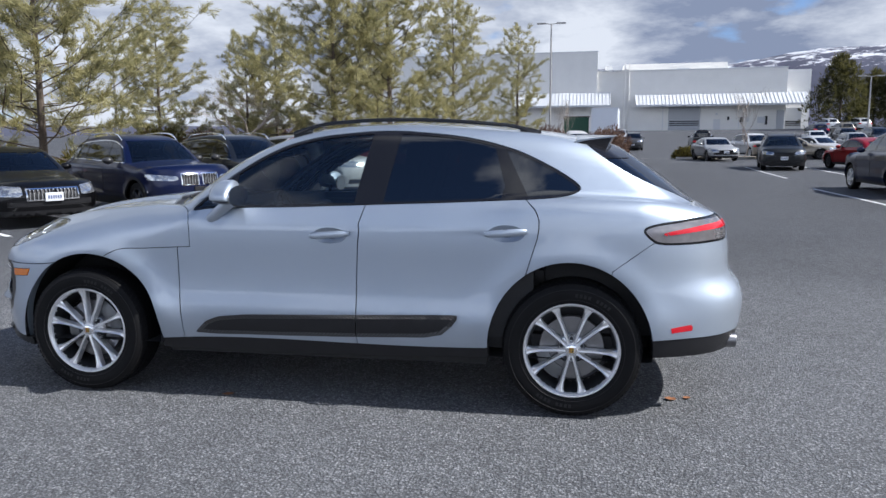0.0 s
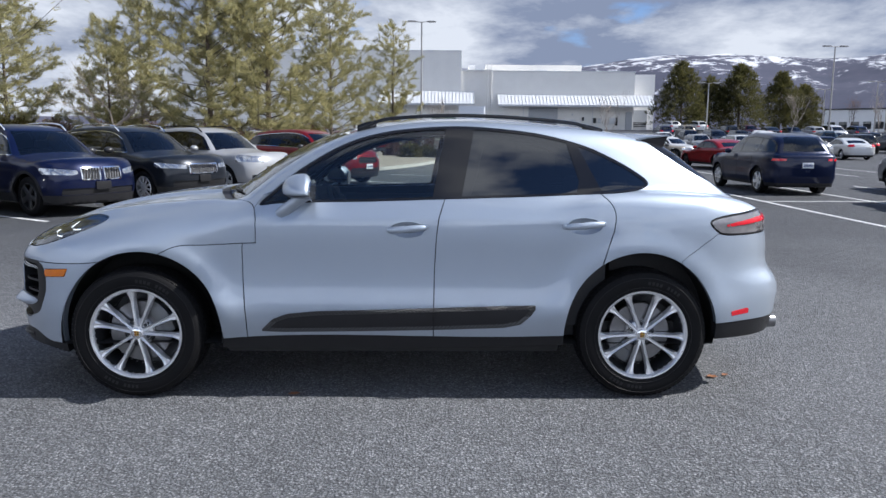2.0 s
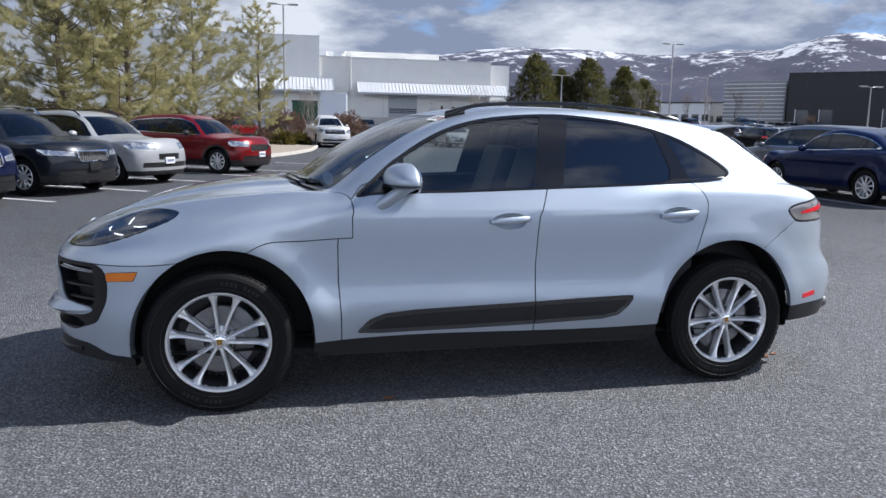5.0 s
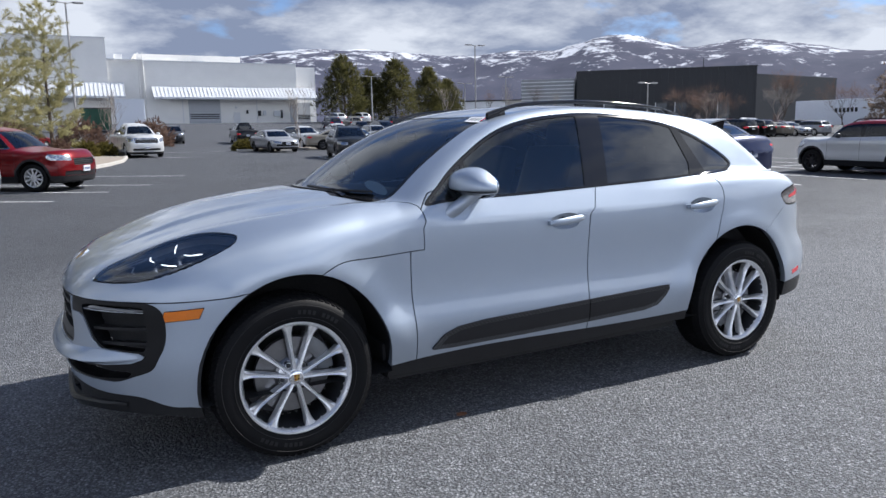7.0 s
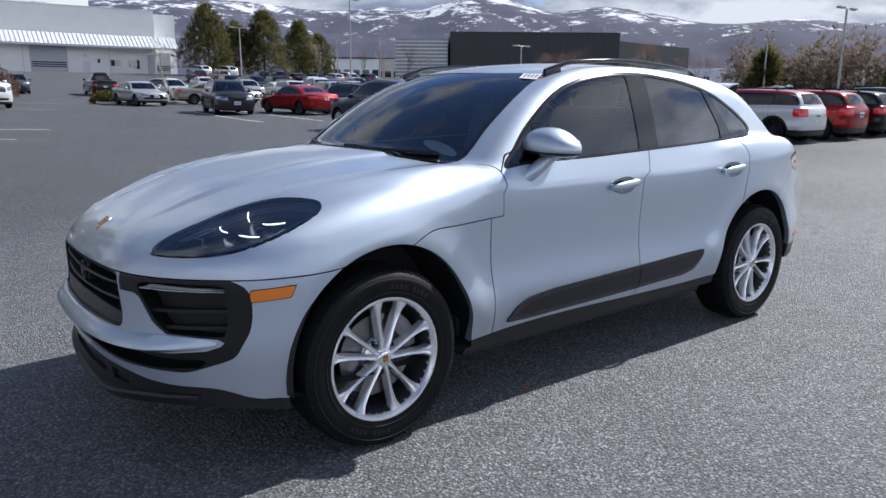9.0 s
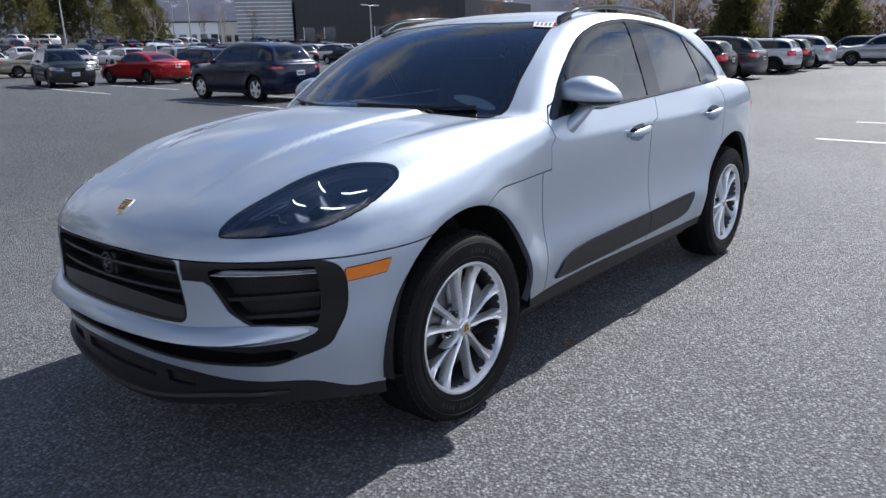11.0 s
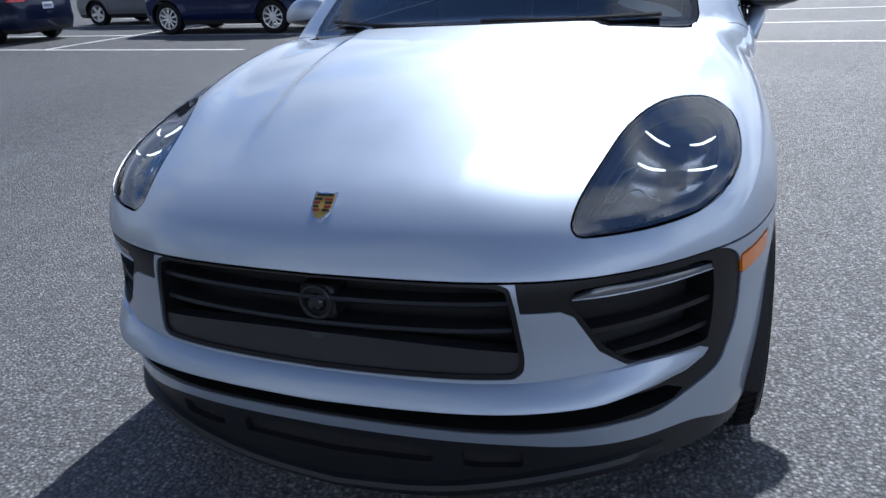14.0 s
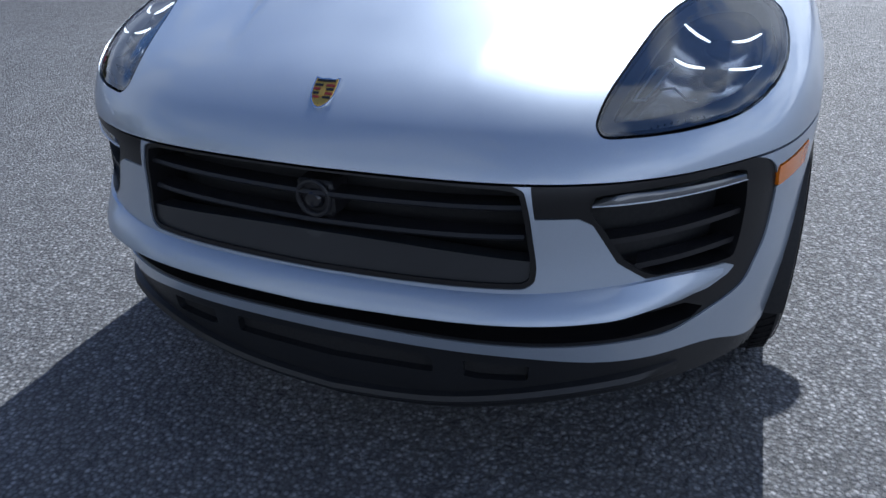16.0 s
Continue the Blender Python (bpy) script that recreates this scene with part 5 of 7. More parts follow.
def make_asphalt():
    """Coarse aged asphalt: pale and dark stones in a darker binder, worn patches."""
    n = Nodes("worn_asphalt")
    big, mid, fine = n.noise(.28, 4), n.noise(5, 5), n.noise(160, 4, .75)
    vor = n.add("ShaderNodeTexVoronoi", Scale=78.0)
    n.link(n.coords(1.0), vor.inputs["Vector"])
    sep = n.add("ShaderNodeSeparateColor")
    n.link(vor.outputs["Color"], sep.inputs[0])
    stones = n.ramp(sep.outputs[0], (.0, (.085, .087, .092)), (.55, (.176, .178, .183)), (.85, (.28, .28, .282)), (1.0, (.43, .425, .42)))
    gaps = n.ramp(vor.outputs["Distance"], (.30, (1.0,) * 3), (.62, (.25,) * 3))
    c = n.mix(1.0, stones, gaps, "MULTIPLY")
    c = n.mix(.35, c, n.ramp(fine, (.35, (.07, .071, .075)), (.7, (.25, .251, .256))))
    c = n.mix(1.0, c, n.ramp(big, (.25, (.80,) * 3), (.75, (1.18,) * 3)), "MULTIPLY")
    c = n.mix(1.0, c, n.ramp(mid, (.25, (.86,) * 3), (.8, (1.12,) * 3)), "MULTIPLY")
    c = n.mix(1.0, c, (.965, 1.0, 1.055), "MULTIPLY")
    # smoother ground away from the open lane in front of the bays; its dimness at grazing view is put into the colour
    # too
    sp = n.add("ShaderNodeSeparateXYZ")
    n.link(n.coords(1.0), sp.inputs[0])
    edge = n.add("ShaderNodeMath"); edge.operation = "MULTIPLY_ADD"
    n.link(n.noise(.22, 5), edge.inputs[0]); edge.inputs[1].default_value = 7.0
    n.link(sp.outputs["Y"], edge.inputs[2])
    far_dark = n.add("ShaderNodeMapRange")
    far_dark.inputs["From Min"].default_value, far_dark.inputs["From Max"].default_value = 4.0, 9.5
    n.link(edge.outputs[0], far_dark.inputs["Value"])
    c = n.mix(1.0, c, n.ramp(far_dark.outputs[0], (.0, (1.0,) * 3), (1.0, (.50, .51, .54))), "MULTIPLY")
    n.set(color=c, rough=n.ramp(sep.outputs[1], (.0, (.55,) * 3), (.8, (.88,) * 3)), spec=.42)
    up = n.add("ShaderNodeMath"); up.operation = "SUBTRACT"; up.inputs[0].default_value = 1.0
    n.link(vor.outputs["Distance"], up.inputs[1])
    n.bump(n.mix(.4, up.outputs[0], fine), 1.0, .015)
    return n.mat


ASPHALT = make_asphalt()


def axis_steps(far):
    v = [0.0]
    while v[-1] < far:
        v.append(v[-1] + max(.5, v[-1] * .09))
    return [-a for a in v[:0:-1]] + v


gx, gy = np.array(axis_steps(4200)), np.array(axis_steps(4200))
gxx, gyy = np.meshgrid(gx, gy, indexing="ij")
gv = np.stack((gxx, gyy, ground_z(gxx, gyy)), -1).reshape(-1, 3).tolist()
ny = len(gy)
gf = [(i * ny + j, (i + 1) * ny + j, (i + 1) * ny + j + 1, i * ny + j + 1) for i in range(len(gx) - 1) for j in range(ny - 1)]
ground = tagged(new("ground", mesh_arrays("ground", gv, gf, ASPHALT)), "dark grey coarse asphalt car park", "ground", kind="structure")


def on_ground(x, y, yaw=0.0, lift=0.0):
    return pose(x, y, float(ground_z(x, y)) + lift, 0, 0, yaw)


# ---- painted bay lines ----
LINE_PAINT = simple("worn_white_line_paint", (0.62, 0.63, 0.64), 0.6, var=0.25, scale=3, bump=0.3, bscale=150)


def bay_line(x0, y0, x1, y1, w=.10):
    d = Vector((x1 - x0, y1 - y0))
    n = max(2, int(d.length / .5))
    side = Vector((-d.y, d.x)).normalized() * w / 2
    v, f = [], []
    for i in range(n + 1):
        p = Vector((x0, y0)) + d * (i / n)
        for s in (-1, 1):
            q = p + side * s
            v.append((q.x, q.y, float(ground_z(q.x, q.y)) + .006))
    for i in range(n):
        f.append((2 * i, 2 * i + 1, 2 * i + 3, 2 * i + 2))
    tagged(new("bay_line", mesh_arrays("bay_line", v, f, LINE_PAINT)), "worn white painted parking bay line", "road marking", "painted bay lines", "structure")


def row_point(n, a):
    return n * .530 + a * .848, n * .848 - a * .530


for n in (.75, 3.1, 5.5, 7.85, 10.5, 12.8, 15.1):
    bay_line(*row_point(n, -14.6), *row_point(n, -9.35))
for x in (8.4, 11.1, 13.8, 16.5, 19.2, 21.9, 24.6, 27.3, 30.0, 32.7, 35.4, 38.1):
    bay_line(x - .1, 7.4, x + .1, 17.9)
bay_line(8.4, 12.4, 38.2, 12.75)
for k, x in enumerate((8.5, 11.3, 14.1, 16.9, 19.7, 22.5, 25.3, 28.1, 31.0)):
    bay_line(x, .1 - .02 * k, x - 1.0, -5.4)
for x in (9.6, 12.3, 15.0, 17.7, 20.4):
    bay_line(x - .2, 23.6, x + .6, 33.5)
bay_line(4.2, 47.0, 8.4, 47.2, .12)
bay_line(2.8, 38.6, 5.0, 37.6)
bay_line(-1.2, 23.4, 1.6, 21.6)


# ---- parked cars ----
PARKED = car_paint("parked_car_paint", (0.8, 0.8, 0.8), 0.3, 0.30, True, 0.55)
PARKED.node_tree.nodes["Principled BSDF"].inputs["Specular IOR Level"].default_value = 0.15
CAR_GLASS = pane("car_window_glass", (0.13, 0.15, 0.155), 0.0, 0.15)
CAR_SCREEN = pane("car_windscreen_glass", (0.50, 0.56, 0.57), 0.0, 0.2)
HEAD_MAT = simple("headlamp_unit", (0.40, 0.42, 0.45), 0.12, metal=0.8, var=0.5, scale=14, coat=1.0)
PLATE = simple("number_plate_white", (0.62, 0.64, 0.68), 0.4)
PLATE_BAR = simple("number_plate_print", (0.06, 0.09, 0.20), 0.5)

KINDS = {
    # length, half width, height, wheelbase, tyre radius, hood points, roof points, belt points
    "suv": (4.70, .935, 1.68, 2.82, .36, ((-2.35, .86), (-2.25, .98), (-1.9, 1.05), (-1.0, 1.13), (-.6, 1.15)), ((-1.25, 1.0), (-1.02, 1.16), (-.62, 1.46), (-.3, 1.60), (.1, 1.66), (.9, 1.65), (1.55, 1.59), (1.95, 1.42), (2.2, 1.08), (2.3, .9)), ((-1.0, 1.03), (0, 1.05), (1.4, 1.09), (2.2, 1.08))),
    "wagon": (4.86, .925, 1.66, 2.75, .36, ((-2.43, .80), (-2.33, .92), (-1.9, 1.01), (-1.05, 1.09), (-.6, 1.10)), ((-1.3, .96), (-1.05, 1.12), (-.6, 1.44), (-.3, 1.57), (.2, 1.62), (1.2, 1.61), (1.9, 1.55), (2.15, 1.36), (2.33, 1.0), (2.4, .9)), ((-1.0, 1.0), (0, 1.02), (1.4, 1.05), (2.3, 1.05))),
    "coupe_suv": (4.75, .96, 1.62, 2.86, .37, ((-2.37, .86), (-2.27, .96), (-1.9, 1.03), (-1.0, 1.11), (-.6, 1.13)), ((-1.25, .98), (-1.0, 1.14), (-.6, 1.42), (-.2, 1.56), (.25, 1.61), (.8, 1.57), (1.4, 1.43), (2.0, 1.22), (2.3, 1.12), (2.36, 1.0)), ((-1.0, 1.02), (0, 1.05), (1.4, 1.12), (2.3, 1.13))),
    "sedan": (4.85, .92, 1.45, 2.83, .335, ((-2.42, .68), (-2.3, .78), (-1.9, .86), (-1.0, .97), (-.5, .99)), ((-1.2, .84), (-.95, 1.0), (-.5, 1.28), (-.15, 1.41), (.25, 1.44), (.75, 1.39), (1.3, 1.22), (1.75, 1.06), (2.2, 1.03), (2.4, .9)), ((-1.0, .92), (0, .94), (1.4, .98), (2.3, 1.0))),
    "hatch": (4.30, .91, 1.55, 2.67, .345, ((-2.15, .84), (-2.05, .96), (-1.7, 1.03), (-1.0, 1.08), (-.6, 1.09)), ((-1.2, .96), (-1.02, 1.1), (-.72, 1.38), (-.45, 1.49), (.0, 1.54), (1.0, 1.53), (1.6, 1.49), (1.9, 1.32), (2.05, 1.06), (2.12, .9)), ((-1.0, .99), (0, 1.01), (1.4, 1.04), (2.0, 1.04))),
    "minivan": (5.15, .985, 1.73, 3.0, .345, ((-2.57, .78), (-2.45, .90), (-2.1, 1.0), (-1.5, 1.08), (-1.0, 1.1)), ((-1.75, .94), (-1.5, 1.1), (-.95, 1.46), (-.55, 1.62), (0, 1.70), (1.2, 1.70), (2.1, 1.64), (2.35, 1.42), (2.5, 1.0), (2.55, .9)), ((-1.4, .98), (0, 1.0), (1.4, 1.02), (2.4, 1.02))),
    "pickup": (5.75, 1.0, 1.90, 3.65, .40, ((-2.87, 1.02), (-2.77, 1.18), (-2.4, 1.25), (-1.5, 1.30), (-1.1, 1.31)), ((-1.65, 1.12), (-1.42, 1.30), (-.98, 1.66), (-.65, 1.80), (-.2, 1.88), (.6, 1.87), (.86, 1.78), (.98, 1.35), (1.1, 1.0), (1.3, .8)), ((-1.4, 1.20), (0, 1.22), (1.4, 1.24), (2.8, 1.25))),
}
MIRROR_GREY = simple("mirror_shell_black", (0.03, 0.03, 0.032), 0.3)


def parked_wheel(r, style):
    """Tyre and rim meshes for the parked cars, outer face to -y."""
    bm = bmesh.new()
    lathe(bm, [(r * .66, -.09), (r * .72, -.108), (r * .88, -.112), (r * .97, -.095), (r, -.06), (r, .06), (r * .97, .095), (r * .7, .10)], 30)
    t = bmesh.new()
    lathe(t, [(r * .685, -.094), (r * .66, -.105), (r * .62, -.10), (r * .60, -.05), (r * .58, .06)], 30)
    spokes = 5 if style != "multi" else 10
    for k in range(spokes):
        a = 2 * math.pi * k / spokes
        half = r * (.13 if spokes == 5 else .06)
        box(t, (-half, -.098, r * .05), (half, -.07, r * .64), .008, Matrix.Rotation(a, 4, "Y"), 1)
    lathe(t, [(0, -.105), (r * .16, -.103), (r * .2, -.09), (r * .2, -.06)], 16)
    return bm, t


def build_parked(kind, label, group, rim_mat, wheel_style="five", grille=(.42, .62, .86), chrome=True, lamp_z=(.70, .84), cladding=False, tail_h=(.86, 1.02), rails=False, seed=0, far=False, kidney=False, front_plate=True, roof_mat=None, bright=False):
    """One parked car with its nose to -x, on the ground at its middle."""
    L, W, H, wb, tr, hood_p, roof_p, belt_p = KINDS[kind]
    hood_f, roof_f, belt_f = spline(*hood_p), spline(*roof_p), spline(*belt_p)
    xf, xr = -wb / 2 - (.05 if kind != "pickup" else .1), wb / 2 - (.05 if kind != "pickup" else .1)
    nose_x, tail_x = -L / 2, L / 2
    cowl0 = roof_p[1][0]
    pickup = kind == "pickup"

    def solid(x, y, z):
        y = np.abs(y)
        w = W - .045 * step(.75, .35, z) * step(.5, .2, z) - .10 * np.maximum(0, z - .85) ** 1.5 - .02 * step(.5, .3, z) - .012 * np.exp(-((z - .68) / .10) ** 2)
        for ax in (xf, xr):
            w = w + .02 * np.exp(-((np.hypot(x - ax, z - tr) - tr * 1.18) / .09) ** 2)
        w = w - .18 * (np.maximum(0, np.abs(x) - (L / 2 - .75)) / .75) ** 2.4
        mix = step(cowl0 - .1, cowl0 + .25, x)
        top = hood_f(x - .35 * (y / W) ** 3) * (1 - mix) + (belt_f(x) + .015) * mix - .05 * (y / W) ** 3 * (1 - mix)
        f1 = smax(y - w, (z - top) * .9, .11)
        f1 = smax(f1, (nose_x + .30 * (y / W) ** 3 + .05 * ((z - .6) / .35) ** 2 - x) * .85, .10)
        f1 = smax(f1, (x - tail_x + .16 * (y / W) ** 3 + .05 * np.maximum(0, (z - .7) / .35) ** 2 + .06 * np.maximum(0, (.5 - z) / .3)) * .85, .08)
        f1 = np.maximum(f1, .22 - z)
        s = (y / (W * .8)) ** 2
        g = W - .05 - .36 * (z - 1.0) - .20 * (z - 1.0) ** 2
        g = g - .12 * step(tail_x - 1.0, tail_x, x)
        h2 = roof_f(x - .12 * s * step(.2, -.5, x) + .08 * s * step(tail_x - 1.3, tail_x - .5, x)) - .035 * s
        f2 = np.maximum(smax(y - g, (z - h2) * .8, .08), .85 - z)
        return smin(f1, f2, .03)

    skin = skin_of(solid, nose_x + .85, tail_x - .7, .66, 54, 73, 18, -40)
    car = thing(kind if kind not in ("wagon", "coupe_suv", "hatch") else {"wagon": "estate_car", "coupe_suv": "coupe_suv", "hatch": "hatchback"}[kind], Matrix(), label, "car", group)
    arch = lambda k: np.minimum(np.hypot(k.x - xf, k.z - tr), np.hypot(k.x - xr, k.z - tr)) - tr * 1.16
    shell = skin.offset(-.03).split(arch)[1]
    skin = skin.split(arch)[1]
    zb = lambda k: belt_f(k.x) + .055
    rail = lambda k: np.minimum(roof_f(k.x) - .11, H - .115)
    side_w = lambda k: np.maximum(np.maximum(zb(k) - k.z, k.z - rail(k)), (.60 - np.abs(k.n[:, 1])) * .5)
    shell = shell.split(lambda k: side_w(k))[1]
    shell = shell.split(lambda k: np.maximum(np.maximum(zb(k) + .0 - k.z, k.z - H + .10), (np.abs(k.n[:, 0]) * -1 + .40) * .4))[1]
    shell.add("inner_shell", DARK_IN, car)
    sides, skin = skin.split(side_w)
    if not far:
        sides, line = sides.split(lambda k: side_w(k) + .016)
        for s in (-1, 1):
            line.split(lambda k: s * k.y)[1].add("window_trim", CHROME if chrome or bright else GLOSS_BLACK, car, .01, .001)
    front, skin = skin.split(lambda k: np.maximum(np.maximum(zb(k) + .01 - k.z, k.z - H + .075), np.maximum((k.n[:, 0] + .40) * .4, np.maximum(k.x - .6, np.abs(k.y) - (W - .19 - .36 * (k.z - 1.0))))))
    front.add("windscreen", CAR_SCREEN, car, .01, -.004)
    back, skin = skin.split(lambda k: np.maximum(np.maximum(zb(k) + .03 - k.z, k.z - H + .13), np.maximum((.34 - k.n[:, 0]) * .4, np.abs(k.y) - (W - .30 - .36 * (k.z - 1.0)))))
    back.add("rear_window", CAR_GLASS, car, .01, -.004)
    pillars = {"suv": (-.02, .02 + 1.05), "wagon": (0, 1.1), "coupe_suv": (.05, 1.15), "sedan": (.05, .98), "hatch": (.1, 1.15), "minivan": (-.1, 1.15), "pickup": (-.15,)}[kind]
    for s in (-1, 1):
        half = sides.split(lambda k: s * k.y)[1]
        cuts = [-9] + [p for p in pillars] + [9]
        frame, rest = half.split(lambda k: np.min([np.abs(k.x - p) for p in pillars], 0) - .045)
        for p in pillars:
            frame.split(lambda k: np.abs(k.x - p) - .3)[0].add("window_pillar", GLOSS_BLACK, car, .01, -.001)
        for a, b in zip(cuts, cuts[1:]):
            piece = rest.split(lambda k: np.maximum(a - k.x, k.x - b))[0]
            piece.add("side_window", CAR_GLASS, car, .01, -.004)
    # lamps and grille on the nose
    gy, g0, g1 = grille
    gr, skin = skin.split(lambda k: np.maximum(np.maximum(np.abs(k.y) - gy, np.maximum(g0 - k.z, k.z - g1)), np.maximum((k.n[:, 0] + .35) * .5, .035 - np.abs(k.y) if kidney else -1.0)))
    ga = gr.add("grille", MATT_BLACK, car, .03, -.02)
    if chrome and ga:
        ring = gr.split(lambda k: np.maximum(np.maximum(np.abs(k.y) - gy, np.maximum(g0 - k.z, k.z - g1)), .035 - np.abs(k.y) if kidney else -1.0) + .022)[1]
        ring.add("grille_frame", CHROME, ga, .02, .004)
        for y in np.linspace(-gy + .06, gy - .06, 13) if not far else ():
            bm = bmesh.new()
            xx = nose_x + .30 * (abs(y) / W) ** 3 + .05 * (((g0 + g1) / 2 - .6) / .35) ** 2 + .022
            box(bm, (xx - .012, y - .010, g0 + .02), (xx + .02, y + .010, g1 - .02), .004)
            part("grille_bar", bm, CHROME, ga)
    else:
        for z in np.linspace(g0 + .04, g1 - .04, 3) if not far else ():
            bm = bmesh.new()
            ring = []
            for y in np.linspace(-gy + .02, gy - .02, 9):
                xx = nose_x + .30 * (abs(y) / W) ** 3 + .05 * ((z - .6) / .35) ** 2 + .016
                ring.append([bm.verts.new((xx + a, y, z + b)) for a, b in ((0, .012), (0, -.012), (.03, -.012), (.03, .012))])
            for a, b in zip(ring, ring[1:]):
                for k in range(4):
                    bm.faces.new((a[k], a[(k + 1) % 4], b[(k + 1) % 4], b[k]))
            part("grille_bar", bm, GLOSS_BLACK, ga or car)
    hl, skin = skin.split(lambda k: np.where(k.x < nose_x + .75, np.maximum(np.maximum(lamp_z[0] + .05 * (np.abs(k.y) - .6) - k.z, k.z - lamp_z[1] - .10 * (np.abs(k.y) - .6)), np.maximum(gy + .05 - np.abs(k.y), k.x - nose_x - .50)), 1.0))
    tl, skin = skin.split(lambda k: np.where(k.x > tail_x - .6, np.maximum(np.maximum(tail_h[0] - k.z, k.z - tail_h[1]), np.maximum(W - .38 - np.abs(k.y), tail_x - .34 - k.x)), 1.0))
    for s in (-1, 1):
        hl.split(lambda k: s * k.y)[1].add("headlight", HEAD_MAT, car, .02, -.003)
        tl.split(lambda k: s * k.y)[1].add("tail_light", RED_LENS, car, .02, .004)
    low, skin = skin.split(lambda k: k.z - (.40 if cladding else .33))
    low.add("lower_cladding", MATT_BLACK, car, .03, -.004)
    vent, skin = skin.split(lambda k: np.where(k.x < nose_x + .5, np.maximum(np.maximum(.40 - k.z, k.z - .52), np.abs(k.y) - .72), 1.0))
    vent.add("lower_intake", MATT_BLACK, car, .03, -.02)
    if cladding:
        lips, skin = skin.split(lambda k: arch(k) - .055)
        for ax in (xf, xr):
            for s in (-1, 1):
                lips.split(lambda k: np.maximum(np.abs(k.x - ax) - .9, -s * k.y))[0].add("arch_cladding", MATT_BLACK, car, .03, .006)
    if roof_mat:
        top, skin = skin.split(lambda k: np.maximum(zb(k) + .30 - k.z, .05 - k.n[:, 2]))
        top.add("roof", roof_mat, car, .03, .002, "contrasting red roof")
    body = skin.add("body", PARKED, car, .03)
    # seams of the doors
    for x in (pillars[0] - 1.0, pillars[0], pillars[0] + 1.0):
        for s in (-1, 1) if not far else ():
            bm = bmesh.new()
            pts = []
            for z in np.linspace(.42, float(belt_f(x)), 10):
                lo, hi = .4, 1.2
                for _ in range(20):
                    m = (lo + hi) / 2
                    if solid(np.array(x), np.array(m), np.array(z)) < 0:
                        lo = m
                    else:
                        hi = m
                pts.append((x, s * (lo + .0005), z))
            tube(bm, pts, .004, 4)
            part("door_seam", bm, DARK_IN, car)
    for x in (pillars[0] - .16, pillars[0] + .86):
        for s in (-1, 1) if not far else ():
            if pickup and x > 1:
                continue
            bm = bmesh.new()
            box(bm, (x - .11, s * (W - .05) - .03, float(belt_f(x)) - .13), (x + .11, s * (W - .05) + .03, float(belt_f(x)) - .10), .012)
            part("door_handle", bm, CHROME if chrome else GLOSS_BLACK, car)
    for s in (-1, 1):
        bm = bmesh.new()
        bmesh.ops.create_uvsphere(bm, u_segments=14, v_segments=10, radius=1)
        mx = cowl0 + .52
        for v in bm.verts:
            v.co = Vector((mx + v.co.x * (.10 if v.co.x < 0 else .05), s * (W + .07) + v.co.y * .11, float(belt_f(mx)) + .10 + v.co.z * .075))
        part("side_mirror", bm, PARKED if not cladding else MIRROR_GREY, car)
    if rails:
        for s in (-1, 1):
            bm = bmesh.new()
            tube(bm, [(x, s * (W - .33), float(roof_f(x)) - .02 + (.05 if .02 < q < .98 else -.02)) for q, x in ((q, -.35 + q * (tail_x - .6)) for q in np.linspace(0, 1, 12))], .018, 6)
            part("roof_rail", bm, CHROME if chrome else GLOSS_BLACK, car)
    if pickup:
        bm = bmesh.new()
        box(bm, (1.08, -W + .14, 1.0), (tail_x - .10, W - .14, 1.262), .01)
        part("bed_cover", bm, MATT_BLACK, car)
    # plates
    for x in (nose_x - .012, tail_x - .03):
        bm = bmesh.new()
        z = .56 if x < 0 else .80
        box(bm, (x - .012, -.15, z - .075), (x + .03, .15, z + .075), .006)
        if x < 0 and not front_plate:
            part("plate_bracket", bm, MATT_BLACK, car)
            continue
        pl = part("number_plate", bm, PLATE, car)
        if far:
            continue
        bm = bmesh.new()
        for k in range(6):
            box(bm, (x - .016 if x < 0 else x + .026, -.115 + .04 * k, z - .03), (x - .008 if x < 0 else x + .034, -.09 + .04 * k, z + .03))
        part("plate_print", bm, PLATE_BAR, pl)
    if chrome and not far:
        bm = bmesh.new()
        tube(bm, [(nose_x + .045 + .30 * (abs(y) / W) ** 3, y, .375) for y in np.linspace(-.62, .62, 11)], .016, 6)
        part("bumper_trim", bm, CHROME, car)
    if (chrome or bright) and not far:
        bm = bmesh.new()
        tube(bm, [(tail_x - .03 - .16 * (abs(y) / W) ** 3, y, .40) for y in np.linspace(-.74, .74, 13)], .030, 8)
        part("rear_trim", bm, ALLOY, car, "silver rear bumper trim")
        for s in (-1, 1):
            bm = bmesh.new()
            box(bm, (xf + tr * 1.35, s * (W - .035) - .012, .43), (xr - tr * 1.35, s * (W - .035) + .012, .455), .006)
            part("sill_trim", bm, ALLOY, car, "bright strip along the sill")
    bm = bmesh.new()
    box(bm, (nose_x + .3, -W + .3, .2), (tail_x - .3, W - .3, .5), .04)
    box(bm, (nose_x + 1.3, -W + .12, .3), (tail_x - .5, W - .12, .9), .04)
    part("underbody", bm, DARK_IN, car)
    for y in (-.38, .38) if not far else ():
        bm = bmesh.new()
        box(bm, (-.05, y - .24, .6), (.12, y + .24, float(belt_f(0)) + .12), .05, pose(.05, 0, 0, 0, 8, 0))
        box(bm, (.16, y - .12, float(belt_f(0)) + .14), (.25, y + .12, float(belt_f(0)) + .30), .03)
        part("front_seat", bm, SEAT_MAT, car)
    bm = bmesh.new()
    box(bm, (1.0, -.6, .6), (1.15, .6, float(belt_f(0)) + .06), .05)
    part("rear_bench", bm, SEAT_MAT, car)
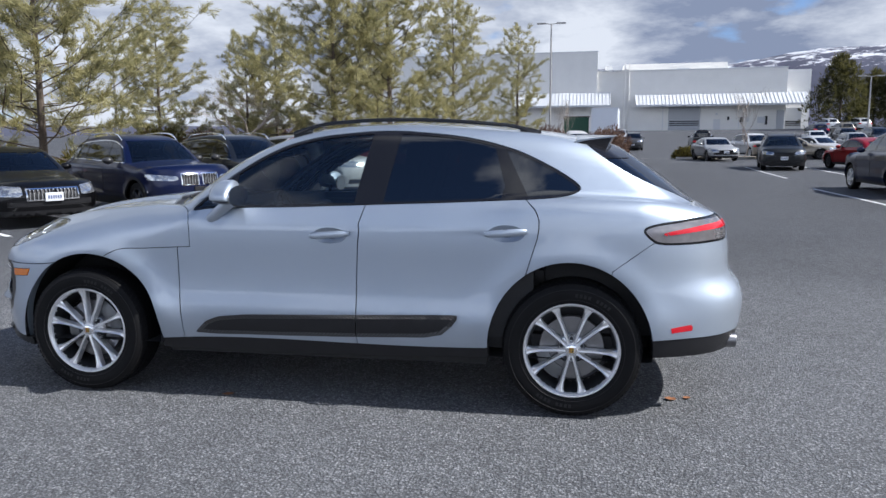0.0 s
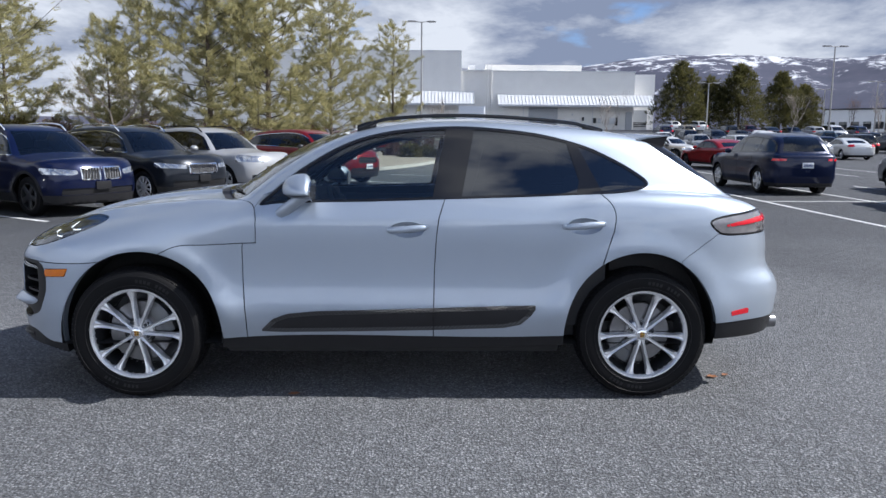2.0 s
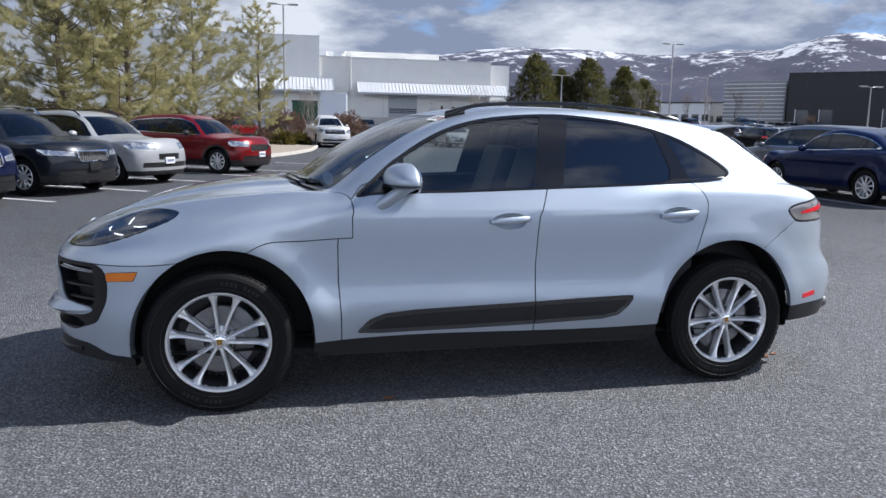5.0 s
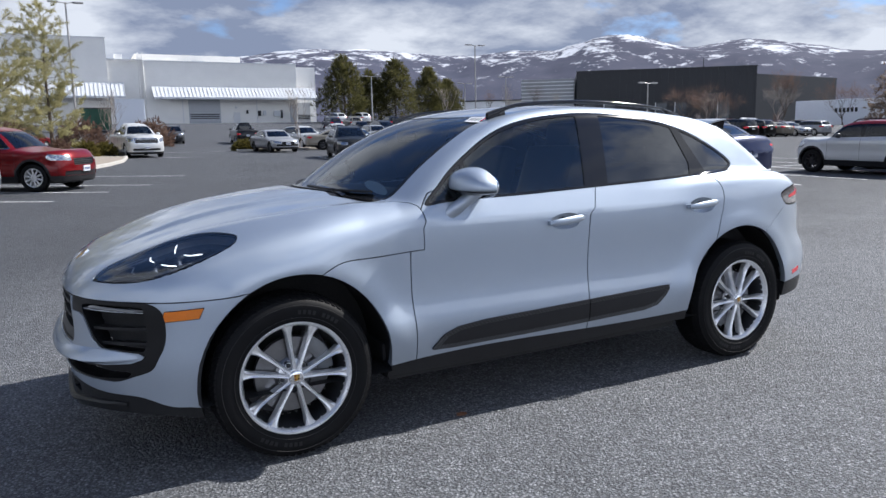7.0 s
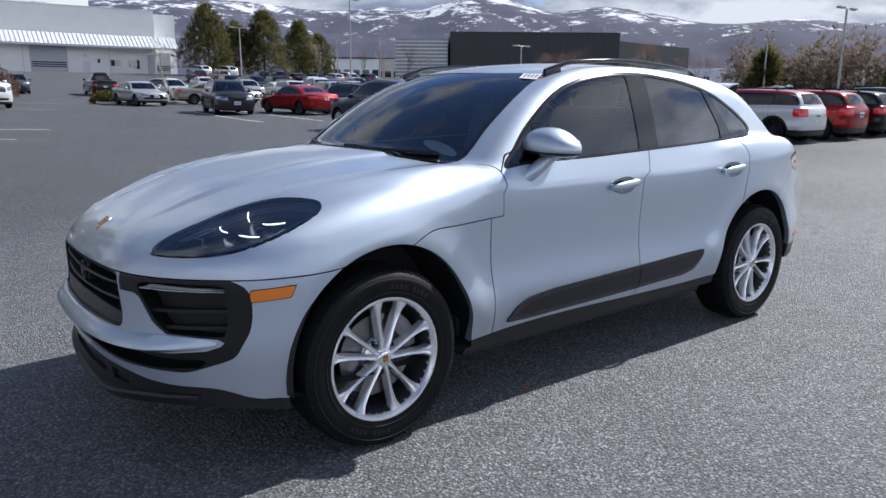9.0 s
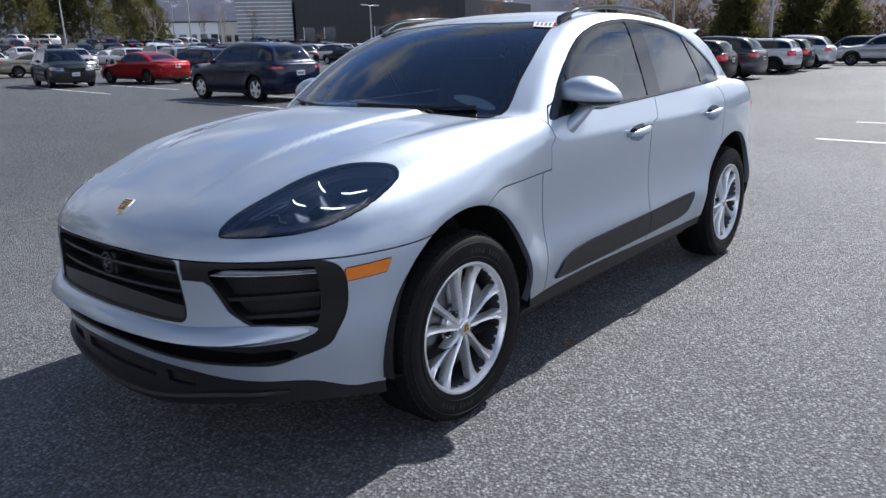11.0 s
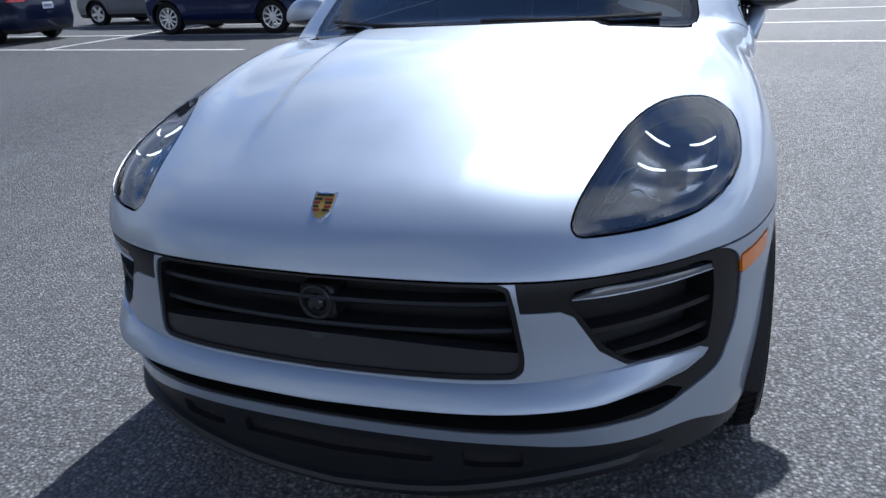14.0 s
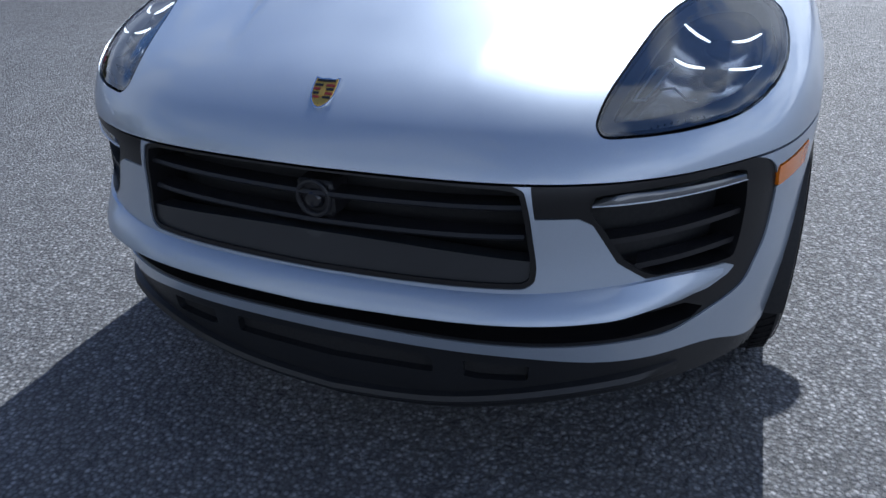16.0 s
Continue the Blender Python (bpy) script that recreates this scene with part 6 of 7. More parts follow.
    tyre_bm, rim_bm = parked_wheel(tr, wheel_style)
    tyre_ob, rim_ob = None, None
    if far:
        bmesh.ops.recalc_face_normals(tyre_bm, faces=tyre_bm.faces)
        bmesh.ops.recalc_face_normals(rim_bm, faces=rim_bm.faces)
        me = bpy.data.meshes.new("rim")
        rim_bm.to_mesh(me)
        n0 = len(tyre_bm.faces)
        tyre_bm.from_mesh(me)
        for i, fc in enumerate(tyre_bm.faces):
            fc.material_index = int(i >= n0)
        rim_bm.free()
        both = bpy.data.meshes.new("wheel")
        tyre_bm.to_mesh(both)
        tyre_bm.free()
        both.materials.append(RUBBER)
        both.materials.append(rim_mat)
    for x in (xf, xr):
        for s in (-1, 1):
            m = pose(x, s * (W - .135), tr, 0, 17 * seed + 31 * s, 0 if s < 0 else 180)
            if far:
                w = link_mesh("wheel", both, car)
                w.matrix_basis = m
                continue
            w = new("wheel")
            w.parent = car
            w.matrix_basis = m
            if tyre_ob is None:
                tyre_ob = part("tyre", tyre_bm, RUBBER, w)
                rim_ob = part("rim", rim_bm, rim_mat, w)
            else:
                for nm, src in (("tyre", tyre_ob), ("rim", rim_ob)):
                    o = new(nm, src.data)
                    o.parent = w
    return car


def tint(car, color):
    for o in (car, *car.children_recursive):
        o.color = (*[c ** 1.2 * .9 for c in color], 1)


def place(car, x, y, yaw, color, label="", first=False):
    """Puts a copy of a car (its nose towards yaw) on the ground, in a colour."""
    e = .9
    c, s = math.cos(radians(yaw)), math.sin(radians(yaw))
    front, back = float(ground_z(x + c * e, y + s * e)), float(ground_z(x - c * e, y - s * e))
    left, right = float(ground_z(x - s * .8, y + c * .8)), float(ground_z(x + s * .8, y - c * .8))
    m = pose(x, y, (front + back) / 2) @ pose(0, 0, 0, 0, 0, yaw + 180) @ pose(0, 0, 0, math.degrees(math.atan2(right - left, 1.6)), math.degrees(math.atan2(front - back, 2 * e)), 0)
    if first:
        car.matrix_basis = m
        o = car
    else:
        o = copy_thing(car, m)
    tint(o, color)
    if label:
        tagged(o, label)
    return o


ROW = "cars in the near row by the pines"
LOT = "cars in the bays behind the SUV"
FAR = "cars in the far car park"
HEAD = -32.0

x3 = build_parked("suv", "dark blue SUV with chrome kidney grille", ROW, ALLOY_DARK, "five", (.40, .66, .90), True, (.76, .86), True, rails=True, kidney=True, front_plate=False)
xc = build_parked("suv", "dark slate SUV with chrome slatted grille", ROW, ALLOY, "multi", (.38, .66, .88), True, (.78, .87), True, rails=True, front_plate=False)
esc = build_parked("suv", "silver SUV with black lower grille", ROW, ALLOY, "five", (.34, .58, .72), False, (.82, .98), False, rails=True)
crv = build_parked("suv", "dark red SUV with chrome trim", ROW, ALLOY, "multi", (.46, .66, .84), False, (.78, .92), True, bright=True)
malibu = build_parked("sedan", "black saloon car with split grille", ROW, ALLOY, "five", (.44, .50, .72), True, (.58, .76))
ix = build_parked("suv", "dark blue electric SUV seen from behind", LOT, ALLOY, "five", (.30, .5, .8), False, (.74, .82), False, (.92, .98))
x4 = build_parked("coupe_suv", "dark blue coupe SUV with silver bumper trim", LOT, ALLOY, "multi", (.36, .64, .88), True, (.74, .87), False, (.97, 1.02))
van = build_parked("minivan", "grey minivan parked in a painted bay", LOT, ALLOY, "five", (.45, .62, .80), True, (.74, .92))
mini = build_parked("hatch", "white hatchback with black wheels", LOT, MATT_BLACK, "multi", (.42, .55, .80), False, (.74, .92), True, (.78, 1.0), rails=True)
ROOF_RED = car_paint("red_roof_paint", (0.30, 0.012, 0.016), 0.2, 0.3, False, 0.8)
mini_two = build_parked("hatch", "white hatchback with red roof and black wheels", LOT, MATT_BLACK, "multi", (.42, .55, .80), False, (.74, .92), True, (.78, 1.0), rails=True, roof_mat=ROOF_RED)
wagon = build_parked("wagon", "dark grey estate car with roof rails", LOT, ALLOY_DARK, "five", (.38, .62, .80), False, (.72, .86), True, rails=True)
saloon = build_parked("sedan", "bright red saloon car in a painted bay", LOT, ALLOY_DARK, "multi", (.42, .52, .68), False, (.58, .72), False, (.80, .92))
truck = build_parked("pickup", "white pickup truck facing the SUV", LOT, ALLOY, "five", (.62, .78, 1.08), True, (.86, 1.06))

NAVY, SLATE, WHITE, SILV, RED, BLACK, GREY = (.010, .019, .070), (.030, .036, .048), (.72, .73, .74), (.46, .47, .49), (.23, .010, .016), (.012, .012, .014), (.12, .125, .135)
BEIGE, GREEN, TEAL, MAROON = (.35, .32, .27), (.02, .05, .035), (.05, .09, .14), (.09, .012, .015)


def row_car(car, n, a, color, first=True, label=""):
    """A car of the near row: n across the bays, a of its front axle along them."""
    wb = 2.82
    x, y = row_point(n, a - wb / 2)
    return place(car, x, y, HEAD, color, label, first)


row_car(malibu, 1.75, -11.1, BLACK)
row_car(x3, 4.3, -10.45, NAVY)
row_car(xc, 6.9, -10.7, SLATE)
row_car(esc, 9.55, -11.1, SILV)
row_car(crv, 13.85, -11.4, RED)
place(ix, 10.35, 16.4, 89, (.014, .024, .07), first=True)
place(x4, 12.1, 9.9, 90, (.014, .03, .11), first=True)
place(van, 14.9, 14.6, 90, (.27, .28, .30), first=True)
place(mini_two, 18.8, 8.7, 89, WHITE, first=True)
place(mini, 21.5, 8.6, 90, (.33, .012, .016), "red hatchback with black wheels", first=True)
place(mini, 24.3, 8.7, 90, BLACK, "black hatchback with black wheels")
place(esc, 27.0, 8.6, 90, GREY, "grey SUV in a row of bays")
place(mini, 32.2, 8.4, 90, WHITE, "white hatchback with black wheels")
place(mini, 34.9, 8.5, 90, GREEN, "dark green hatchback with black wheels")
place(xc, 39.0, 8.6, 90, WHITE, "white SUV with chrome grille")
place(wagon, 11.35, 31.8, -101, (.05, .055, .06), first=True)
place(saloon, 14.6, 30.6, 98, (.36, .012, .018), first=True)
place(mini, 17.8, 31.0, 95, (.02, .03, .07), "dark blue hatchback with pale wheels")
place(truck, 2.0, 41.6, -84, WHITE, first=True)
place(truck, 13.6, 65.0, 85, (.02, .022, .03), "black pickup truck seen from behind")
place(saloon, 10.6, 43.4, -84, SILV, "low silver sports car facing the bays")
place(esc, 14.3, 49.0, -80, WHITE, "white SUV facing the near bays")
place(saloon, 15.6, 44.5, -10, BEIGE, "beige saloon car behind a kerb")
place(saloon, 17.8, 47.0, -60, WHITE, "white saloon car behind a kerb")
place(esc, 7.9, 69.0, -96, GREY, "grey compact SUV by the white hall")
place(saloon, 7.6, 84.0, -100, SILV, "silver saloon car by the hall")
place(xc, 37.0, 104.0, 95, WHITE, "white SUV by the hall")
place(xc, 41.0, 104.0, 95, WHITE, "white SUV by the hall")
place(wagon, 20.5, 38.0, 80, SILV, "silver estate car in a bay")
for x, y, yaw, c, k in ((44, 4.9, 98, SILV, x3), (44.4, .8, 279, (.5, .52, .55), crv), (44.0, -5.4, 100, WHITE, wagon), (47.5, 7.2, 98, GREY, wagon)):
    place(k, x, y, yaw, c, "pale SUV parked by the far hedge")
f_suv = build_parked("suv", "silver SUV in the far car park", FAR, ALLOY, "five", (.40, .64, .86), True, (.74, .88), True, rails=True, far=True)
f_suv2 = build_parked("suv", "white SUV in the far car park", FAR, ALLOY_DARK, "multi", (.46, .64, .84), False, (.76, .92), far=True)
f_sedan = build_parked("sedan", "white saloon in the far car park", FAR, ALLOY, "multi", (.42, .52, .70), False, (.58, .74), far=True)
f_wagon = build_parked("wagon", "grey estate car in the far car park", FAR, ALLOY_DARK, "five", (.38, .62, .80), False, (.72, .86), True, far=True)
f_hatch = build_parked("hatch", "blue hatchback in the far car park", FAR, ALLOY, "five", (.42, .55, .80), False, (.74, .92), far=True)
f_van = build_parked("minivan", "grey minivan in the far car park", FAR, ALLOY, "five", (.45, .62, .80), True, (.74, .92), far=True)
f_truck = build_parked("pickup", "white pickup in the far car park", FAR, ALLOY, "five", (.62, .78, 1.08), True, (.86, 1.06), far=True)
for k, (x, y, c) in {f_suv: (70, 30, SILV), f_suv2: (73, 31, WHITE), f_sedan: (76, 32, WHITE), f_wagon: (67, 29, GREY), f_hatch: (64, 28.5, TEAL), f_van: (61, 28, GREY), f_truck: (58, 27.5, WHITE)}.items():
    place(k, x, y, 95, c, first=True)
pool = [f_suv, f_suv, f_suv2, f_sedan, f_wagon, f_hatch, f_sedan, f_van, f_truck]
tones = [WHITE, SILV, BLACK, GREY, NAVY, WHITE, RED, SLATE, SILV, BEIGE, TEAL, BLACK, MAROON]
words = {tuple(WHITE): "white", tuple(SILV): "silver", tuple(BLACK): "black", tuple(GREY): "grey", tuple(NAVY): "dark blue", tuple(RED): "red", tuple(SLATE): "slate grey", tuple(BEIGE): "beige", tuple(TEAL): "blue-grey", tuple(MAROON): "maroon"}
nouns = {f_suv: "SUV", f_suv2: "SUV", f_sedan: "saloon car", f_wagon: "estate car", f_hatch: "hatchback", f_van: "minivan", f_truck: "pickup truck"}
rng = random.Random(5)
for y in (44, 50, 59, 65, 75, 90):
    x = 22 + (y - 44) * .12 + rng.uniform(0, 2)
    while x < 34 + y * .78:
        if rng.random() < .86 and not (abs(x - 45) < 1.5 and abs(y - 75) < 3):
            k, c = rng.choice(pool), rng.choice(tones)
            o = place(k, x, y + rng.uniform(-.3, .3), (90 if rng.random() < .5 else -90) + rng.uniform(-2, 2) - 4, c, f"{words[tuple(c)]} {nouns[k]} in the far car park rows")
            tagged(o, group=FAR)
        x += 2.85
for i in range(16):
    k, c = rng.choice(pool), rng.choice(tones)
    o = place(k, -34 + i * 2.0 + rng.uniform(-.3, .3), 46 + i * .9 + rng.uniform(-1, 1), rng.choice((60, 240)), c, f"{words[tuple(c)]} {nouns[k]} parked behind the pines")
    tagged(o, group=FAR)
for i in range(4):
    k, c = rng.choice(pool), rng.choice(tones)
    o = place(k, 48 + i * 3.0, 25 + i * 1.0, 95, c, f"{words[tuple(c)]} {nouns[k]} in front of the dark hall")
    tagged(o, group=FAR)


# ---- trees and shrubs ----
def foliage(name, a, b, rough=.6):
    n = Nodes(name)
    r = n.add("ShaderNodeNewGeometry").outputs["Random Per Island"]
    c = n.ramp(r, (0, a), (1, b))
    c = n.mix(.35, c, n.ramp(n.noise(1.2, 3), (.3, a), (.7, b)))
    n.set(color=c, rough=rough, spec=.25)
    tr, mx = n.add("ShaderNodeBsdfTranslucent"), n.add("ShaderNodeMixShader")
    mx.inputs[0].default_value = .55
    n.link(c, tr.inputs["Color"])
    n.link(n.bsdf.outputs[0], mx.inputs[1]); n.link(tr.outputs[0], mx.inputs[2])
    n.link(mx.outputs[0], n.tree.nodes["Material Output"].inputs["Surface"])
    return n.mat


PINE = foliage("olive_pine_needles", (.19, .19, .085), (.57, .52, .28))
FIR = foliage("dark_conifer_needles", (.035, .042, .014), (.15, .135, .05))
SHRUB = foliage("shrub_leaves", (.06, .06, .016), (.16, .125, .035))
BARK = simple("brown_bark", (.085, .065, .05), .85, var=.4, scale=9, bump=.7, bscale=60)
PALE_BARK = simple("pale_bark", (.36, .31, .27), .8, var=.3, scale=9, bump=.5, bscale=60)
RUSSET = foliage("russet_twigs", (.10, .06, .045), (.20, .13, .10))


def blades(name, tufts, mat, count, length, width, rnd, spread=1.0):
    """Tufts of flat needles: each tuft a point and a direction."""
    g = np.random.default_rng(rnd.randrange(1 << 30))
    p = np.repeat(np.array([tuple(t[0]) for t in tufts]), count, 0)
    q = np.repeat(np.array([tuple(t[1]) for t in tufts]), count, 0)
    n = len(p)
    q = q + (g.normal(size=(n, 3)) * (.55, .55, .5) + (0, 0, .12)) * spread
    q /= np.linalg.norm(q, axis=1)[:, None] + 1e-9
    side = np.cross(q, g.normal(size=(n, 3)))
    side *= width * g.uniform(.6, 1.3, (n, 1)) / (np.linalg.norm(side, axis=1)[:, None] + 1e-9)
    tip = q * length * g.uniform(.6, 1.25, (n, 1))
    o = p + g.normal(0, .05, (n, 3)) * (length / .2)
    v = np.stack((o - side * .5, o + side * .5, o + tip + side * .2, o + tip - side * .2), 1).reshape(-1, 3)
    me = bpy.data.meshes.new(name)
    me.from_pydata(v.tolist(), [], np.arange(4 * n).reshape(-1, 4).tolist())
    me.materials.append(mat)
    me.update()
    return me


def pine(x, y, height, radius, seed, label, airy=1.0, low=.05):
    """A pine: tapered trunk, limbs that sweep out and up, needle brushes along their shoots."""
    rnd = random.Random(seed)
    t = thing("pine_tree", on_ground(x, y, rnd.uniform(0, 360), -.1), label, "tree", "pines in the planting strip")
    bm = bmesh.new()
    pts = [(rnd.gauss(0, .02) * h * height * .3, rnd.gauss(0, .02) * h * height * .3, h * height) for h in np.linspace(0, 1, 9)]
    tube(bm, pts, [max(.012, .014 * height * (1 - h) ** .9) for h in np.linspace(0, 1, 9)], 9)
    part("trunk", bm, BARK, t)
    limbs, tufts = bmesh.new(), []
    n = int(7.6 * height * airy)
    for k in range(n):
        h = low + (.97 - low) * ((k + rnd.random()) / n) ** .95
        prof = (1 - h) ** .7 * min(1, .85 + (h - low) * 1.5)
        L = radius * prof * rnd.uniform(.45, 1.2) + .15
        a = k * 2.399 + rnd.gauss(0, .5)
        base = Vector((0, 0, h * height))
        out = Vector((math.cos(a), math.sin(a), 0))
        rise = .05 + .7 * h + rnd.gauss(0, .15)
        path = [base]
        for q in (.25, .5, .75, 1.0):
            path.append(base + out * L * q + Vector((rnd.gauss(0, .05), rnd.gauss(0, .05), rnd.gauss(0, .03))) * L + Vector((0, 0, L * (rise * q + .42 * q * q - .12 * q * (1 - h)))))
        r0 = .0022 * height * (1.2 - h) + .006
        tube(limbs, path, [r0, r0 * .8, r0 * .6, r0 * .4, r0 * .2], 5)
        for i in range(1, 4):
            for _ in range(max(1, int(L * 1.3 + .5))):
                p = path[i].lerp(path[i + 1], rnd.random())
                sub = (out * .55 + Vector((rnd.gauss(0, .65), rnd.gauss(0, .65), rnd.uniform(-.05, .75)))).normalized()
                reach = rnd.uniform(.25, .62) * min(1.2, L)
                tip = p + sub * reach
                tube(limbs, [p, tip], [r0 * .28, r0 * .1], 3, False)
                for q in range(int(reach / .085) + 1):
                    o = tip - sub * .085 * q
                    d = (sub + Vector((rnd.gauss(0, .5), rnd.gauss(0, .5), rnd.gauss(.25, .4)))).normalized()
                    tufts.append((o + d * .06 * rnd.random(), d))
        tufts += [(path[-1], (path[-1] - path[-2]).normalized()), (path[-1].lerp(path[-2], .4), out)]
    tufts += [(Vector((0, 0, height * h)), Vector((0, 0, 1))) for h in (.93, .95, .97, .985, 1.0)]
    part("limb_work", limbs, BARK, t)
    link_mesh("crown", blades("crown", tufts, PINE, 12, .19, .023, rnd, .75), t)
    return t


def fir(x, y, height, radius, seed, label):
    rnd = random.Random(seed)
    t = thing("conifer_tree", on_ground(x, y, 0, -.1), label, "tree", "dark conifers beside the hall")
    bm = bmesh.new()
    tube(bm, [(0, 0, h * height) for h in (0, .5, 1)], [.02 * height, .012 * height, .02], 7)
    part("trunk", bm, BARK, t)
    tufts, lobes = [], []
    for k in range(26):
        h = (k + .5) / 26
        reach = radius * (.80 + .2 * math.sin(h * 9 + seed)) * (1 - h ** 2.6) ** .7 * rnd.uniform(.6, 1.0)
        a = k * 2.4 + rnd.gauss(0, .4)
        lobes.append((Vector((math.cos(a) * reach, math.sin(a) * reach, height * (.07 + .83 * h))), radius * rnd.uniform(.36, .56) * (1.15 - .55 * h)))
    lobes.append((Vector((0, 0, height * .93)), radius * .22))
    for k in range(int(150 * height)):
        c, r = rnd.choice(lobes)
        d = Vector((rnd.gauss(0, 1), rnd.gauss(0, 1), rnd.gauss(.25, 1))).normalized()
        tufts.append((c + Vector((d.x, d.y, d.z * 1.25)) * r * rnd.uniform(.55, 1.05), (d + Vector((0, 0, .5))).normalized()))
    link_mesh("crown", blades("crown", tufts, FIR, 7, .50, .10, rnd), t)
    return t


def bare_tree(name, x, y, height, radius, seed, label, mat, group, depth=4, twigs=True, thick=1.0):
    rnd = random.Random(seed)
    t = thing(name, on_ground(x, y, 0, -.1), label, "tree", group)
    bm, tips = bmesh.new(), []

    def grow(p, d, L, r, level):
        mid = p + d * L * .5 + Vector((rnd.gauss(0, .06), rnd.gauss(0, .06), 0)) * L
        end = p + (d + Vector((rnd.gauss(0, .12), rnd.gauss(0, .12), .08))).normalized() * L
        tube(bm, [p, mid, end], [r, r * .8, r * .6], 6 if level < 2 else 3, False)
        if level >= depth:
            tips.append((end, d))
            return
        for _ in range(3 if level else 5):
            q = (d + Vector((rnd.gauss(0, .55), rnd.gauss(0, .55), rnd.uniform(-.1, .5)))).normalized()
            q = Vector((q.x * radius / (height * .42), q.y * radius / (height * .42), q.z)).normalized()
            grow(p.lerp(end, rnd.uniform(.55, 1)), q, L * rnd.uniform(.6, .8), r * .52, level + 1)
    grow(Vector((0, 0, 0)), Vector((0, 0, 1)), height * .34, .013 * height * thick, 0)
    part("branch_work", bm, mat, t)
    if twigs:
        link_mesh("twig_crown", blades("twig_crown", tips, RUSSET if mat is BARK else mat, 5, height * .10, .012, rnd, .8), t)
    return t


def shrub(x, y, w, h, seed, label, mat=None, name="shrub", group="shrubs on the planted island"):
    rnd = random.Random(seed)
    t = thing(name, on_ground(x, y, 0, 0), label, "shrub", group)
    tufts = []
    for _ in range(int(min(260 * w, 620))):
        a, e, r = rnd.uniform(0, 6.283), math.asin(rnd.uniform(0, 1)), rnd.uniform(.55, 1) * rnd.uniform(.85, 1.1)
        d = Vector((math.cos(a) * math.cos(e), math.sin(a) * math.cos(e), math.sin(e)))
        tufts.append((Vector((d.x * w / 2 * r, d.y * w / 2 * r, .05 + d.z * h * r * .9)), d))
    link_mesh("leaf_mass", blades("leaf_mass", tufts, mat or SHRUB, 5, .16 * max(1, w / 2.4), .07 * max(1, w / 3.5), rnd), t)
    bm = bmesh.new()
    for k in range(7):
        a = k * .9
        tube(bm, [(0, 0, -.02), (math.cos(a) * w * .2, math.sin(a) * w * .2, h * .5)], [.02, .008], 4)
    part("stem_work", bm, BARK, t)
    return t


pine(-14.6, 15.4, 9.8, 5.0, 11, "large olive-green pine with spreading lower limbs", 1.3, .10)
pine(-22.5, 35.2, 9.6, 3.6, 12, "bushy olive pine behind the parked cars")
pine(-17.5, 36.5, 7.6, 2.8, 13, "small olive pine behind the parked cars")
pine(-16.2, 37.8, 9.3, 3.0, 14, "slender olive pine behind a bare tree")
pine(-10.7, 32.2, 11.6, 5.2, 15, "tall spreading olive pine")
pine(-8.1, 33.8, 12.6, 5.6, 16, "tall spreading olive pine with dark limbs")
pine(-5.9, 42.0, 10.2, 4.2, 17, "airy olive pine behind the red SUV")
pine(-2.25, 49.8, 9.6, 2.7, 18, "slim young pine on the gravel island", .9)
bare_tree("bare_tree", -15.0, 31.5, 6.0, 4.4, 21, "spreading leafless tree with pale bark", PALE_BARK, "bare trees", 4, True, 1.3)
bare_tree("bare_tree", 0.7, 47.5, 5.2, .9, 22, "thin young leafless tree on the island", PALE_BARK, "bare trees", 3, True, .6)
bare_tree("bare_tree", 13.0, 46.0, 5.0, .9, 23, "thin young leafless tree by the kerb", PALE_BARK, "bare trees", 3, True, .6)
fir(40.0, 108.0, 10.4, 3.9, 31, "dense dark green conifer beside the hall")
fir(46.0, 112.0, 8.2, 3.4, 32, "dense dark green conifer beside the hall")
fir(50.0, 110.0, 10.2, 3.9, 33, "dense dark green conifer beside the hall")
fir(60.5, 118.0, 9.6, 3.6, 34, "dense dark green conifer beyond the lot")
fir(65.5, 120.0, 7.6, 3.2, 35, "dense dark green conifer beyond the lot")
for i, (az, d, h) in enumerate(((28.6, 104, 7.5), (32.0, 112, 6.5), (33.6, 116, 7.5), (35.4, 108, 8), (37.0, 112, 7), (40.3, 104, 4), (47.6, 98, 3.2), (53.0, 96, 3.2))):
    a = radians(az)
    bare_tree("bare_tree", -2.3 + d * math.sin(a), -3.9 + d * math.cos(a), h, h * .28, 40 + i, "bare pinkish-brown winter tree", BARK if i % 2 else PALE_BARK, "bare trees", 3, True, .7)
rt = random.Random(77)
for i in range(30):
    x, y = 62 + rt.uniform(0, 12), 62 - i * 3.6 + rt.uniform(-1.5, 1.5)
    bare_tree("bare_tree", x, y, rt.uniform(5.5, 8.5), rt.uniform(2, 3), 60 + i, "bare brown winter tree in the far belt", BARK if i % 4 else PALE_BARK, "bare trees in the far belt", 4, True, .7)
for i, (x, y, h) in enumerate(((58, 17.5, 6.5), (60, 13.2, 7.2), (57, 9.5, 4.6), (66, 4.5, 9.5), (63, -6, 6), (60, 30, 5))):
    fir(x, y, h, h * .3, 95 + i, "dark conifer in the far tree belt")
for i in range(9):
    shrub(54.5 + (i % 2), 20 - i * 4.2, 2.6, 1.7, 120 + i, "clipped dark shrub along the far kerb", FIR, "shrub", "shrubs along the far kerb")
shrub(-.75, 39.4, 1.5, .95, 131, "rounded olive shrub on the gravel island")
shrub(.35, 40.4, 1.3, .85, 132, "rounded olive shrub on the gravel island")
shrub(-1.9, 42.5, 1.4, 1.1, 133, "rust-brown dry shrub on the gravel island", RUSSET)
shrub(9.3, 46.4, 1.5, .8, 134, "rounded olive shrub at the end of a bay")
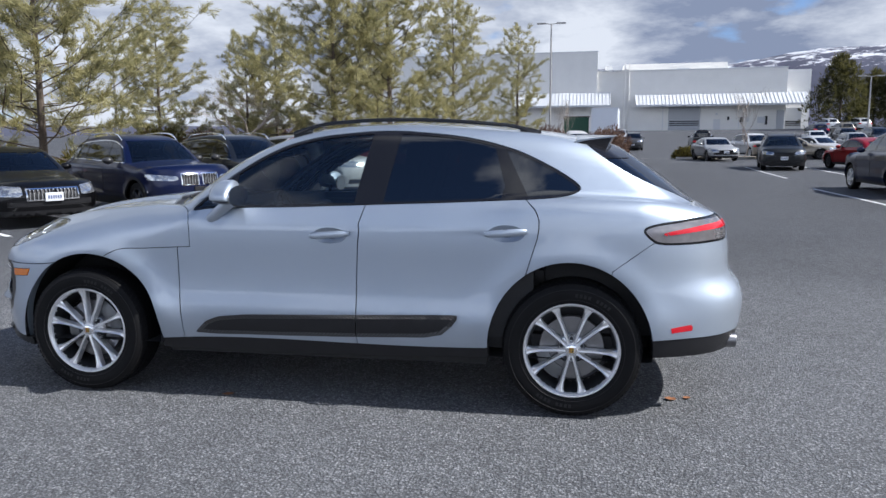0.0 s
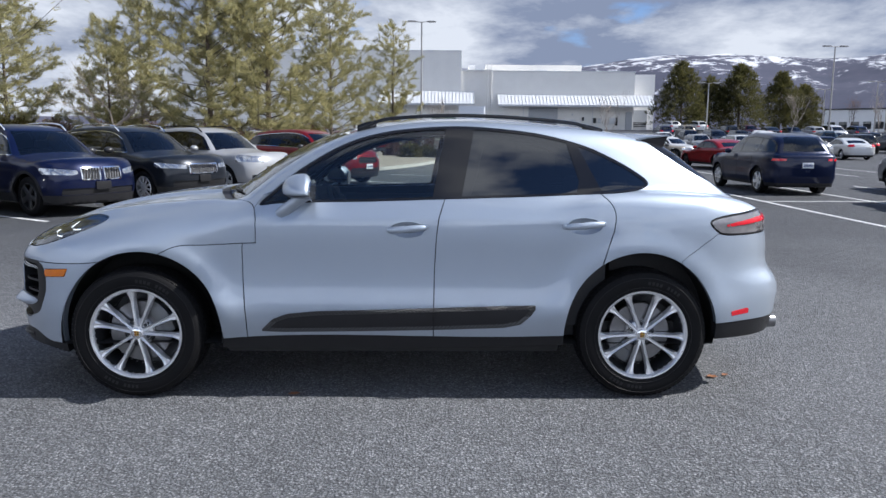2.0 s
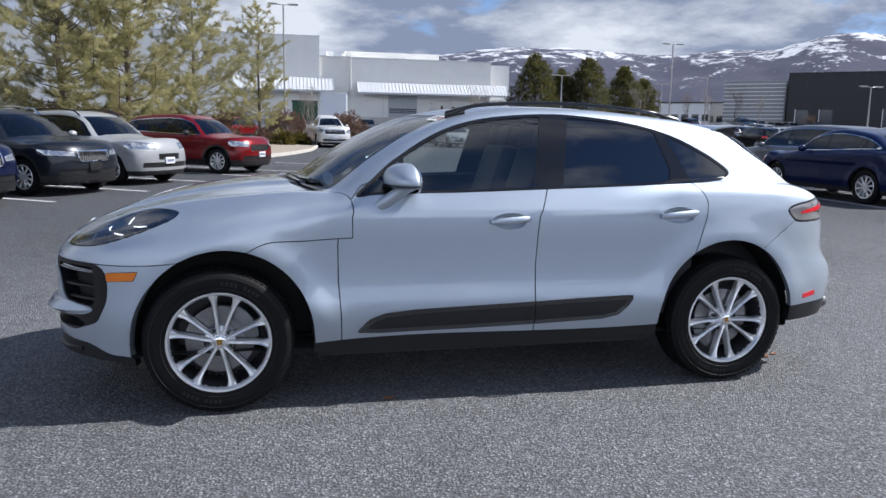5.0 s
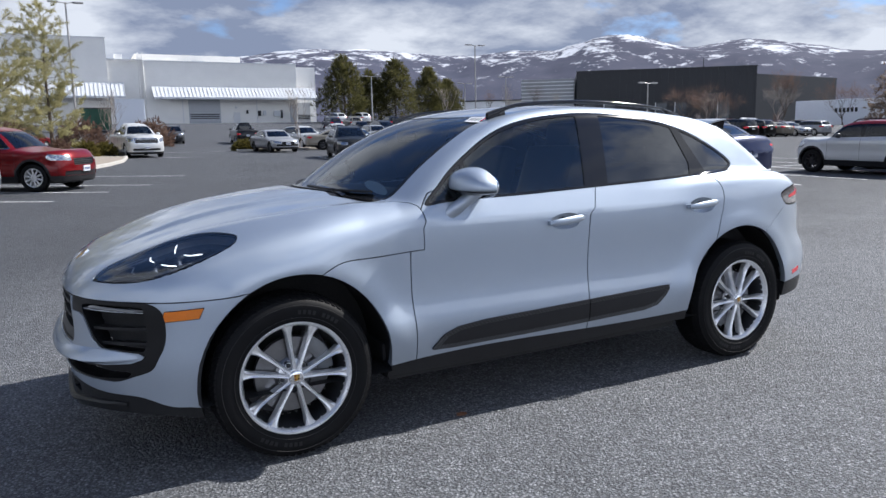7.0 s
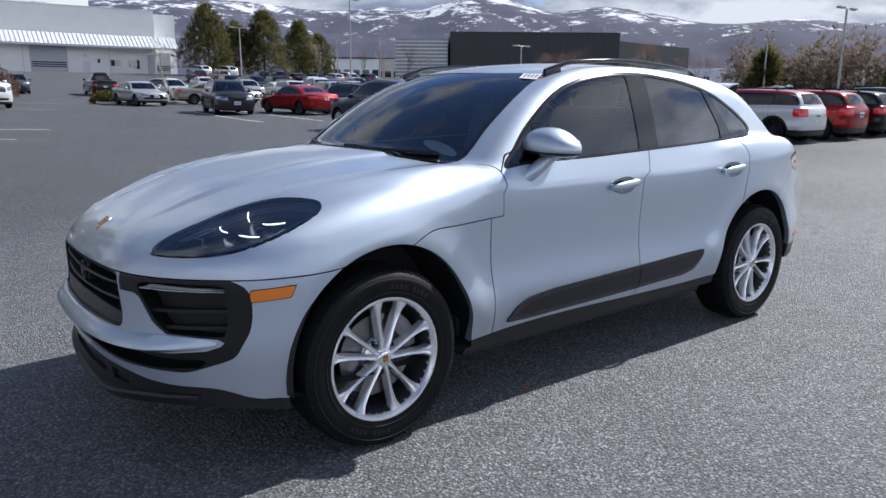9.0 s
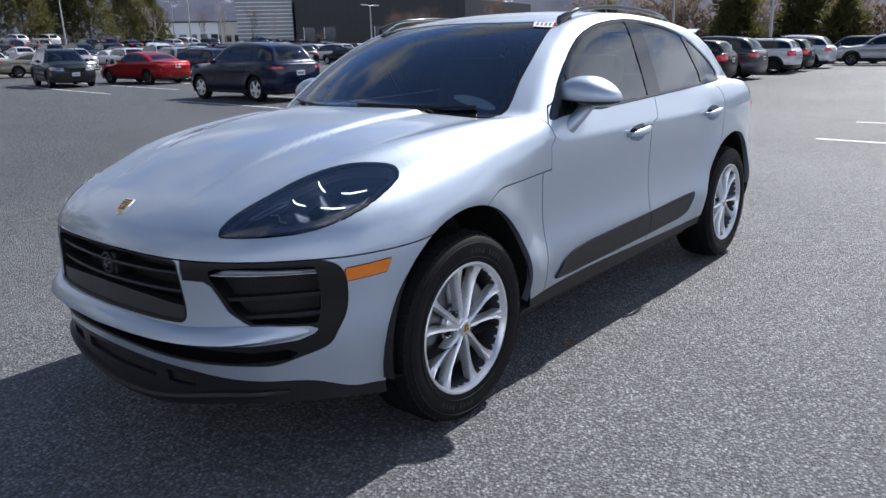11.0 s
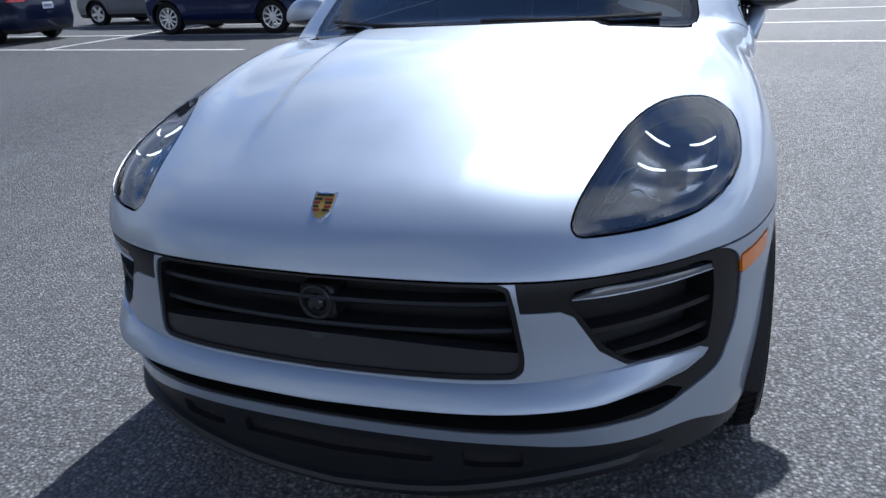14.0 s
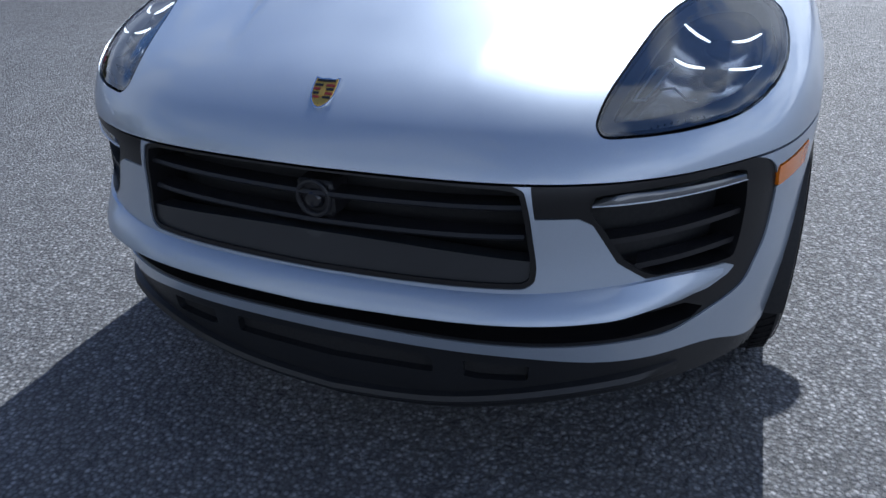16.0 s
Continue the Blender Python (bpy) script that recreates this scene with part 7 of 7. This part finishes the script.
shrub(-17.2, 21.0, 2.6, 1.3, 135, "clipped green hedge behind a parked saloon", SHRUB)
shrub(-15.0, 22.5, 2.2, 1.2, 136, "clipped green hedge behind a parked saloon", SHRUB)
BELT = foliage("grey_brown_winter_twigs", (.10, .075, .06), (.24, .19, .155))
for i in range(22):
    shrub(62 + rt.uniform(-1.5, 3.5), 34 - i * 2.9 + rt.uniform(-.8, .8), rt.uniform(4, 6), rt.uniform(4.5, 7.5), 180 + i, "grey-brown thicket of bare winter growth", BELT, "thicket", "thickets in the far belt")
for i, (x, y, w, h) in enumerate(((-21.5, 33.5, 3.6, 2.6), (-18.6, 33.0, 3.2, 2.2), (-13.2, 33.6, 3.0, 2.0), (-9.6, 31.6, 2.6, 1.9), (-6.6, 35.5, 2.8, 2.2), (-4.4, 41.0, 2.4, 2.0))):
    shrub(x, y, w, h, 160 + i, "olive-brown scrub under the pines", (SHRUB, RUSSET)[i % 2], "shrub", "scrub under the pines")
for i in range(10):
    shrub(-40 + i * 5.0, 62 + (i % 3) * 2, 4.2, 2.6, 140 + i, "russet winter scrub behind the car park", RUSSET, "shrub", "scrub on the far edge")


# ---- kerbed islands ----
CONCRETE = simple("pale_concrete_kerb", (.42, .40, .37), .8, var=.18, scale=3, bump=.4, bscale=90)
GRAVEL = simple("tan_gravel", (.28, .24, .20), .9, var=.45, scale=30, bump=.9, bscale=45)


MULCH = simple("dark_bark_mulch", (.07, .055, .045), .95, var=.4, scale=20, bump=.9, bscale=40)


def island(points, label, bed=GRAVEL):
    """A gravel bed with a raised kerb round it."""
    pts = [Vector(p) for p in points]
    dense = []
    for a, b in zip(pts, pts[1:] + pts[:1]):
        for k in range(6):
            dense.append(a.lerp(b, k / 6))
    c = sum(dense, Vector((0, 0))) / len(dense)
    bm = bmesh.new()
    rings = []
    for grow, z in ((0, -.02), (0, .13), (.025, .15), (.13, .15), (.15, .12)):
        ring = []
        for p in dense:
            q = p + (c - p).normalized() * grow
            ring.append(bm.verts.new((q.x, q.y, float(ground_z(q.x, q.y)) + z)))
        rings.append(ring)
    for a, b in zip(rings, rings[1:]):
        for k in range(len(dense)):
            bm.faces.new((a[k], a[(k + 1) % len(dense)], b[(k + 1) % len(dense)], b[k]))
    me = bpy.data.meshes.new("kerb")
    bmesh.ops.recalc_face_normals(bm, faces=bm.faces)
    bm.to_mesh(me); bm.free()
    me.materials.append(CONCRETE)
    tagged(new("kerb", me), "pale concrete kerb round a gravel bed", "kerb", kind="structure")
    v = [(c.x, c.y, float(ground_z(c.x, c.y)) + .16)]
    f = []
    for p in dense:
        q = p + (c - p).normalized() * .14
        v.append((q.x, q.y, float(ground_z(q.x, q.y)) + .125))
    for k in range(len(dense)):
        f.append((0, 1 + k, 1 + (k + 1) % len(dense)))
    tagged(new("gravel_bed", mesh_arrays("gravel_bed", v, f, bed)), label, "gravel", kind="structure")


island([(-4.4, 27.5), (-3.0, 25.6), (-1.6, 26.6), (-.2, 30.5), (.7, 34.0), (1.3, 39.0), (1.5, 46), (1.2, 53), (-1.0, 54), (-3.4, 52), (-4.2, 44), (-5.0, 34)], "tan gravel bed of the kerbed island")
island([(8.6, 45.6), (10.2, 45.0), (16.0, 46.2), (24, 47.4), (24, 48.0), (16, 47.8), (9, 47.4)], "tan gravel strip between the bays")
island([(-26, 30), (-17, 19.5), (-12, 24.5), (-6.0, 31.0), (-7.0, 38.0), (-20, 41)], "tan gravel bed under the pines")
island([(-20, 10), (-13, 11.5), (-11.8, 14.5), (-13.5, 17), (-22, 16)], "tan gravel bed at the end of the near row")
island([(54, 24), (53.4, 0), (53.0, -14), (57, -14), (58, 24)], "dark mulch bed along the far edge", MULCH)


# ---- lamp posts ----
POLE = simple("grey_steel_pole", (.36, .35, .34), .45, metal=.5)
LENS = simple("lamp_head_lens", (.7, .7, .68), .4)


def lamp_post(x, y, height, heads=2, base=None):
    t = thing("lamp_post", on_ground(x, y, 0, -.05), "tall grey steel car park lamp post", "street lamp", "car park lamp posts")
    bm = bmesh.new()
    tube(bm, [(0, 0, h * height) for h in (0, .5, 1)], [.11, .09, .07], 10)
    part("pole", bm, POLE, t)
    bm = bmesh.new()
    lathe(bm, [(0, 0), (.30, 0), (.30, .7), (.27, .75), (0, .75)], 18, "z")
    part("footing", bm, CONCRETE, t)
    for s in (-1, 1)[:heads]:
        bm = bmesh.new()
        tube(bm, [(0, 0, height - .05), (s * .55, 0, height + .02)], .035, 6)
        part("bracket", bm, POLE, t)
        bm = bmesh.new()
        box(bm, (s * .95 - .42, -.17, height - .02), (s * .95 + .42, .17, height + .10), .03)
        h = part("lamp_head", bm, POLE, t)
        bm = bmesh.new()
        box(bm, (s * .95 - .30, -.12, height - .035), (s * .95 + .30, .12, height - .02))
        part("lens", bm, LENS, h)
    return t


lamp_post(-.25, 67.0, 12.1)
lamp_post(45.0, 75.0, 10.8)
for az, d, h in ((22.85, 96, 7.0), (44.0, 88, 6.0), (33.3, 118, 7.5), (30.1, 125, 6.5), (61.4, 70, 6.5), (66.0, 60, 7.2), (72.4, 52, 8.5)):
    lamp_post(-2.3 + d * math.sin(radians(az)), -3.9 + d * math.cos(radians(az)), h)
lamp_post(-26.5, 37.0, 6.0, 1)


# ---- white hall ----
STUCCO = simple("off_white_stucco", (.82, .81, .78), .85, var=.05, scale=.4, bump=.25, bscale=30)
STUCCO_GREY = simple("grey_white_stucco", (.70, .71, .72), .85, var=.05, scale=.4, bump=.25, bscale=30)
TIN = simple("pale_grey_standing_seam_roof", (.60, .62, .65), .5, metal=.15, var=.06)
DOOR_GREY = simple("grey_roller_door", (.40, .42, .45), .5, var=.08)
DARK_METAL = simple("black_metal_cladding", (.022, .024, .028), .45, metal=.3, var=.2)


def building_part(name, lo, hi, mat, parent, bevel=.0, m=None):
    bm = bmesh.new()
    box(bm, lo, hi, bevel, m)
    return part(name, bm, mat, parent, smooth=False)


def white_hall():
    t = thing("white_hall", pose(0, 126, 4.7, 0, 0, -1.5), "large off-white retail hall with metal awnings", "building")
    building_part("wall", (-46, 0, -4), (6.5, 40, 13.9), STUCCO, t)
    building_part("wall", (6.5, .6, -4), (12.0, 40, 10.6), STUCCO, t)
    building_part("wall", (12.0, 0, -4), (37.4, 40, 10.5), STUCCO, t)
    building_part("wall", (11.4, 9, 10.4), (29.5, 30, 12.7), STUCCO, t)
    building_part("wall", (38.8, 7, -4), (43.0, 30, 10.9), STUCCO_GREY, t)
    building_part("wall", (37.4, 5, -4), (41.4, 30, 6.3), STUCCO, t)
    for x0, x1, z in ((-46, 6.5, 13.9), (12, 37.4, 10.5), (6.5, 12, 10.6)):
        building_part("parapet_cap", (x0 - .08, -.10, z), (x1 + .08, .35, z + .18), STUCCO_GREY, t)
    building_part("roof_unit", (8.0, 6, 10.6), (9.2, 8, 12.2), TIN, t, .05)
    building_part("roof_unit", (20.5, 6, 10.5), (22.6, 8, 11.5), TIN, t, .05)
    for x0, x1, z0, z1, dz in ((13.0, 40.5, 6.5, 4.6, 0), (-8, 8.8, 7.0, 4.7, 0)):
        a = math.atan2(z0 - z1, 2.6)
        roof = None
        bm = bmesh.new()
        v = [bm.verts.new(p) for p in ((x0, -.02, z0), (x1, -.02, z0), (x1, -2.6, z1), (x0, -2.6, z1), (x0, -.02, z0 - .2), (x1, -.02, z0 - .2), (x1, -2.6, z1 - .3), (x0, -2.6, z1 - .3))]
        for q in ((0, 1, 2, 3), (7, 6, 5, 4), (3, 2, 6, 7), (0, 3, 7, 4), (1, 5, 6, 2), (0, 4, 5, 1)):
            bm.faces.new([v[i] for i in q])
        roof = part("awning", bm, TIN, t, "pale standing-seam metal awning", smooth=False)
        for k in range(int((x1 - x0) / .62) + 1):
            x = x0 + k * .62
            bm = bmesh.new()
            tube(bm, [(x, -.05, z0 + .05), (x, -2.62, z1 + .05)], .06, 4)
            part("seam", bm, TIN, roof, smooth=False)
    door = building_part("roller_door", (18.6, -.12, 0), (23.8, .1, 4.3), DOOR_GREY, t)
    for k in range(3):
        building_part("door_slot", (18.8, -.16, 1.15 + .32 * k), (23.6, -.10, 1.32 + .32 * k), DARK_METAL, door)
    for k in range(12):
        building_part("door_rib", (18.65, -.15, .05 + k * .36), (23.75, -.11, .09 + k * .36), TIN, door)
    door = building_part("roller_door", (38.0, 4.85, 0), (41.2, 5.1, 4.2), DOOR_GREY, t)
    for k in range(3):
        building_part("door_slot", (38.1, 4.8, 1.15 + .32 * k), (41.1, 4.88, 1.32 + .32 * k), DARK_METAL, door)
    building_part("side_door", (26.0, -.08, 0), (27.1, .05, 2.2), STUCCO_GREY, t)
    building_part("door_lamp", (26.3, -.25, 2.9), (26.6, 0, 3.2), TIN, t, .03)
    for x, z, w, h, mat in ((30.2, 1.6, .5, .9, DARK_METAL), (31.1, 1.7, .5, .8, TIN), (33.0, 1.5, 1.2, 1.0, TIN), (34.2, 1.2, .35, 1.4, DARK_METAL), (36.0, .2, 1.1, 3.4, DOOR_GREY), (28.2, 2.0, .3, .6, DARK_METAL)):
        building_part("meter_box", (x, -.35, z), (x + w, 0, z + h), mat, t, .02)
    for x in (11.2, 11.9):
        bm = bmesh.new()
        tube(bm, [(x, -.2, -.3), (x, -.2, 11.8)], .07, 6)
        part("roof_ladder", bm, STUCCO, t)
    for k in range(22):
        building_part("ladder_rung", (11.2, -.23, .3 + k * .5), (11.9, -.17, .36 + k * .5), STUCCO, t)
    for x in (17.6, 30):
        building_part("downpipe", (x, -.12, 0), (x + .14, 0, 5.0), STUCCO_GREY, t)
    building_part("wall_base", (12, -.06, -.6), (37.4, .02, .25), CONCRETE, t)


white_hall()

# white storage container and green skip in front of the hall
GREEN_PAINT = simple("dark_green_skip_paint", (.015, .09, .05), .5, var=.2)
WHITE_BOX = simple("white_painted_steel", (.72, .75, .80), .45, var=.06)


def container(x, y, yaw, size, label):
    t = thing("storage_container", on_ground(x, y, yaw), label, "container")
    L, W, H = size
    building_part("body", (-L / 2, -W / 2, .12), (L / 2, W / 2, H), WHITE_BOX, t, .03)
    for k in range(int(W / .28)):
        building_part("front_rib", (-L / 2 - .04, -W / 2 + .12 + k * .28, .2), (-L / 2, -W / 2 + .24 + k * .28, H - .12), WHITE_BOX, t)
    for k in range(int(L / .3)):
        building_part("side_rib", (-L / 2 + .1 + k * .3, -W / 2 - .04, .2), (-L / 2 + .24 + k * .3, -W / 2, H - .12), WHITE_BOX, t)
    building_part("roof", (-L / 2 - .05, -W / 2 - .05, H), (L / 2 + .05, W / 2 + .05, H + .1), WHITE_BOX, t, .02)


container(6.3, 91.0, 84, (6, 3.2, 3.6), "white ribbed steel storage container")
skip = thing("waste_skip", on_ground(2.6, 92.5, 0), "dark green steel waste skip", "skip")
building_part("body", (-1.6, -1.0, .15), (1.6, 1.0, 2.6), GREEN_PAINT, skip, .04)
for k in range(5):
    building_part("rib", (-1.5 + k * .7, -1.08, .2), (-1.4 + k * .7, -1.0, 2.5), GREEN_PAINT, skip)
building_part("lid", (-1.7, -1.1, 2.6), (1.7, 1.1, 2.72), DARK_METAL, skip, .02)


# ---- dark hall, low grey wing and white trailer ----
def dark_hall():
    t = thing("dark_hall", pose(73.5, 90.6, 1.5), "long black metal-clad hall", "building")
    d = Vector((22.1, -16.7, 0))
    yaw = math.degrees(math.atan2(d.y, d.x))
    m = pose(0, 0, 0, 0, 0, yaw)
    L = d.length
    building_part("wall", (0, 0, -4), (L, 30, 10.3), DARK_METAL, t, 0, m)
    building_part("wall", (L, .5, -4), (L + 24, 26, 9.2), DARK_METAL, t, 0, m @ pose(L, 0, 0, 0, 0, 42) @ pose(-L, 0, 0))
    for k in range(26):
        building_part("cladding_seam", (k * 1.08 + .3, -.05, -1), (k * 1.08 + .36, 0, 10.2), DARK_METAL, t, 0, m)
    building_part("grey_wing", (-9.0, 1.0, -4), (-.4, 14, 9.4), simple("grey_corrugated_cladding", (.26, .27, .28), .5, metal=.4), t, 0, m)
    for k in range(16):
        building_part("corrugation", (-9.0, .93, .2 + k * .58), (-.4, 1.0, .34 + k * .58), STUCCO_GREY, t, 0, m)
    building_part("parapet_cap", (-.1, -.1, 10.3), (L + .1, .4, 10.45), DARK_METAL, t, 0, m)
    win = simple("dark_reflective_window", (.05, .06, .07), .08)
    for x in (1.2, 4.4, 12.5, 15.5, 22.0):
        w = building_part("window", (x, -.08, 2.0), (x + 1.7, .05, 5.0), win, t, 0, m)
        building_part("frame", (x - .1, -.10, 1.9), (x, .02, 5.1), STUCCO_GREY, w, 0, m)
    bm = bmesh.new()
    tube(bm, [(L * .75, 6, 10), (L * .75, 6, 12.4)], .06, 5)
    bmesh.ops.transform(bm, matrix=m, verts=bm.verts)
    part("roof_mast", bm, DARK_METAL, t)


dark_hall()
small = thing("dark_pavilion", on_ground(78, 36, -40), "low dark flat-roofed building", "building")
building_part("wall", (-5, -4, -1), (5, 4, 4.2), DARK_METAL, small)
building_part("roof", (-5.3, -4.4, 4.2), (5.3, 4.4, 4.5), DARK_METAL, small)
building_part("window", (-3.5, -4.06, 1.2), (1.5, -3.9, 3.0), CAR_GLASS, small)
trailer = thing("box_trailer", on_ground(82.5, 50.5, -62), "white box trailer with dark bars of print", "trailer")
building_part("body", (-5.5, -1.3, 1.0), (5.5, 1.3, 4.0), WHITE_BOX, trailer, .05)
for k in range(6):
    building_part("print_bar", (-1.2 + k * .42, -1.33, 2.5), (-.92 + k * .42, -1.30, 3.0), DARK_METAL, trailer)
for x in (-4, 3, 4.1):
    for s in (-1, 1):
        bm = bmesh.new()
        lathe(bm, [(0, -.13), (.42, -.13), (.45, -.1), (.45, .1), (.42, .13), (0, .13)], 20)
        bmesh.ops.translate(bm, vec=(x, s * 1.05, .45), verts=bm.verts)
        part("wheel", bm, RUBBER, trailer)
# low distant blocks beyond the car park
for i, (az, d, w, h, mat) in enumerate(((31.6, 190, 12, 5.5, STUCCO_GREY), (34.6, 200, 16, 6, CONCRETE), (29.6, 210, 14, 5, CONCRETE), (80, 190, 18, 4, STUCCO_GREY))):
    a = radians(az)
    x, y = -2.3 + d * math.sin(a), -3.9 + d * math.cos(a)
    b = thing("distant_block", on_ground(x, y, -az), "low pale distant commercial block", "building")
    building_part("wall", (-w / 2, 0, -2), (w / 2, 10, h), mat, b)
    building_part("roof", (-w / 2 - .3, -.3, h), (w / 2 + .3, 10.3, h + .3), DARK_METAL, b)
    for k in range(int(w / 2.4)):
        building_part("window", (-w / 2 + .6 + k * 2.4, -.06, 1.2), (-w / 2 + 2.2 + k * 2.4, .04, 2.8), CAR_GLASS, b)


# ---- mountains ----
def mountain_material():
    n = Nodes("hazed_snow_streaked_sagebrush_slope")
    # rock tones are shifted to blue for the haze of distance
    hazed_rock = n.ramp(n.noise(.012, 8, .62), (.25, (.027, .028, .044)), (.6, (.050, .048, .068)), (.8, (.078, .071, .084)))
    geo = n.add("ShaderNodeNewGeometry")
    sep = n.add("ShaderNodeSeparateXYZ")
    n.link(geo.outputs["Position"], sep.inputs[0])
    hgt = n.add("ShaderNodeMapRange")
    hgt.inputs["From Min"].default_value, hgt.inputs["From Max"].default_value = 120, 380
    n.link(sep.outputs["Z"], hgt.inputs["Value"])
    streak = n.noise(.011, 9, .68, (1, 1, .45))
    fine = n.noise(.075, 7, .75)
    add = n.add("ShaderNodeMath"); add.operation = "MULTIPLY_ADD"
    n.link(hgt.outputs[0], add.inputs[0]); add.inputs[1].default_value = .22
    n.link(streak, add.inputs[2])
    add2 = n.add("ShaderNodeMath"); add2.operation = "MULTIPLY_ADD"
    n.link(fine, add2.inputs[0]); add2.inputs[1].default_value = .42
    n.link(add.outputs[0], add2.inputs[2])
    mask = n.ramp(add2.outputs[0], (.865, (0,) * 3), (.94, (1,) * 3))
    c = n.mix(mask, hazed_rock, (.62, .64, .68))
    # an even blue-grey veil over rock and snow paints in the haze
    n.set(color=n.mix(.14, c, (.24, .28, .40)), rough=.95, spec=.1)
    return n.mat


ridge = spline((-90, 3.0), (-60, 2.0), (-40, 2.0), (-25, 2.3), (-12, 3.6), (-4, 5.8), (6, 6.55), (13, 6.75), (19, 7.15), (23, 7.0), (26, 6.75), (30, 6.5), (34, 6.9), (38, 7.1), (41, 7.42), (44.5, 7.0), (48, 6.8), (51.4, 6.85), (55, 6.0), (59, 5.55), (63, 5.8), (68, 5.3), (75, 4.9), (85, 4.6), (95, 4.2), (110, 3.4), (140, 2.4), (180, 2.2), (225, 2.4), (270, 3.0))
mv, mf = [], []
azs, bands = np.linspace(-90, 270, 721), np.linspace(0, 1, 34)
for az in azs:
    top = 3000 * math.tan(radians(float(ridge(az))))
    a = radians(az)
    for b in bands:
        d = 1700 + 1500 * b
        p = Vector((d * math.sin(a), d * math.cos(a), 0))
        env = math.sin(min(1, b * 1.15) * math.pi / 2) ** 1.6 if b < .87 else 1 - (b - .87) * 1.4
        rough_z = noise.fractal(p * .0022, 1.0, 2.1, 6) * .16 * b + noise.ridged_multi_fractal(p * .0011 + Vector((3, 1, 0)), 1.0, 2.0, 5, 1.0, 2.0) * .05 * b * (1 - b * .5)
        z = top * (env * (.93 + .0 * b) + rough_z * (.35 + .65 * (1 - abs(b - .5))) * .8) + .012 * top * noise.noise(p * .02)
        mv.append((p.x, p.y, max(z, -8 + 20 * b)))
nb = len(bands)
for i in range(len(azs) - 1):
    for j in range(nb - 1):
        mf.append((i * nb + j, i * nb + j + 1, (i + 1) * nb + j + 1, (i + 1) * nb + j))
tagged(new("mountains", mesh_arrays("mountains", mv, mf, mountain_material())), "hazy brown-violet mountain range streaked with snow", "mountain", kind="structure")


# ---- fallen leaves beside the SUV ----
LEAF = simple("dry_leaf", (.26, .11, .05), .7, var=.3, scale=60)


def dry_leaf(x, y, yaw, size, seed):
    rnd = random.Random(seed)
    bm = bmesh.new()
    n = 9
    rows = []
    for i in range(n):
        q = i / (n - 1)
        w = size * .36 * math.sin(math.pi * min(1, q * 1.02)) ** .7 * (1 + .25 * math.sin(q * 17 + seed))
        cx = (q - .5) * size
        curl = .012 + .30 * size * (q - .5) ** 2
        rows.append([bm.verts.new((cx, s * w, curl + abs(s) * .22 * w + rnd.uniform(0, .002))) for s in (-1, -.5, 0, .5, 1)])
    for a, b in zip(rows, rows[1:]):
        for k in range(4):
            bm.faces.new((a[k], a[k + 1], b[k + 1], b[k]))
    bmesh.ops.remove_doubles(bm, verts=bm.verts, dist=.0005)
    me = bpy.data.meshes.new("dry_leaf")
    bm.to_mesh(me); bm.free()
    me.materials.append(LEAF)
    o = new("dry_leaf", me)
    o.matrix_basis = on_ground(x, y, yaw, -.008)
    tagged(o, "curled brown dry leaf lying on the asphalt", "leaf", "fallen dry leaves")


dry_leaf(-.555, -.885, 20, .07, 1)
dry_leaf(1.965, -.568, -15, .07, 2)
dry_leaf(2.06, -.53, 40, .05, 3)
